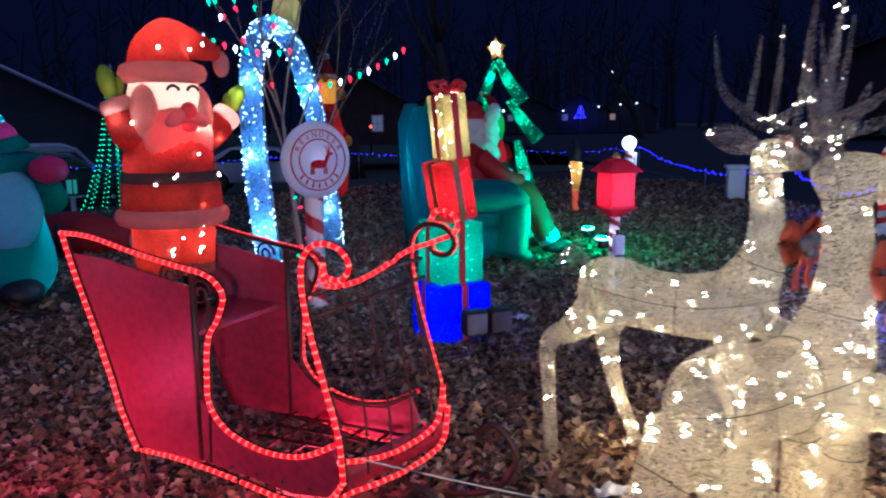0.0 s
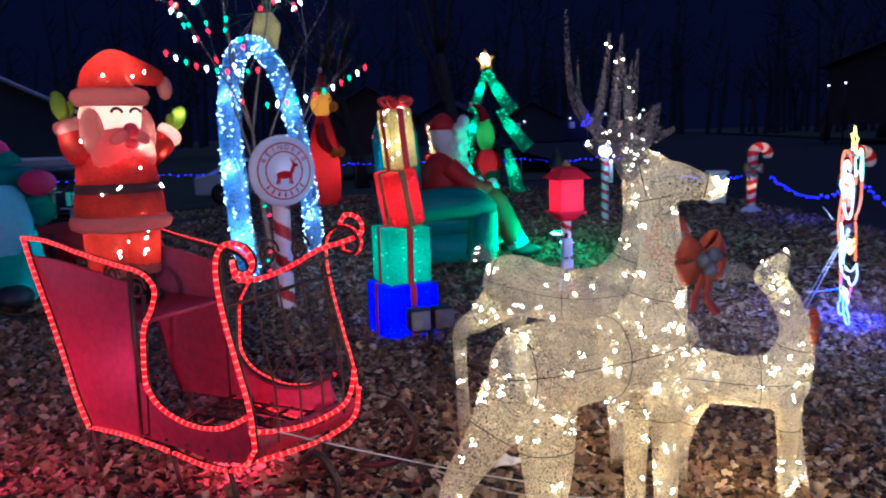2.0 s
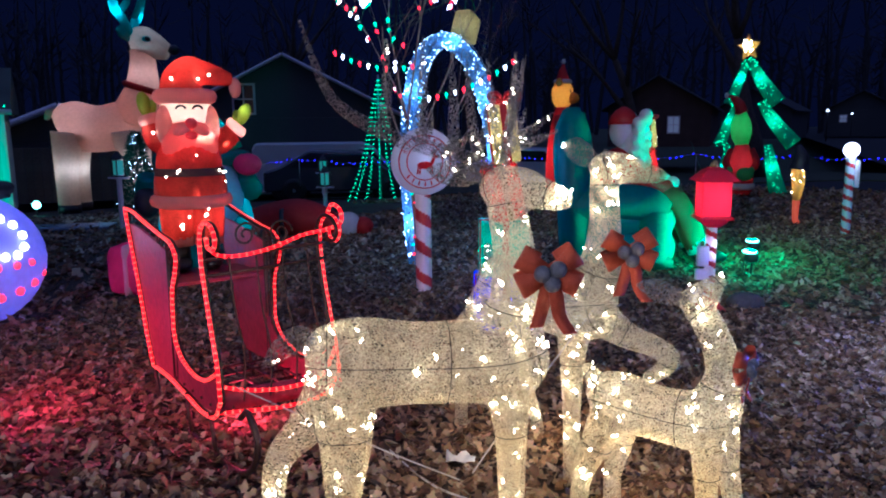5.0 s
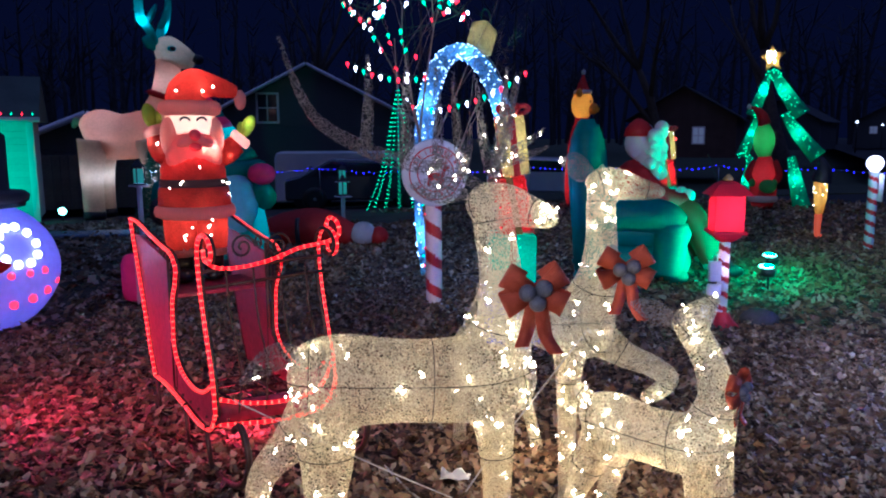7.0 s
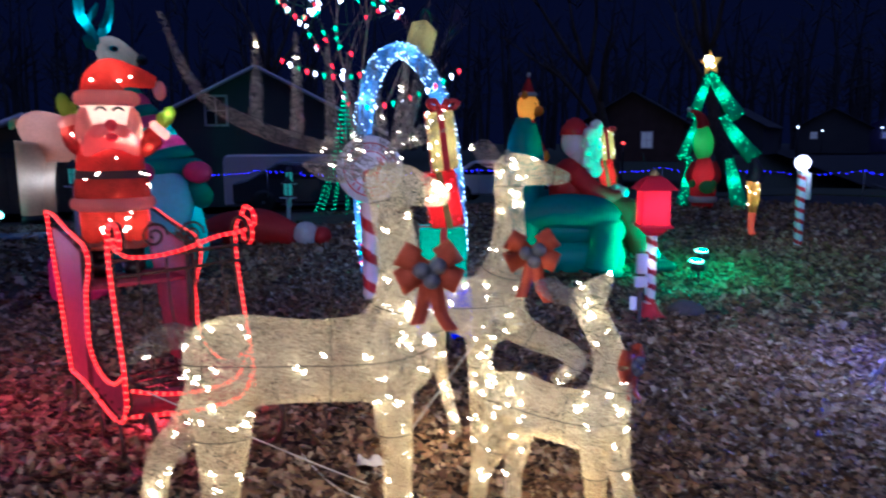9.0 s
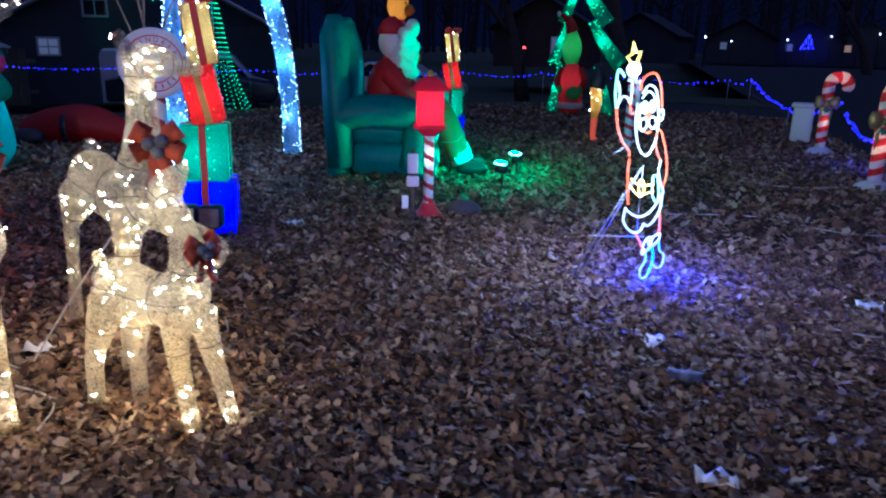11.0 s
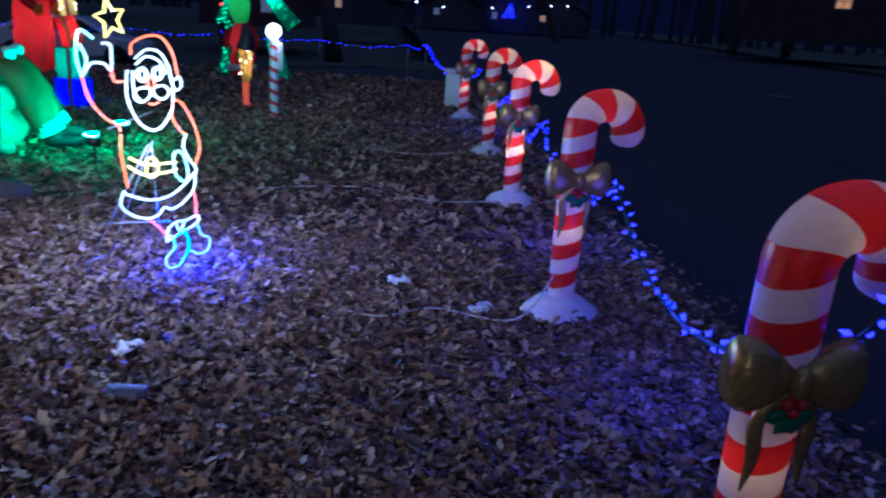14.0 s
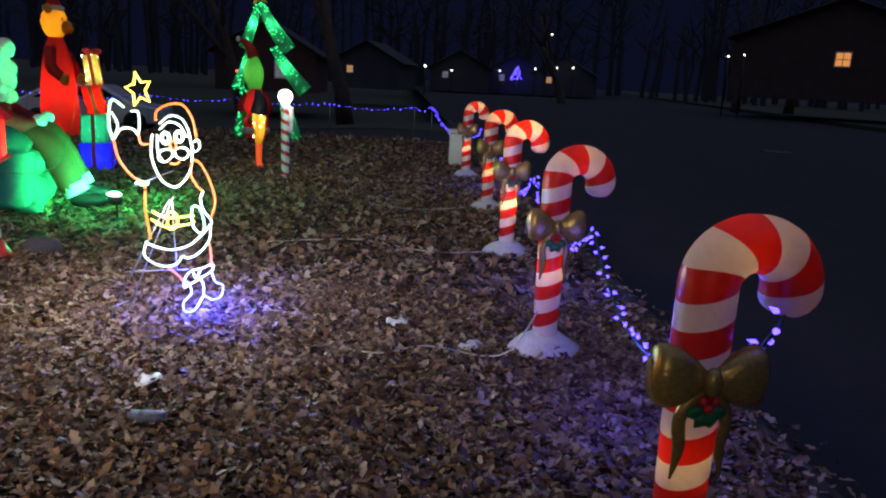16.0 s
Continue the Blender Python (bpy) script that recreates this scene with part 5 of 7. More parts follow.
# ---- blue string lights ----
def string_lights(pts, label, step=0.06, big=True):
    t = thing("string_lights", pose(0, 0, 0), label, "string lights")
    part("cord", Shape().tube(pts, 0.006, 5), M_GCORD, t, "dark green cord")
    g = random.Random(11)
    s = Shape()
    for i, (p, d) in enumerate(along(pts, step)):
        way = (g.gauss(0, 0.8), g.gauss(0, 0.8), g.gauss(-0.2, 0.7))
        q = p + Vector(way).normalized() * 0.02
        s.bulb(q, 0.0085 if big else 0.011, way, 0, 2.2)
    tagged(part("bulb_string", s, M_BLUEBULB, t, "glowing blue bulbs"), kind="stuff")


kl = []
ends = [(6.03, 2.56, 0.8), (6.02, 2.74, 0.62), (5.74, 4.42, 0.6), (5.42, 6.42, 0.6), (5.1, 8.26, 0.6), (4.6, 10.7, 0.62)]
for a, b in zip(ends, ends[1:]):
    kl += sag(Vector(a) + Vector((0.09, 0.02, 0)), Vector(b) + Vector((0.09, 0.02, 0)), 0.26 if (Vector(a) - Vector(b)).length > 1 else 0.01, 12)[:-1]
string_lights(kl, "sagging blue bulb string between the candy canes", 0.045)
bl = []
posts = [(4.7, 10.75, 0.62), (4.0, 13.2, 0.35), (3.1, 16.4, 0.7), (2.6, 17.1, 0.62), (0.6, 17.3, 0.6), (-1.4, 16.9, 0.62), (-3.2, 16.2, 0.6), (-4.9, 14.6, 0.6), (-6.6, 12.9, 0.58), (-8.6, 11.6, 0.6), (-12, 10.5, 0.55)]
for a, b in zip(posts, posts[1:]):
    bl += sag(a, b, 0.09, 10)[:-1]
string_lights(bl, "blue bulb string on low stakes along the back of the yard", 0.13, False)
for x, y, z in posts[1:]:
    st = tagged(part("garden_stake", Shape().tube([(0, 0, 0), (0, 0, z)], 0.008, 6), M_STEEL), "thin metal garden stake holding the string lights", "stake", group="string light stakes")
    st.matrix_world = pose(x, y, 0 if y < 15.6 else -0.03)
lamp("kerb_string_glow", "POINT", (5.95, 3.6, 0.35), (0.08, 0.07, 1), 8, 0.2)
lamp("kerb_string_glow", "POINT", (5.65, 5.4, 0.35), (0.08, 0.07, 1), 8, 0.2)
lamp("kerb_string_glow", "POINT", (4.9, 9.6, 0.35), (0.08, 0.07, 1), 8, 0.2)

# ---- striped pole lamp ----
pl = thing("pole_lamp", pose(2.48, 9.37, 0), "striped pole with a glowing white globe on top", "lamp")
M_PTEAL = mat("pole_pale", (0.5, 0.62, 0.66), 0.5, var=0.15, bump=0.1)
striped_post(pl, 0.86, 0.05, M_SIGNRED, M_PTEAL, 7)
part("globe", Shape().ball((0, 0, 0.965), 0.085, 0, 20, 14), M_GLOBE, pl, "glowing white globe")
part("collar", Shape().lathe([(0.055, 0.855), (0.06, 0.87), (0.045, 0.89)], 16), M_WHITE, pl)
part("side_panel", Shape().box((0.075, -0.0, 0.7), (0.05, 0.05, 0.3), 0, 0.01), M_LITWHITE, pl, "pale side plate")
lamp("globe_lamp", "POINT", (2.56, 9.24, 0.97), (0.9, 0.85, 1), 5, 0.06)


# ---- flat neon-tube figure on a wire stand ----
def neon():
    L, WIDE, LIFT = 0.055, 1.17, 0.035
    e = Vector((0.13, 0.99, 0)).normalized()
    t = thing("neon_figure", Matrix(((e.x, -e.y, 0, 3.84), (e.y, e.x, 0, 4.22), (0, 0, 1, 0), (0, 0, 0, 1))), "flat neon-tube waving santa outline on a wire easel", "light figure")

    def stroke(pts, material, closed=False, r=0.0052):
        p = smooth([(0.09 + (s - 0.1) * WIDE, L * z, LIFT + z * 0.97) for s, z in pts], 5, closed)
        part("neon_tube", Shape().tube(p, r, 6, closed=closed), material, t)

    star = [(-0.15 + q * math.cos(radians(100 + k * 36)) * 1.15, 1.145 + q * math.sin(radians(100 + k * 36))) for k, q in enumerate((0.078, 0.036) * 5)]
    p = [(s, L * z, LIFT + z * 0.97) for s, z in star]
    part("neon_tube", Shape().tube(p, 0.006, 6, closed=True), N_YELLOW, t, "yellow star tube")
    stroke([(-0.2, 1.07), (-0.26, 1.1), (-0.285, 1.0), (-0.27, 0.93)], N_GREEN)
    stroke([(-0.27, 0.93), (-0.22, 0.975), (-0.16, 0.97), (-0.13, 0.945), (-0.12, 1.04), (-0.16, 1.05)], N_WHITE)
    stroke([(-0.27, 0.93), (-0.24, 0.99), (-0.265, 1.05)], N_WHITE)
    stroke([(-0.27, 0.93), (-0.25, 0.84), (-0.19, 0.76), (-0.13, 0.72), (-0.12, 0.69)], N_RED)
    stroke([(-0.13, 0.945), (-0.12, 0.9), (-0.08, 0.895)], N_RED)
    stroke([(-0.02, 1.0), (-0.01, 1.045), (0.07, 1.075), (0.16, 1.07), (0.22, 1.0), (0.24, 0.9)], N_RED)
    stroke([(0.0, 0.985), (0.07, 1.02), (0.15, 1.0), (0.19, 0.93), (0.2, 0.87), (0.22, 0.83), (0.26, 0.85), (0.25, 0.89), (0.22, 0.88)], N_WHITE)
    stroke([(0.0, 0.96), (0.06, 0.99), (0.13, 0.97), (0.17, 0.91)], N_WHITE)
    stroke([(-0.05, 0.94), (-0.065, 0.83), (-0.02, 0.72), (0.06, 0.67), (0.13, 0.69), (0.19, 0.76), (0.205, 0.87)], N_WHITE)
    stroke([(-0.02, 0.935), (-0.025, 0.85), (0.0, 0.81)], N_WHITE)
    for s0 in (0.03, 0.12):
        stroke([(s0 + 0.025 * math.cos(a), 0.915 + 0.025 * math.sin(a)) for a in (0, 1.05, 2.1, 3.14, 4.2, 5.25)], N_WHITE, True, 0.009)
    stroke([(0.075 + 0.02 * math.cos(a), 0.875 + 0.024 * math.sin(a)) for a in (0, 1.25, 2.5, 3.75, 5)], N_RED, True, 0.006)
    for k in (-1, 1):
        stroke([(0.075 + k * 0.01, 0.85), (0.075 + k * 0.05, 0.86), (0.075 + k * 0.09, 0.85), (0.075 + k * 0.1, 0.82), (0.075 + k * 0.06, 0.8), (0.075 + k * 0.015, 0.82)], N_WHITE, True)
    stroke([(0.05, 0.79), (0.08, 0.782), (0.11, 0.79)], N_RED)
    stroke([(-0.12, 0.68), (-0.13, 0.6), (-0.12, 0.5), (-0.115, 0.45)], N_RED)
    stroke([(0.2, 0.79), (0.25, 0.77), (0.31, 0.68), (0.345, 0.58), (0.34, 0.52), (0.3, 0.46)], N_RED)
    stroke([(0.2, 0.79), (0.18, 0.72), (0.22, 0.65), (0.26, 0.62)], N_RED)
    stroke([(0.26, 0.62), (0.235, 0.57), (0.265, 0.5), (0.3, 0.46), (0.31, 0.43)], N_WHITE)
    stroke([(0.17, 0.54), (0.165, 0.46), (0.19, 0.42), (0.22, 0.4), (0.25, 0.42), (0.24, 0.5), (0.21, 0.545)], N_GREEN, True)
    stroke([(-0.09, 0.575), (-0.03, 0.54), (0.03, 0.52), (0.15, 0.505), (0.18, 0.5)], N_YELLOW)
    stroke([(-0.1, 0.54), (-0.03, 0.49), (0.03, 0.475), (0.15, 0.465), (0.18, 0.47)], N_YELLOW)
    stroke([(0.01, 0.55), (0.06, 0.53), (0.055, 0.47), (0.0, 0.475)], N_YELLOW, True)
    stroke([(-0.14, 0.44), (-0.12, 0.42), (0.0, 0.365), (0.12, 0.355), (0.22, 0.385), (0.3, 0.43)], N_WHITE)
    stroke([(-0.14, 0.44), (-0.16, 0.38), (-0.1, 0.32), (-0.02, 0.285), (0.04, 0.285), (0.08, 0.31), (0.12, 0.29), (0.2, 0.3), (0.28, 0.35), (0.3, 0.43)], N_WHITE)
    stroke([(0.28, 0.33), (0.285, 0.26), (0.28, 0.2)], N_RED)
    stroke([(-0.02, 0.28), (0.04, 0.22), (0.08, 0.165)], N_RED)
    stroke([(0.07, 0.15), (0.09, 0.2), (0.14, 0.22), (0.2, 0.21), (0.29, 0.21), (0.28, 0.175), (0.18, 0.16), (0.1, 0.15)], N_WHITE, True)
    stroke([(0.14, 0.22), (0.16, 0.17), (0.2, 0.21)], N_WHITE)
    stroke([(0.097, 0.17), (0.12, 0.105), (0.058, 0.068), (0.066, 0.02), (0.128, 0.004), (0.17, 0.03), (0.205, 0.062), (0.21, 0.12), (0.185, 0.165)], N_BLUE)
    stroke([(0.205, 0.062), (0.235, 0.04), (0.28, 0.012), (0.343, 0.014), (0.36, 0.07), (0.305, 0.105), (0.28, 0.17)], N_BLUE)
    w = Shape()
    for a, b in (((-0.0, 0.63 * L, 0.63), (-0.12, 0.33, 0.0)), ((0.03, 0.63 * L, 0.64), (0.02, 0.33, 0.0)), ((0.02, 0.63 * L, 0.63), (0.06, 0.05, 0.26)), ((-0.07, 0.25, 0.26), (0.14, 0.04, 0.25)), ((-0.12, 0.14, 0.7), (0.2, 0.15, 0.74)), ((-0.1, 0.31, 0.08), (0.02, 0.31, 0.08))):
        w.tube([a, b], 0.004, 5)
    part("easel", w, M_STEEL, t, "thin pale wire easel")
    lamp("neon_foot_glow", "POINT", tuple(t.matrix_world @ Vector((0.17, -0.05, 0.17))), (0.02, 0.03, 1), 42, 0.08)
    lamp("neon_body_glow", "POINT", tuple(t.matrix_world @ Vector((0.05, -0.18, 0.75))), (0.74, 0.8, 1), 20, 0.2)
    lamp("neon_back_glow", "POINT", tuple(t.matrix_world @ Vector((0.05, 0.45, 0.75))), (0.74, 0.8, 1), 20, 0.2)


neon()


# ---- inflatables: lit from inside, one mesh each ----
def blow(name, col, var=0.18):
    return mat(name, col, 0.55, var=var, scale=5, bump=0.25, trans=0.55)


I_TEAL, I_RED, I_WHITE = blow("inflated_teal", (0.02, 0.3, 0.27)), blow("inflated_red", (0.6, 0.03, 0.03)), blow("inflated_white", (0.8, 0.78, 0.78))
I_YELLOW, I_BLACK, I_GREEN = blow("inflated_yellow", (0.75, 0.4, 0.04)), mat("inflated_black", (0.015, 0.012, 0.02), 0.5, bump=0.2), blow("inflated_green", (0.12, 0.55, 0.12))
I_BEIGE, I_PINK, I_BLUE = blow("inflated_beige", (0.75, 0.5, 0.38)), blow("inflated_pink", (0.85, 0.05, 0.25)), blow("inflated_ice", (0.35, 0.6, 0.85))
I_BROWN = blow("brown_fleece", (0.22, 0.08, 0.04))


def statue(name, s, mats, m, label):
    ob = part(name, s, mats)
    ob.matrix_world = m
    return tagged(ob, label, "inflatable")


# green armchair
CH = pose(0.86, 6.5, 0, 0, 0, 28)
ac = thing("inflatable_armchair", CH, "large green inflatable armchair on the leaves", "inflatable chair")
for z, h in ((0.17, 0.32), (0.42, 0.26)):
    part("seat_roll", Shape().box((0.12, 0, z), (0.84, 0.72, h), 0, 0.125), I_TEAL, ac, "puffed green seat roll")
bk = Shape()
for x in (-0.19, 0.0, 0.19):
    bk.tube(smooth([(-0.33, x, 0.1), (-0.36, x, 0.6), (-0.38, x, 1.1), (-0.38, x, 1.38)]), swell([0.14, 0.16, 0.17, 0.09]), 14)
part("backrest", bk, I_TEAL, ac, "tall puffed backrest")
for y in (-0.37, 0.37):
    part("armrest", Shape().tube(smooth([(-0.38, y, 0.55), (-0.1, y, 0.6), (0.25, y, 0.58), (0.42, y, 0.5)]), swell([0.13, 0.15, 0.15, 0.1]), 14).tube(smooth([(0.3, y, 0.08), (0.34, y, 0.3), (0.34, y, 0.52)]), 0.14, 12).tube([(-0.36, y, 0.1), (-0.38, y, 0.6), (-0.4, y, 1.25), (-0.4, y, 1.42)], [0.12, 0.13, 0.13, 0.06], 12), I_TEAL, ac)
for x, y in ((-0.38, -0.36), (-0.38, 0.36), (0.4, -0.36), (0.4, 0.36)):
    part("foot", Shape().ball((x, y, 0.05), (0.11, 0.11, 0.07)), I_TEAL, ac)

# seated figure
sf = Shape()
sf.ball((-0.06, 0, 0.72), (0.2, 0.24, 0.27), 0)
sf.ball((-0.04, 0, 1.12), (0.12, 0.12, 0.14), 1)
sf.ball((0.04, 0, 1.0), (0.12, 0.14, 0.2), 1)
g = random.Random(2)
for _ in range(40):
    a, z = g.uniform(-1.4, 1.4), g.uniform(0.85, 1.26)
    sf.ball((0.02 + 0.13 * math.cos(a), 0.14 * math.sin(a), z), g.uniform(0.035, 0.06), 1, 8, 6)
sf.lathe([(0.13, 1.18), (0.11, 1.25), (0.07, 1.3), (0.02, 1.33)], 14, 0, (-0.04, 0, 0))
for y in (-1, 1):
    sf.tube(smooth([(-0.05, y * 0.2, 0.86), (0.1, y * 0.28, 0.72), (0.25, y * 0.24, 0.66), (0.34, y * 0.2, 0.68)]), swell([0.09, 0.08, 0.065, 0.04]), 10, 0)
    sf.ball((0.36, y * 0.19, 0.69), 0.055, 1, 10, 7)
    sf.tube(smooth([(0.0, y * 0.12, 0.58), (0.3, y * 0.17, 0.58), (0.45, y * 0.18, 0.42), (0.55, y * 0.2, 0.2), (0.6, y * 0.2, 0.12)]), swell([0.13, 0.12, 0.11, 0.1, 0.08]), 12, 2)
    sf.tube([(0.56, y * 0.2, 0.2), (0.6, y * 0.2, 0.12)], 0.1, 12, 1)
    sf.ball((0.68, y * 0.2, 0.06), (0.15, 0.075, 0.065), 3)
sf.tube([(0.0, 0.24 * math.cos(a), 0.6 + 0.0 * a) for a in (0, 1, 2, 3)], 0.03, 8, 3)
statue("seated_santa_figure", sf, [I_RED, M_FLEECE, I_BROWN, I_BLACK], CH @ Matrix.Translation((0.12, 0, 0.02)) @ Matrix.Scale(1.06, 4), "seated santa figure in fleece robe on the green armchair")
# fill lamps added inside the chair to even out its teal; no bulb shows
lamp("armchair_fill", "POINT", tuple(CH @ Vector((-0.37, 0.0, 0.9))), (0.6, 1.0, 0.95), 4, 0.05)
lamp("armchair_fill", "POINT", tuple(CH @ Vector((0.12, 0.0, 0.3))), (0.6, 1.0, 0.95), 1.6, 0.1)
for i, (x, y, tx, ty, tz) in enumerate(((2.0, 7.08, 0.75, 6.6, 0.75), (2.12, 6.45, 0.9, 6.5, 0.7))):
    gl = thing("green_spotlight", pose(x, y, 0, 0, 0, math.degrees(math.atan2(ty - y, tx - x))), "small green garden spotlight on a stake", "spotlight", group="green spotlights")
    part("stake", Shape().tube([(0, 0, 0), (0, 0, 0.12)], [0.006, 0.012], 6), M_BLACK, gl)
    hd = part("lamp_head", Shape().tube([(-0.05, 0, 0.15), (0.0, 0, 0.155), (0.05, 0, 0.165)], [0.03, 0.045, 0.05], 12), M_BLACK, gl)
    part("lens", Shape().ball((0.02, 0, 0.206), (0.06, 0.046, 0.02), 0, 12, 8), glow("green_lens", (0.3, 1.0, 0.6), 9) if i == 0 else bpy.data.materials["green_lens"], hd, "glowing green lens")
    lamp("green_spot", "SPOT", (x - 0.06 * (x - tx), y - 0.06 * (y - ty), 0.18), (0.02, 1.0, 0.3), 140, 0.03, (tx, ty, tz), 95, 0.6)
    lamp("green_spill", "POINT", (x, y, 0.3), (0.03, 1.0, 0.3), 20, 0.05)

# yellow bear in a red coat with a party hat
be = Shape()
be.tube(smooth([(0, 0, 0.0), (0, 0, 0.3), (0, 0, 0.8), (0, 0, 1.3), (0, 0, 1.6)]), swell([0.3, 0.36, 0.34, 0.25, 0.14]), 18, 0)
be.ball((0, 0, 1.83), (0.25, 0.25, 0.27), 1)
for x in (-1, 1):
    be.ball((x * 0.2, 0, 2.03), 0.08, 1)
    be.ball((x * 0.09, -0.22, 1.88), (0.02, 0.015, 0.03), 3)
    be.tube(smooth([(x * 0.22, 0, 1.4), (x * 0.4, -0.1, 1.15), (x * 0.34, -0.28, 0.98)]), swell([0.12, 0.11, 0.08]), 10, 0)
    be.ball((x * 0.32, -0.32, 0.95), 0.1, 1)
be.ball((0, -0.24, 1.76), (0.13, 0.15, 0.1), 1)
be.ball((0, -0.4, 1.8), (0.045, 0.03, 0.03), 3)
be.tube(smooth([(0, 0, 2.04), (0, 0, 2.2), (0.03, 0, 2.36)]), swell([0.17, 0.1, 0.02]), 12, 0)
be.tube([(0.17 * math.cos(a), 0.17 * math.sin(a), 2.05) for a in np.linspace(0, 5.8, 14)], 0.04, 8, 2, closed=True)
be.ball((0.03, 0, 2.4), 0.05, 2)
statue("bear_inflatable", be, [I_RED, I_YELLOW, I_WHITE, I_BLACK], pose(-2.45, 12.2, 0, 0, 0, 95) @ Matrix.Diagonal((0.8, 0.8, 1, 1)), "yellow inflatable bear in red coat and party hat")
lamp("bear_lamp", "POINT", (-2.5, 12.3, 0.7), (1, 0.6, 0.4), 10, 0.1)
lamp("bear_head_lamp", "POINT", (-2.45, 12.2, 1.8), (1, 0.8, 0.5), 2.2, 0.06)

# green-faced figure in the lit tree outline
gr = Shape()
gr.tube(smooth([(0, 0, 0.0), (0, 0, 0.12), (0, 0, 0.35), (0, 0, 0.7), (0, 0, 0.95)]), swell([0.2, 0.27, 0.3, 0.26, 0.12]), 16, 0)
gr.tube(smooth([(0, 0, 0.9), (-0.03, 0, 1.1), (-0.05, 0, 1.3), (-0.05, 0, 1.5)]), swell([0.14, 0.23, 0.22, 0.1]), 14, 1)
gr.tube(smooth([(-0.05, 0, 1.45), (-0.1, 0, 1.58), (-0.22, 0, 1.7), (-0.36, 0, 1.76)]), swell([0.15, 0.12, 0.07, 0.02]), 12, 0)
gr.ball((-0.4, 0, 1.77), 0.05, 2)
for x in (-1, 1):
    gr.tube(smooth([(x * 0.2, 0, 0.8), (x * 0.33, -0.08, 0.6), (x * 0.25, -0.22, 0.48)]), swell([0.1, 0.09, 0.06]), 10, 0)
    gr.ball((x * 0.24, -0.25, 0.46), 0.07, 1)
gr.ball((0.1, -0.26, 0.4), (0.2, 0.1, 0.12), 1)
gr.tube([(0.28 * math.cos(a), 0.28 * math.sin(a), 0.18) for a in np.linspace(0, 5.9, 16)], 0.06, 8, 2, closed=True)
statue("elf_inflatable", gr, [I_RED, I_GREEN, I_WHITE], pose(0.3, 13.75, 0, 0, 0, 12) @ Matrix.Diagonal((0.74, 0.74, 1, 1)), "green-faced inflatable figure in red suit and hat")
lamp("elf_lamp", "POINT", (0.3, 13.75, 0.6), (1, 0.8, 0.7), 1.8, 0.08)
lamp("elf_head_lamp", "POINT", (0.25, 13.75, 1.2), (0.9, 1, 0.7), 1.4, 0.06)

# ---- green lit tree outline with a star ----
TE = Vector((0.97, 0.24, 0)).normalized()
to = thing("lit_tree_outline", Matrix(((TE.x, -TE.y, 0, 0.35), (TE.y, TE.x, 0, 14.1), (0, 0, 1, 0), (0, 0, 0, 1))), "tall green lit tree outline topped with a gold star", "light tree")
RIGHT = [((-0.08, 2.4), (0.42, 1.62)), ((0.14, 1.66), (0.72, 0.9)), ((0.3, 0.9), (0.52, 0.02))]
LEFT = [((-0.12, 2.4), (-0.38, 1.62)), ((-0.26, 1.66), (-0.52, 0.9)), ((-0.36, 0.9), (-0.5, 0.02))]
g = random.Random(5)
for seg in RIGHT + LEFT:
    (x0, z0), (x1, z1) = seg
    pts = smooth([(x0, 0, z0), (x0 * 0.6 + x1 * 0.4, 0, z0 * 0.55 + z1 * 0.45), (x1, 0, z1)], 6)
    wide = 0.15 if seg in RIGHT else 0.11
    br = part("branch_panel", Shape().tube(pts, swell([wide * 0.45, wide * 0.75, wide], 6), 10, flat=0.6), M_TREEGREEN, to, "glittering green mesh panel")
    s = Shape()
    for _ in range(30):
        p = pts[g.randrange(len(pts))]
        s.bulb(p + Vector((g.uniform(-1, 1) * wide * 0.6, -0.075, g.uniform(-0.05, 0.05))), 0.012, (0, -1, 0), 0, 1.2)
    tagged(part("light_string", s, M_GREENBULB, br), kind="stuff")
    lamp("tree_panel_lamp", "POINT", tuple(to.matrix_world @ pts[6]), (0.2, 1, 0.6), 1.5, 0.03)
star = [(0.2 * q * math.cos(radians(95 + k * 36)) - 0.1, 2.6 + 0.24 * q * math.sin(radians(95 + k * 36))) for k, q in enumerate((1, 0.5) * 5)]
so = part("star", Shape().slab(star, 0.08), M_STAR, to, "gold mesh star", soft=False)
s = Shape()
for k in range(16):
    s.bulb((-0.1 + g.uniform(-0.09, 0.09), -0.05, 2.6 + g.uniform(-0.1, 0.12)), 0.012, (0, -1, 0), 0, 1.2)
tagged(part("light_string", s, M_WARM, so), kind="stuff")
lamp("star_lamp", "POINT", tuple(to.matrix_world @ Vector((-0.1, -0.2, 2.6))), (1, 0.75, 0.3), 1.2, 0.05)

# ---- small lit leg-lamp figure near the pole ----
sl_ = thing("small_light_figure", pose(1.82, 10.18, 0), "small gold and red lit figure with dark top", "light figure")
part("boot", Shape().tube(smooth([(0.05, 0, 0.02), (0, 0, 0.05), (0, 0, 0.3)]), swell([0.03, 0.035, 0.045]), 10), glow("amber_red", (1, 0.12, 0.04), 0.35), sl_, "red lit boot")
part("shaft", Shape().tube([(0, 0, 0.3), (0.01, 0, 0.5), (0, 0, 0.7)], [0.045, 0.075, 0.085], 12), M_STAR, sl_, "gold mesh body")
part("top", Shape().tube(smooth([(0, 0, 0.7), (0.02, 0, 0.85), (-0.02, 0, 1.0)]), swell([0.12, 0.09, 0.03]), 10), I_BLACK, sl_)
s = Shape()
for _ in range(12):
    a = g.uniform(0, 6.28)
    s.bulb((0.08 * math.cos(a), 0.08 * math.sin(a), g.uniform(0.34, 0.7)), 0.007, (0, 0, 1), 0, 1.3)
tagged(part("light_string", s, M_WARM, sl_), kind="stuff")
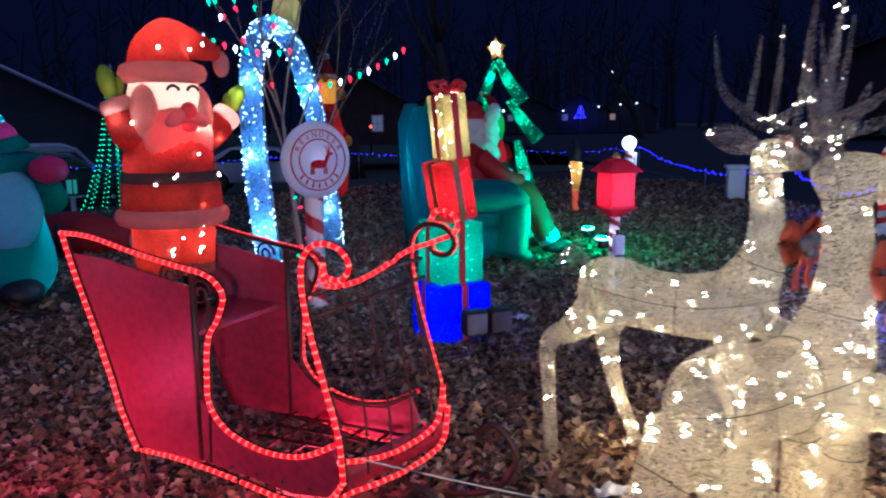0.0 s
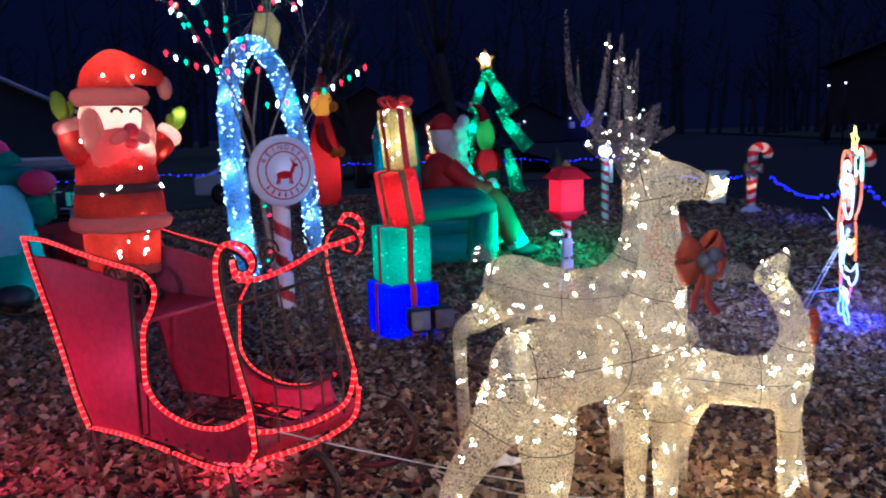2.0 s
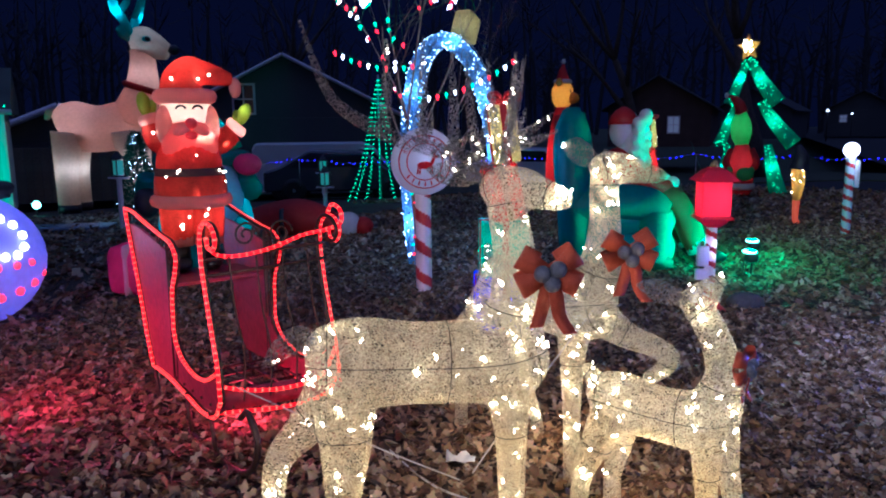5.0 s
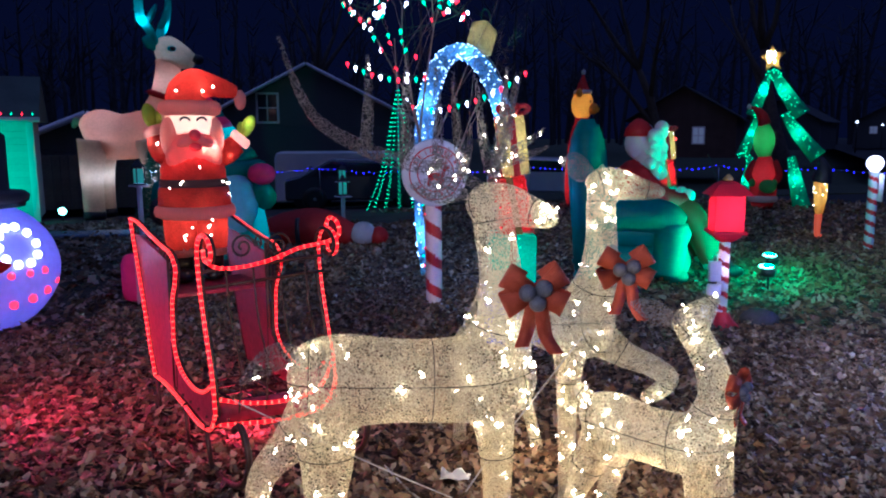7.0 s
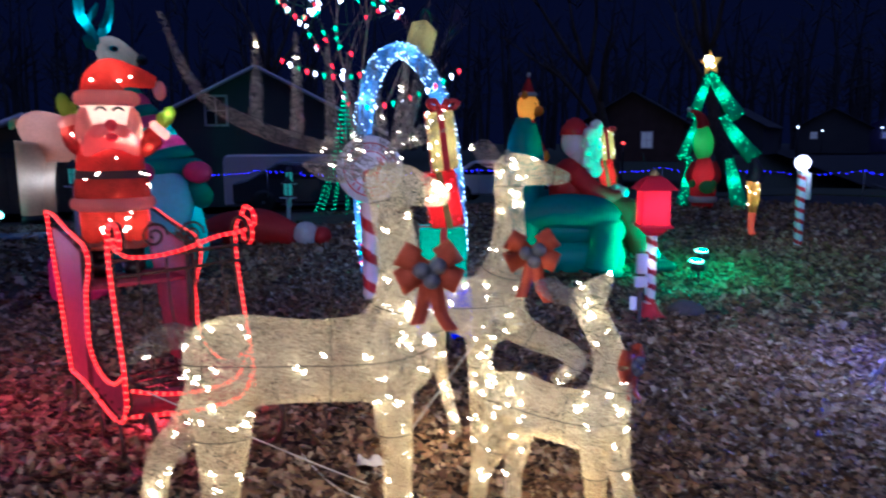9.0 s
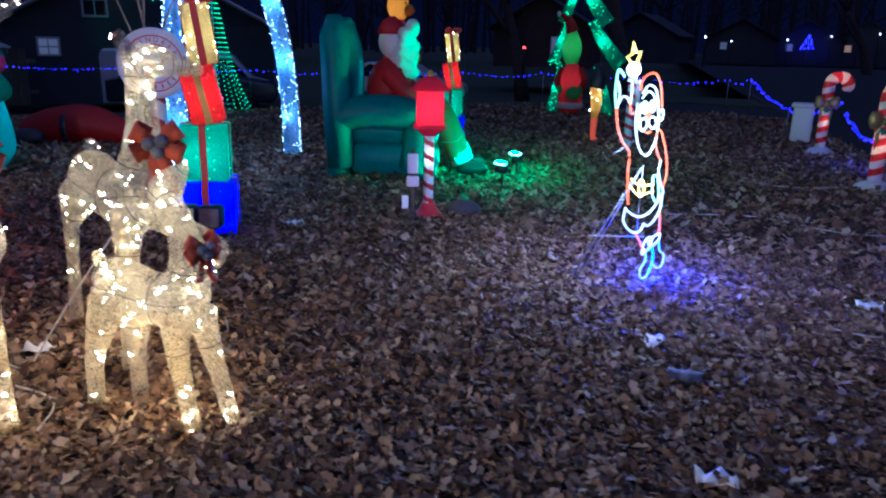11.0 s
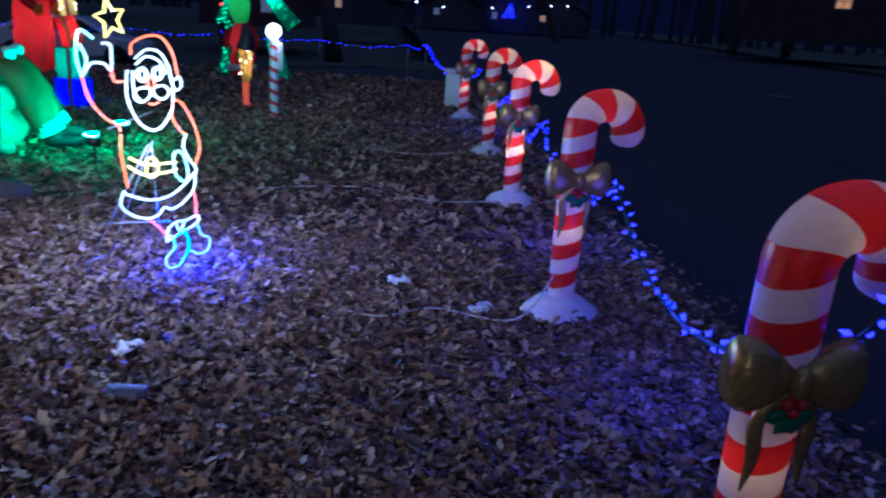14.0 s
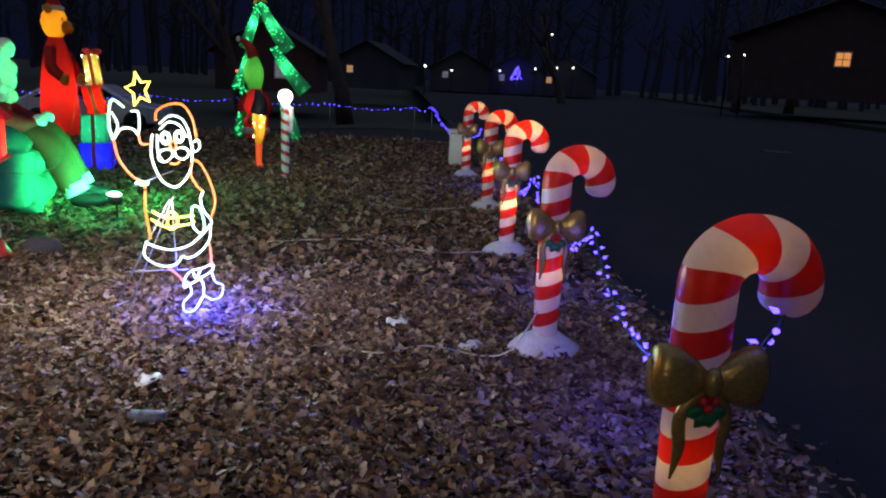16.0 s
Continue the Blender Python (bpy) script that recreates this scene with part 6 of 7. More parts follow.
lamp("small_figure_lamp", "POINT", (1.82, 10.18, 0.5), (1, 0.7, 0.25), 0.22, 0.03)

# ---- green light cone tree ----
mt = thing("light_cone_tree", pose(-6.0, 11.3, -0.2), "cone tree made of strings of green bulbs", "light tree")
part("pole", Shape().tube([(0, 0, 0), (0, 0, 2.5)], 0.02, 6), M_STEEL, mt)
for k in range(14):
    a = 2 * math.pi * k / 14
    line = [(0.66 * (1 - t) * math.cos(a) * (1 - 0.25 * math.sin(t * 3.14)), 0.66 * (1 - t) * math.sin(a) * (1 - 0.25 * math.sin(t * 3.14)), 0.05 + 2.43 * t) for t in np.linspace(0, 1, 9)]
    s = Shape()
    s.tube(line, 0.003, 4, 1)
    for p, d in along(line, 0.09):
        s.bulb(p, 0.012, (0, 0, 1), 0, 1.3)
    part("light_strand", s, [M_GREENBULB, M_GCORD], mt)
lamp("cone_tree_lamp", "POINT", (-5.9, 11.2, 0.8), (0.05, 1, 0.4), 4, 0.2)

# ---- snowman ball with bulb face ----
I_SNOW = blow("inflated_lilac", (0.5, 0.5, 0.95))
sn = Shape()
sn.ball((0, 0, 0.42), (0.52, 0.52, 0.46), 0, 28, 18)
sn.tube(smooth([(0.0, 0, 0.83), (0.0, 0, 0.88)]), 0.34, 20, 1)
sn.lathe([(0.0, 0.86), (0.36, 0.86), (0.37, 0.9), (0.34, 0.93), (0.25, 0.94), (0.25, 1.3), (0.2, 1.34)], 20, 1)
SNR = Euler((0, 0, radians(78))).to_matrix()
for k in range(9):
    a = radians(-62 + k * 15.5)
    sn.ball(SNR @ Vector((0.49 * math.sin(a), -0.49 * math.cos(a), 0.22 + 0.1 * (k - 4) ** 2 / 16)), 0.027, 3, 8, 6)
for k in range(7):
    a = radians(-40 + k * 13.5)
    sn.ball(SNR @ Vector((0.52 * math.sin(a), -0.52 * math.cos(a), 0.42)), 0.022, 3, 8, 6)
for cx in (-24, 24):
    for k in range(10):
        t = k * math.pi / 5
        a = radians(cx + 15 * math.cos(t))
        z = 0.6 + 0.12 * math.sin(t)
        r = 0.53 * math.sqrt(max(0.05, 1 - ((z - 0.42) / 0.46) ** 2))
        sn.ball(SNR @ Vector((r * math.sin(a), -r * math.cos(a), z)), 0.026, 4, 8, 6)
sn.tube([SNR @ Vector((0, -0.5, 0.48)), SNR @ Vector((0.06, -0.6, 0.5)), SNR @ Vector((0.1, -0.68, 0.52))], [0.05, 0.035, 0.006], 10, 2)
statue("snowman_inflatable", sn, [I_SNOW, I_BLACK, I_RED, M_REDBULB, M_WHITEBULB], pose(-1.87, 2.07, 0), "round lilac glowing snowman head with black top hat")
lamp("snowman_lamp", "POINT", (-1.87, 2.07, 0.55), (0.38, 0.42, 1), 4.5, 0.1)

# ---- gnome with a striped hat ----
gn = Shape()
gn.tube(smooth([(0, 0, 0.0), (0, 0, 0.2), (0, 0, 0.6), (0, 0, 0.95)]), swell([0.36, 0.46, 0.4, 0.3]), 18, 0)
gn.ball((0.05, -0.28, 0.68), (0.36, 0.2, 0.36), 2, 18, 12)
for i in range(8):
    z0, z1 = 1.0 + i * 0.105, 1.0 + (i + 1) * 0.105
    r0, r1 = 0.36 * (1 - i / 8.2) + 0.02, 0.36 * (1 - (i + 1) / 8.2) + 0.02
    x0, x1 = -0.05 * i * 0.6, -0.05 * (i + 1) * 0.6
    gn.tube([(x0, 0, z0), ((x0 + x1) / 2, 0, (z0 + z1) / 2), (x1, 0, z1)], [r0, (r0 + r1) / 2 + 0.012, r1], 16, (0, 3)[i % 2])
gn.tube([(0.38 * math.cos(a), 0.38 * math.sin(a), 0.99) for a in np.linspace(0, 5.9, 16)], 0.08, 8, 0, closed=True)
gn.ball((0.03, -0.45, 0.95), 0.09, 3)
for x in (-1, 1):
    gn.tube(smooth([(x * 0.3, -0.05, 0.85), (x * 0.46, -0.2, 0.72), (x * 0.44, -0.3, 0.85)]), swell([0.12, 0.11, 0.08]), 10, 0)
gn.ball((0.46, -0.32, 0.95), (0.13, 0.1, 0.1), 4)
gn.ball((-0.45, -0.3, 0.62), (0.12, 0.12, 0.14), 1)
gn.ball((0.2, -0.35, 0.1), (0.16, 0.22, 0.1), 1)
gn.ball((-0.2, -0.35, 0.1), (0.16, 0.22, 0.1), 1)
statue("gnome_inflatable", gn, [I_TEAL, I_BLACK, I_BLUE, I_PINK, I_PINK], pose(-2.35, 4.4, 0, 0, 0, 40), "green inflatable gnome with pink striped hat and blue beard")
lamp("gnome_lamp", "POINT", (-2.35, 4.4, 0.6), (0.75, 0.95, 1), 13, 0.1)
lamp("gnome_hat_lamp", "POINT", (-2.38, 4.4, 1.25), (0.75, 0.95, 1), 7, 0.06)
pg = Shape().box((0, 0, 0.2), (0.36, 0.36, 0.4), 0, 0.09).box((0, 0, 0.2), (0.06, 0.372, 0.412), 1, 0.09)
statue("pink_gift_inflatable", pg, [I_PINK, I_WHITE], pose(-1.72, 3.25, 0, 0, 0, 30), "puffy pink inflatable gift box on the leaves")
lamp("pink_gift_lamp", "POINT", (-1.72, 3.25, 0.2), (1, 0.5, 0.6), 1.2, 0.06)
ly = Shape()
ly.tube(smooth([(-0.6, 0, 0.12), (-0.3, 0, 0.2), (0.1, 0.05, 0.22), (0.5, 0.0, 0.14)]), swell([0.14, 0.2, 0.22, 0.12]), 14, 0)
ly.ball((0.62, 0, 0.15), (0.16, 0.16, 0.14), 1)
ly.ball((0.8, 0.02, 0.12), (0.12, 0.14, 0.11), 0)
ly.tube([(-0.15, 0.0, 0.2), (-0.1, 0.0, 0.2)], 0.215, 14, 2)
ly.ball((-0.5, -0.2, 0.1), (0.2, 0.12, 0.1), 2)
statue("fallen_inflatable", ly, [I_RED, I_WHITE, I_BLACK], pose(-2.9, 6.05, 0, 0, 0, 35), "slumped red and white inflatable lying on the ground")

# ---- things down the slope on the left: set back from the yard ----
EYE0, BACK_K = Vector((3.4, 0.05, 1.26)), 1.55


def set_back(x, y, z, rz):
    p = EYE0 + (Vector((x, y, z)) - EYE0) * BACK_K
    return pose(p.x, p.y, p.z, 0, 0, rz) @ Matrix.Scale(BACK_K, 4)


# ---- tall reindeer inflatable ----
rd = Shape()
rd.tube(smooth([(-0.75, 0, 1.3), (-0.6, 0, 1.35), (-0.2, 0, 1.3), (0.25, 0, 1.38), (0.45, 0, 1.5)]), swell([0.2, 0.38, 0.36, 0.36, 0.25]), 18, 0)
rd.tube(smooth([(0.3, 0, 1.4), (0.5, 0, 1.85), (0.55, 0, 2.25), (0.55, 0, 2.5)]), swell([0.34, 0.27, 0.2, 0.18]), 16, 0)
rd.tube(smooth([(0.4, 0, 2.6), (0.55, 0, 2.62), (0.75, 0, 2.55), (0.95, 0, 2.46)]), swell([0.14, 0.24, 0.2, 0.12]), 16, 0)
rd.ball((1.03, 0, 2.5), (0.09, 0.1, 0.08), 2)
rd.tube([(0.52 + 0.25 * math.cos(a), 0.25 * math.sin(a), 1.92 - 0.08 * math.cos(a)) for a in np.linspace(0, 5.9, 18)], 0.05, 8, 3, closed=True)
for y in (-1, 1):
    rd.tube(smooth([(0.45, y * 0.14, 2.72), (0.38, y * 0.28, 2.93), (0.36, y * 0.55, 3.08), (0.4, y * 0.68, 3.4), (0.42, y * 0.62, 3.65)]), swell([0.05, 0.07, 0.07, 0.06, 0.03]), 10, 1)
    rd.tube(smooth([(0.37, y * 0.32, 3.02), (0.45, y * 0.28, 3.15), (0.5, y * 0.22, 3.3)]), swell([0.05, 0.05, 0.02]), 8, 1)
    rd.tube(smooth([(0.42, y * 0.15, 2.66), (0.36, y * 0.3, 2.74), (0.33, y * 0.42, 2.76)]), swell([0.06, 0.1, 0.02]), 10, 1, flat=0.5)
    rd.ball((0.68, y * 0.2, 2.64), (0.08, 0.04, 0.05), 1)
    rd.ball((0.71, y * 0.222, 2.645), (0.045, 0.03, 0.035), 2)
    for x, lean in ((-0.6, -0.05), (0.28, 0.05)):
        rd.tube(smooth([(x, y * 0.2, 1.25), (x + lean, y * 0.23, 0.7), (x + lean, y * 0.23, 0.12)]), swell([0.24, 0.17, 0.16]), 12, 0)
        rd.tube([(x + lean, y * 0.23, 0.14), (x + lean, y * 0.23, 0.0)], 0.17, 12, 2)
rd.tube(smooth([(-0.75, 0, 1.5), (-0.9, 0, 1.55), (-0.98, 0, 1.45)]), swell([0.06, 0.08, 0.03]), 8, 0)
statue("reindeer_inflatable", rd, [I_BEIGE, blow("antler_teal", (0.05, 0.5, 0.5)), I_BLACK, I_RED], set_back(-7.5, 6.55, 0.0, 40), "tall glowing beige inflatable reindeer with teal antlers")
RM = set_back(-7.5, 6.55, 0.0, 40)
for p, w, c in (((-0.5, 0, 1.3), 6, (1, 0.75, 0.65)), ((0.3, 0, 1.45), 6, (1, 0.75, 0.65)), ((0.54, 0, 2.1), 3, (1, 0.8, 0.7)), ((0.6, 0, 2.6), 1.3, (0.7, 1, 1)), ((0.3, 0.22, 0.7), 2.5, (0.8, 1, 0.9)), ((0.3, -0.22, 0.7), 2.5, (0.8, 1, 0.9)), ((-0.62, -0.22, 0.7), 2.5, (0.8, 1, 0.9)), ((-0.62, 0.22, 0.7), 2.5, (0.8, 1, 0.9)), ((0.37, -0.5, 3.06), 4, (0.5, 1, 1)), ((0.37, 0.5, 3.06), 4, (0.5, 1, 1))):
    lamp("reindeer_lamp", "POINT", tuple(RM @ Vector(p)), c, w * 2.2, 0.15)

# ---- small lit evergreen ----
M_NEEDLE = leaf_mat("evergreen_needles", [(0, (0.015, 0.06, 0.03)), (0.5, (0.03, 0.1, 0.05)), (1, (0.05, 0.14, 0.08))])
me_ = thing("small_evergreen", pose(-6.3, 6.2, 0.0), "small artificial evergreen with white bulbs", "tree")
part("trunk", Shape().tube([(0, 0, 0), (0, 0, 1.2)], [0.03, 0.008], 8), M_BARK, me_)
s, b = Shape(), Shape()
for _ in range(1500):
    z = g.uniform(0.12, 1.24)
    r = 0.36 * (1 - (z - 0.1) / 1.2) ** 0.9 * math.sqrt(g.random())
    a = g.uniform(0, 6.28)
    p = Vector((r * math.cos(a), r * math.sin(a), z))
    d = Vector((math.cos(a), math.sin(a), g.uniform(-0.3, 0.5))).normalized()
    n = d.orthogonal() * 0.012
    s.add([p - n, p + n, p + d * 0.085], [(0, 1, 2)])
for _ in range(90):
    z = g.uniform(0.15, 1.22)
    r = 0.37 * (1 - (z - 0.1) / 1.2) ** 0.9
    a = g.uniform(0, 6.28)
    b.bulb((r * math.cos(a), r * math.sin(a), z), 0.0055, (0, 0, 1), 0, 1.2)
part("crown", s, M_NEEDLE, me_, "dark green needles", soft=False)
tagged(part("light_string", b, M_ICEBULB, me_), kind="stuff")
lamp("evergreen_lamp", "POINT", (-6.0, 5.8, 0.8), (0.35, 0.9, 1.0), 5, 0.15)


# ---- lanterns on posts, garden bits ----
def post_lantern(x, y, h, label):
    t = thing("post_lantern", pose(x, y, 0), label, "lantern", group="post lanterns")
    part("post", Shape().box((0, 0, h / 2), (0.05, 0.05, h), 0, 0.005), M_POST, t)
    part("shelf", Shape().box((0, 0, h + 0.01), (0.24, 0.16, 0.02), 0, 0.004), M_POST, t)
    f = Shape()
    for u in (-1, 1):
        for v in (-1, 1):
            f.box((u * 0.055, v * 0.055, h + 0.14), (0.012, 0.012, 0.22), 0, 0.002)
    f.box((0, 0, h + 0.03), (0.13, 0.13, 0.02), 0, 0.003)
    f.lathe([(0.1, h + 0.25), (0.09, h + 0.27), (0.04, h + 0.32), (0.02, h + 0.35)], 4)
    ln = part("lantern_frame", f, M_BLACK, t, "black lantern frame", soft=False)
    part("pane", Shape().box((0, 0, h + 0.14), (0.09, 0.09, 0.18), 0, 0.004), bpy.data.materials.get("lantern_glass") or glow("lantern_glass", (0.2, 0.9, 0.6), 0.14), ln, "faintly glowing pane")


post_lantern(-5.3, 5.3, 0.66, "black lantern on a pale post shelf")
post_lantern(-6.5, 10.2, 0.42, "small lantern on a garden post")
post_lantern(-4.7, 8.4, 0.34, "small lantern on a garden post")
pd = tagged(part("glitter_mat", Shape().box((0, 0, 0.03), (1.1, 0.5, 0.06), 0, 0.02), mat("tinsel", (0.25, 0.3, 0.4), 0.3, 0.7, var=0.7, scale=40, bump=0.8)), "low tinsel-covered border strip on the ground", "garden border")
pd.matrix_world = pose(-5.9, 4.9, 0, 0, 0, 45)

# ---- small shed lit green ----
M_SIDING = mat("pale_siding", (0.6, 0.68, 0.62), 0.7, var=0.15, scale=5, bump=0.2, rnd=0.06)
M_SHROOF = mat("shed_shingle", (0.1, 0.12, 0.1), 0.9, var=0.4, scale=10, bump=0.6)
SH = set_back(-9.1, 4.0, -0.02, 62)
shed = thing("shed", SH, "pale clapboard shed lit green with bulbs on the eave", "shed")
part("wall", Shape().box((0, 0.9, 0.82), (3.0, 1.8, 1.64), 0, 0.01), M_SIDING, shed, soft=False)
cl = Shape().box((0, 0, 0), (3.0, 0.016, 0.105), 0, 0.004, Matrix.Rotation(radians(6), 4, "X")).mesh("clapboard", [M_SIDING], False)
for k in range(16):
    o = new("clapboard", cl)
    o.parent = shed
    o.matrix_local = pose(0, -0.012, 0.06 + k * 0.1)
for x in (-1.5, 1.5):
    part("corner_board", Shape().box((x, -0.01, 0.82), (0.1, 0.06, 1.64), 0, 0.006), M_WHITE, shed)
rfs = Shape()
rfs.add([Vector(q) for q in ((-1.65, -0.2, 1.62), (1.65, -0.2, 1.62), (1.65, 0.9, 2.3), (-1.65, 0.9, 2.3), (1.65, 2.0, 1.62), (-1.65, 2.0, 1.62), (-1.65, -0.2, 1.56), (1.65, -0.2, 1.56), (1.65, 2.0, 1.56), (-1.65, 2.0, 1.56))],
        [(0, 1, 2, 3), (3, 2, 4, 5), (6, 7, 1, 0), (5, 4, 8, 9), (1, 7, 8, 4, 2), (0, 3, 5, 9, 6), (6, 9, 8, 7)])
part("roof", rfs, M_SHROOF, shed, "dark shingle roof", soft=False)
part("gutter", Shape().tube([(-1.66, -0.24, 1.58), (1.66, -0.24, 1.58)], 0.04, 8), M_WHITE, shed)
s = Shape()
for k in range(24):
    s.bulb((-1.6 + k * 0.138, -0.27, 1.66), 0.016, (0, 0, 1), k % 2, 1.8)
tagged(part("light_string", s, [M_REDBULB, M_GREENBULB], shed), kind="stuff")
gs = thing("green_spotlight", set_back(-7.95, 5.5, 0.0, 0), "small green garden spotlight by the shed", "spotlight", group="green spotlights")
part("stake", Shape().tube([(0, 0, 0), (0, 0, 0.12)], [0.006, 0.012], 6), M_BLACK, gs)
part("lens", Shape().ball((0, 0, 0.17), 0.06, 0, 12, 8), bpy.data.materials["green_lens"], gs)
lamp("shed_green_spot", "SPOT", tuple(SH @ Vector((0.2, -1.6, 0.3))), (0.03, 1, 0.45), 300, 0.05, tuple(SH @ Vector((0.2, 0, 0.95))), 110, 0.6)
# fence and garage behind
M_FENCE = mat("weathered_fence", (0.16, 0.13, 0.1), 0.9, var=0.4, scale=8, bump=0.5, rnd=0.2)
fence = thing("board_fence", set_back(-11.4, 7.6, -0.15, 58), "weathered board fence behind the shed", "fence")
fb = Shape().box((0, 0, 0.55), (0.145, 0.025, 1.1), 0, 0.006).mesh("fence_board", [M_FENCE], False)
for k in range(34):
    o = new("fence_board", fb)
    o.parent = fence
    o.matrix_local = pose(-2.6 + k * 0.152, 0.004 * (k % 3), 0)
for z in (0.25, 0.85):
    part("rail", Shape().box((0, 0.035, z), (5.3, 0.04, 0.08), 0, 0.006), M_FENCE, fence)


def gable_house(name, m, w, d, h, rise, wall_m, roof_m, label, windows=(), lit=(), group=""):
    t = thing(name, m, label, "house", group)
    s = Shape()
    s.box((0, d / 2, h / 2), (w, d, h), 0, 0.02)
    s.add([Vector(q) for q in ((-w / 2, 0, h), (w / 2, 0, h), (0, 0, h + rise), (-w / 2, d, h), (w / 2, d, h), (0, d, h + rise))], [(0, 1, 2), (3, 5, 4)])
    part("wall", s, wall_m, t, soft=False)
    e = 0.35
    r = Shape()
    for sx in (-1, 1):
        a = [Vector((0, -e, h + rise + 0.06)), Vector((sx * (w / 2 + e), -e, h - e * rise / (w / 2) + 0.06)), Vector((sx * (w / 2 + e), d + e, h - e * rise / (w / 2) + 0.06)), Vector((0, d + e, h + rise + 0.06))]
        b = [q - Vector((0, 0, 0.12)) for q in a]
        r.add(a + b, [(0, 1, 2, 3), (7, 6, 5, 4), (0, 4, 5, 1), (1, 5, 6, 2), (2, 6, 7, 3)])
    part("roof", r, roof_m, t, soft=False)
    rb = Shape()
    for sx in (-1, 1):
        rb.tube([(0, -e - 0.03, h + rise), (sx * (w / 2 + e), -e - 0.03, h - e * rise / (w / 2))], 0.07, 4)
    part("rake_board", rb, M_POST if m.translation.y < 30 else roof_m, t)
    for x, z, ww, hh, on in windows:
        if on is None and m.translation.y > 30:
            continue
        wn_ = part("window", Shape().box((x, -0.02, z), (ww + 0.16, 0.06, hh + 0.16), 0, 0.01), M_POST, t, soft=False)
        part("pane", Shape().box((x, -0.056, z), (ww, 0.02, hh), 0, 0.004), on or M_PANE, wn_, "" if not on else "lit window pane", soft=False)
        part("mullion", Shape().box((x, -0.07, z), (0.04, 0.02, hh), 0, 0.003).box((x, -0.07, z), (ww, 0.021, 0.04), 0, 0.003), M_POST, wn_, soft=False)
    return t


M_PANE = mat("dark_pane", (0.02, 0.02, 0.03), 0.08, var=0.1, bump=0)
M_WALL = mat("dark_siding", (0.1, 0.1, 0.105), 0.8, var=0.2, scale=3, bump=0.2)
M_BRICK = mat("dim_brick", (0.14, 0.08, 0.065), 0.85, var=0.4, scale=6, bump=0.3)
M_ROOF = mat("dark_shingle", (0.05, 0.05, 0.055), 0.9, var=0.4, scale=5, bump=0.5)
L_WARM, L_COOL = glow("lit_window_warm", (1.0, 0.55, 0.22), 0.3), glow("lit_window_cool", (0.85, 0.9, 1.0), 0.07)
L_ORANGE = glow("lit_window_orange", (1.0, 0.4, 0.12), 0.45)
gable_house("garage", set_back(-12.2, 8.2, -0.2, 58), 3.6, 5, 1.25, 0.75, M_WALL, M_ROOF, "small dark garage with a white gable trim")
gable_house("neighbour_house", pose(-17.5, 19.5, -1.2, 0, 0, 42), 9, 8, 2.9, 2.3, M_WALL, M_ROOF, "dark two-storey neighbour house with white trim", ((-1.5, 3.6, 0.7, 1.0, None), (-3.1, 2.0, 0.6, 0.5, L_COOL), (2.0, 1.2, 1.0, 1.0, None)))


# ---- parked van and car ----
def vehicle(name, m, prof, width, colour, label, glass, wheels, text=None):
    v = thing(name, m, label, "vehicle")
    s = Shape().slab(prof, width)
    part("body", s, colour, v, soft=False).modifiers.new("round", "BEVEL").width = 0.05
    for pr in glass:
        for sy in (-1, 1):
            part("window", Shape().slab(pr, 0.02).moved(Matrix.Translation((0, sy * (width / 2 + 0.004), 0))), M_PANE, v, soft=False)
    for x in wheels:
        for sy in (-1, 1):
            w = part("wheel", Shape().lathe([(0.2, -0.1), (0.32, -0.1), (0.34, -0.05), (0.34, 0.05), (0.32, 0.1), (0.2, 0.1)], 20).moved(Matrix.Translation((x, sy * (width / 2 - 0.08), 0.34)) @ Matrix.Rotation(radians(90), 4, "X")), M_BLACK, v, "black tyre")
            part("hubcap", Shape().lathe([(0.19, -0.09), (0.17, 0.02), (0.05, 0.04)], 14).moved(Matrix.Translation((x, sy * (width / 2 - 0.02), 0.34)) @ Matrix.Rotation(radians(-90 * sy), 4, "X")), M_STEEL, w)
    return v


M_VAN = mat("white_van_paint", (0.7, 0.7, 0.72), 0.3, var=0.08, bump=0.02, coat=0.5)
M_CAR = mat("dark_car_paint", (0.03, 0.035, 0.05), 0.25, var=0.1, bump=0.02, coat=0.6)
van = vehicle("parked_van", pose(-13.6, 17.9, float(drop(-13.6, 17.9)) - 0.03, 0, 0, 42), [(-2.5, 0.3), (2.3, 0.3), (2.5, 0.55), (2.45, 0.95), (1.9, 1.1), (1.35, 1.75), (1.0, 1.9), (-2.4, 1.9), (-2.5, 1.7)], 1.8, M_VAN, "white work van parked behind the yard", [[(0.85, 1.15), (1.75, 1.15), (1.3, 1.65), (0.85, 1.68)]], (-1.6, 1.6))
for i, chn in enumerate("FIXED"):
    letter(chn, 0.34, Matrix.Translation((-1.35 + i * 0.27, -0.906, 1.3)) @ Matrix.Rotation(radians(90), 4, "X"), M_BLACK, van)
car_prof = [(-2.1, 0.3), (2.0, 0.3), (2.15, 0.5), (2.1, 0.75), (1.2, 0.9), (0.5, 1.35), (-0.9, 1.4), (-1.7, 0.95), (-2.1, 0.85)]
car_glass = [[(-1.4, 0.95), (0.95, 0.95), (0.45, 1.28), (-0.85, 1.33)]]
vehicle("parked_car", pose(-10.6, 15.2, float(drop(-10.6, 15.2)), 0, 0, 40), car_prof, 1.7, M_CAR, "dark car parked behind the yard", car_glass, (-1.3, 1.3))
vehicle("parked_car", pose(-8.0, 21.5, float(drop(-8, 21.5)), 0, 0, 20), car_prof, 1.7, M_VAN, "pale car parked beyond the driveway", car_glass, (-1.3, 1.3))

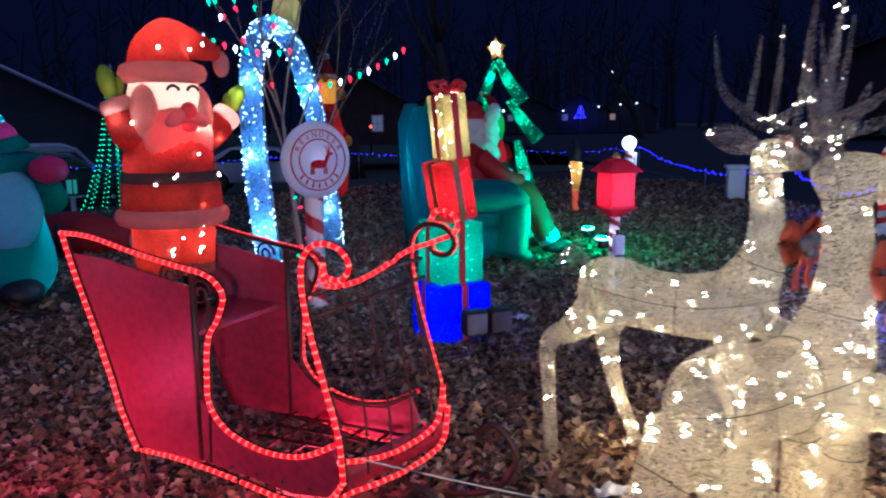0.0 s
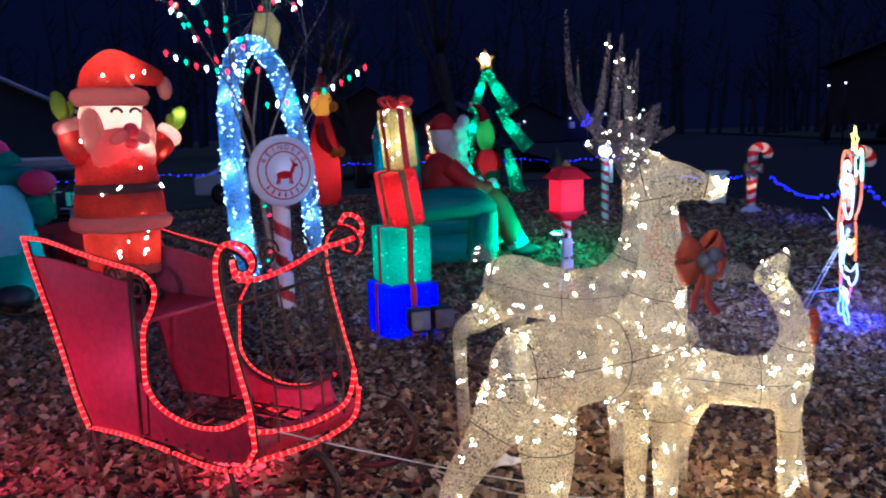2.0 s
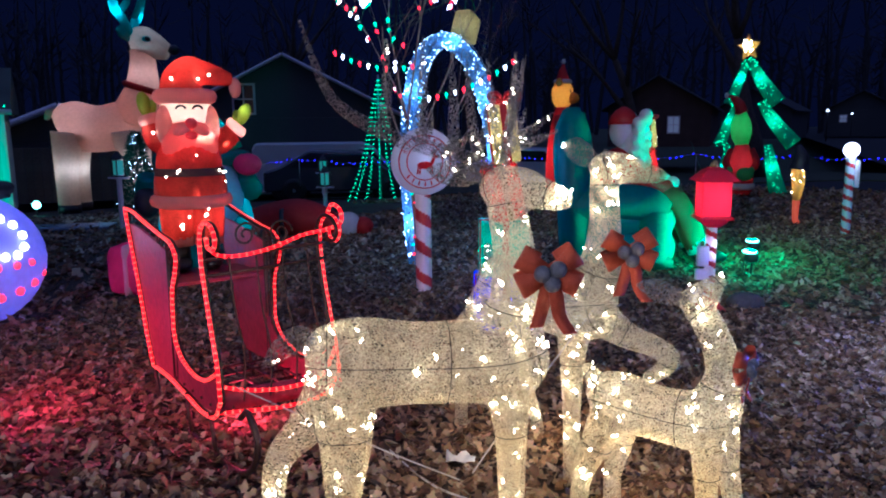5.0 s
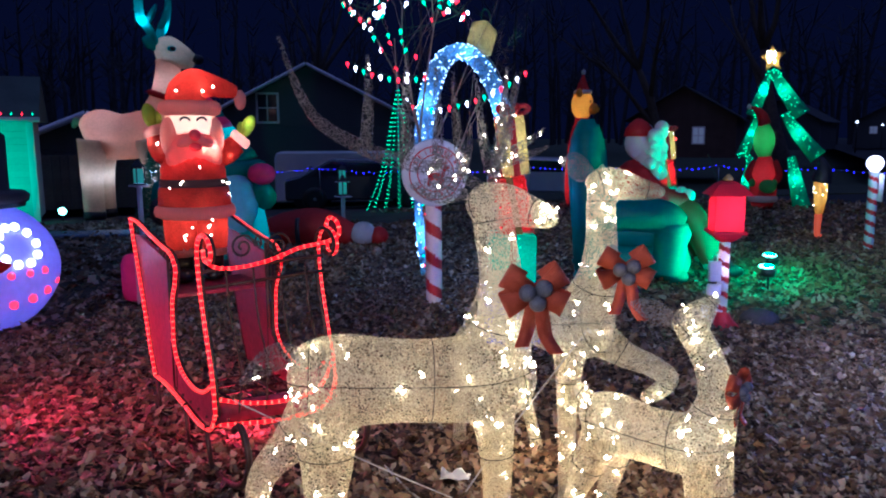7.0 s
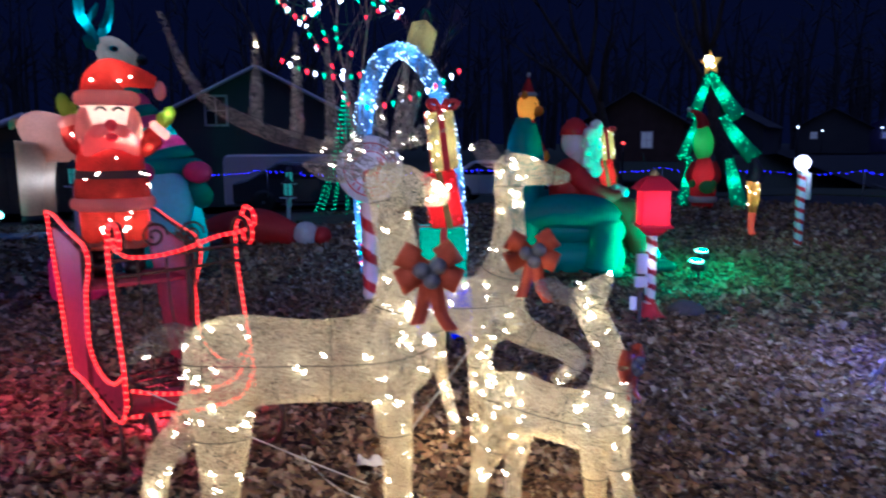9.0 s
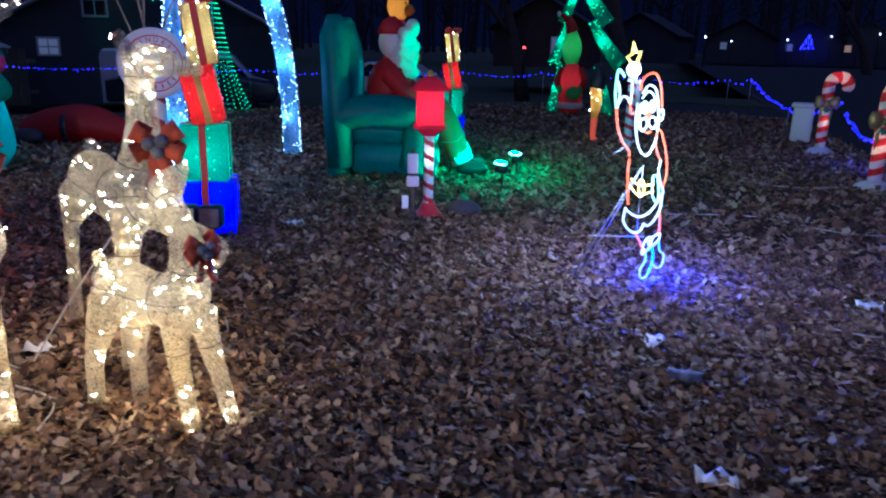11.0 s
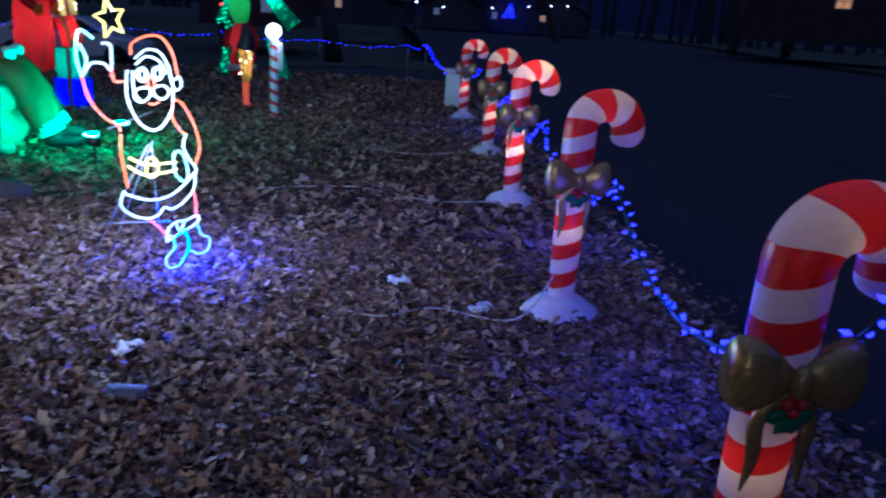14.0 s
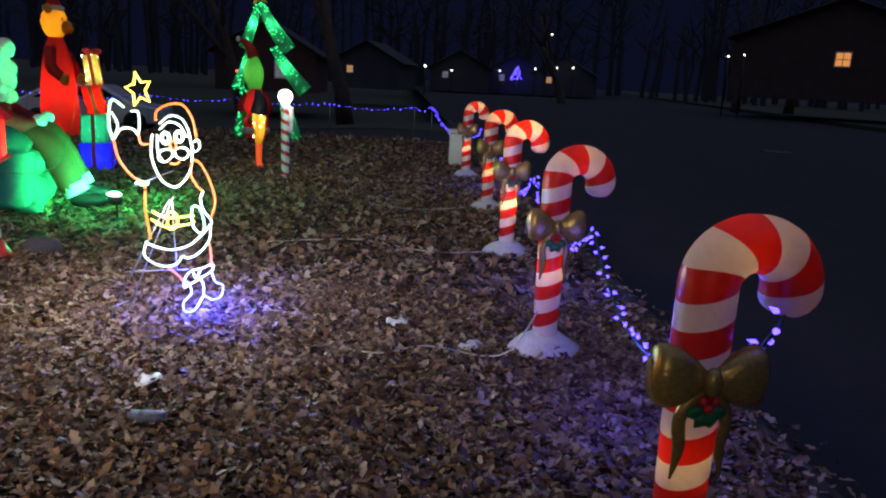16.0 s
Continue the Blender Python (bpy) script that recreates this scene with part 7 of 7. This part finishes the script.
# ---- far houses, porch lamps, trees ----
FARS = [((-12.0, 70), L_WARM, 0), ((-4.6, 82), L_COOL, 5), ((1.2, 87), L_COOL, 0), ((6.6, 87), L_WARM, -6)]
for (x, y), lm, a in FARS:
    gable_house("far_house", pose(x, y, 0, 0, 0, a), 6.5, 8, 2.6, 1.8, M_WALL, M_ROOF, "dark far house with small lit windows", ((-1.6, 1.75, 0.55, 0.6, lm), (1.2, 1.7, 0.7, 0.8, None)), group="houses across the street")
gable_house("far_house", pose(-11.6, 44, 0, 0, 0, 12), 6, 8, 2.4, 1.8, M_BRICK, M_ROOF, "dim brick house beyond the driveway with a lit window", ((0.9, 1.3, 0.6, 0.9, L_COOL),), group="houses across the street")
gable_house("far_house", pose(22.0, 48, 1.2, 0, 0, -25), 12, 8, 3.6, 2.2, M_BRICK, M_ROOF, "dark house on the rise with orange lit window", ((0.2, 2.35, 0.75, 0.75, L_ORANGE), (-3.2, 2.0, 1.0, 1.0, None)), group="houses across the street")
for x, y, z, c in ((-5.28, 80.2, 2.2, L_COOL), (-0.57, 85.7, 2.5, L_COOL), (3.4, 85.9, 2.9, L_WARM), (5.8, 85.9, 3.1, L_COOL), (7.57, 85.9, 3.2, L_COOL), (4.93, 90.9, 7.0, L_COOL), (-4.58, 59.6, 2.2, L_COOL), (15.1, 44.9, 3.3, L_COOL), (15.9, 44.7, 3.4, L_COOL), (-6.5, 28.4, 1.15, None)):
    pn = thing("porch_lamp", pose(x, y, 0), "small bright lamp on a far post", "lamp", group="far lamps")
    part("post", Shape().tube([(0, 0, 0), (0, 0, z)], 0.04, 6), M_BLACK, pn)
    part("bulb", Shape().ball((0, 0, z), 0.1 if y > 50 else 0.06, 0, 10, 8), bpy.data.materials.get("far_lamp_glow") or glow("far_lamp_glow", (0.95, 0.97, 1.0), 2.5) if c else bpy.data.materials.get("far_red_glow") or glow("far_red_glow", (1, 0.05, 0.03), 5), pn)
bt = thing("blue_light_tree", pose(1.4, 85.5, 0), "small far tree of blue lights", "light tree")
s = Shape()
for _ in range(60):
    z = rng.uniform(1.6, 3.0)
    r = (3.1 - z) * 0.45
    a = rng.uniform(0, 6.28)
    s.bulb((r * math.cos(a), r * math.sin(a), z), 0.06, (0, 0, 1), 0, 1.2)
tagged(part("bulb_cone", s, M_BLUEBULB, bt), kind="stuff")
part("pole", Shape().tube([(0, 0, 0), (0, 0, 3)], 0.04, 6), M_STEEL, bt)
for x, y, h, sd in ((23.5, 61, 13, 31), (19.8, 62, 12, 32), (-9.5, 36, 15, 33), (-3.5, 33, 14, 34), (6.5, 60, 14, 35), (-26, 27, 15, 36)):
    bare_tree("large_tree", (x, y, float(drop(x, y))), h, 0.42, sd, "large bare tree standing dark against the night", 4, 0.6, M_BARK, 0.42, 6)
wd = Shape()
for k in range(420):
    a = radians(rng.uniform(-95, 75))
    r = rng.uniform(105, 150)
    h = rng.uniform(9, 24)
    x, y = 3 + r * math.sin(a), r * math.cos(a)
    wd.tube([(x, y, 0), (x + rng.gauss(0, 0.6), y, h * 0.5), (x + rng.gauss(0, 1.2), y, h)], [0.35, 0.25, 0.06], 5)
    for _ in range(7):
        z = rng.uniform(h * 0.35, h)
        ang = rng.uniform(0, 6.28)
        q = Vector((math.cos(ang) * rng.uniform(1.5, 4), math.sin(ang) * 2, rng.uniform(1, 3.5)))
        wd.tube([Vector((x, y, z)), Vector((x, y, z)) + q * 0.6, Vector((x, y, z)) + q], [0.13, 0.08, 0.02], 4)
    for _ in range(16):
        z = rng.uniform(h * 0.3, h)
        q = Vector((rng.gauss(0, 2.6), rng.gauss(0, 1), rng.uniform(0.5, 3)))
        wd.tube([Vector((x, y, z)) + q * 0.3, Vector((x, y, z)) + q], [0.07, 0.02], 3)
tagged(part("far_woods", wd, mat("far_bark", (0.09, 0.085, 0.09), 0.95, var=0.5, scale=0.5, bump=0), soft=False), "dark far woods behind the houses", "woods", kind="stuff")
mh = tagged(part("manhole_cover", Shape().lathe([(0.38, 0.0), (0.38, 0.025), (0.34, 0.03)], 24), mat("cast_iron", (0.12, 0.12, 0.12), 0.35, 0.7)), "cast iron manhole cover in the street", "manhole")
mh.matrix_world = pose(11.4, 20.8, -0.14)
ub = thing("utility_box", pose(4.25, 11.9, 0), "pale utility box near the kerb", "utility box")
part("cabinet", Shape().box((0, 0, 0.24), (0.26, 0.22, 0.48), 0, 0.02), M_WHITE, ub)
part("lid", Shape().box((0, 0, 0.51), (0.32, 0.28, 0.06), 0, 0.02), M_WHITE, ub)


# ---- cords and litter on the ground ----
def cord(pts, label, material, r=0.004):
    o = part("extension_cord", Shape().tube(smooth(pts, 8), r, 6), material)
    return tagged(o, label, "cord", group="cords on the ground")


cord([(5.6, 4.2, 0.25), (5.45, 4.1, 0.06), (5.1, 4.2, 0.03), (4.9, 4.05, 0.03), (4.7, 4.1, 0.02)], "white extension cord over the leaves", M_CORD)
cord([(5.25, 6.2, 0.05), (4.8, 6.1, 0.03), (4.2, 6.3, 0.03), (3.6, 6.0, 0.03)], "white extension cord over the leaves", M_CORD)
cord([(4.95, 8.1, 0.05), (4.4, 7.8, 0.03), (3.9, 7.9, 0.03)], "white extension cord over the leaves", M_CORD)
cord([(1.32, 1.74, 0.3), (1.6, 1.86, 0.19), (1.9, 1.97, 0.09), (2.13, 2.04, 0.03)], "taut white cord from the sleigh to a ground stake", M_CORD, 0.003)
cord([(2.5, 2.31, 0.64), (2.38, 2.23, 0.44), (2.26, 2.16, 0.24), (2.15, 2.09, 0.04)], "taut white guy line from the doe to the ground", M_CORD, 0.003)
cord([(1.75, 2.1, 0.03), (2.1, 1.95, 0.03), (2.45, 1.95, 0.03), (2.6, 1.8, 0.03)], "white cord on leaves by the deer", M_CORD)
cord([(2.15, 5.06, 0.55), (1.95, 6.0, 0.5), (1.35, 7.2, 1.1)], "taut green guy line", M_GCORD, 0.003)
for x, y, a in ((4.46, 2.57, 20), (1.56, 4.31, 50), (4.89, 4.48, 10), (4.08, 3.5, 80), (2.04, 2.18, 30), (5.3, 4.25, 60)):
    s = Shape()
    n = 7
    vs = [Vector(((i / (n - 1) - 0.5) * 0.11, (j / 4 - 0.5) * 0.07, 0.035 + 0.018 * math.sin(i * 1.7 + a) * math.cos(j * 1.3 + a))) for i in range(n) for j in range(5)]
    s.add(vs, [(i * 5 + j, i * 5 + j + 1, (i + 1) * 5 + j + 1, (i + 1) * 5 + j) for i in range(n - 1) for j in range(4)])
    o = tagged(part("paper_scrap", s, M_WHITE), "crumpled pale paper scrap on the leaves", "litter", group="paper scraps")
    o.matrix_world = pose(x, y, 0, 0, 0, a)
    o.modifiers.new("thick", "SOLIDIFY").thickness = 0.002
cn = tagged(part("crushed_can", Shape().tube(smooth([(-0.06, 0, 0.035), (-0.02, 0.005, 0.034), (0.02, -0.004, 0.036), (0.06, 0, 0.035)]), swell([0.03, 0.026, 0.03, 0.028]), 12), mat("can_foil", (0.2, 0.22, 0.35), 0.3, 0.8, var=0.8, scale=60, bump=0.6)), "crushed metallic can on the leaves", "litter")
cn.matrix_world = pose(4.26, 3.2, 0.0, 0, 0, 10)


# ---- own house behind the camera, with its porch lamp ----
tagged(part("house_wall", Shape().box((3.0, -6.0, 1.4), (16, 0.2, 2.8), 0, 0.01), M_SIDING, soft=False), "plain pale house wall behind the yard", "wall", kind="structure")
pl_ = thing("porch_lantern", pose(4.2, -5.88, 2.1), "warm porch lantern on the house wall", "lamp")
part("bracket", Shape().box((0, 0.02, 0), (0.08, 0.05, 0.2), 0, 0.01), M_BLACK, pl_)
part("globe", Shape().ball((0, 0.12, 0), 0.07, 0, 12, 8), glow("porch_globe", (1, 0.82, 0.6), 20), pl_)
lamp("porch_light", "SPOT", (4.2, -5.6, 2.1), (1.0, 0.82, 0.64), 1000, 0.08, (1.9, 4.5, 0.0), 54, 0.9)
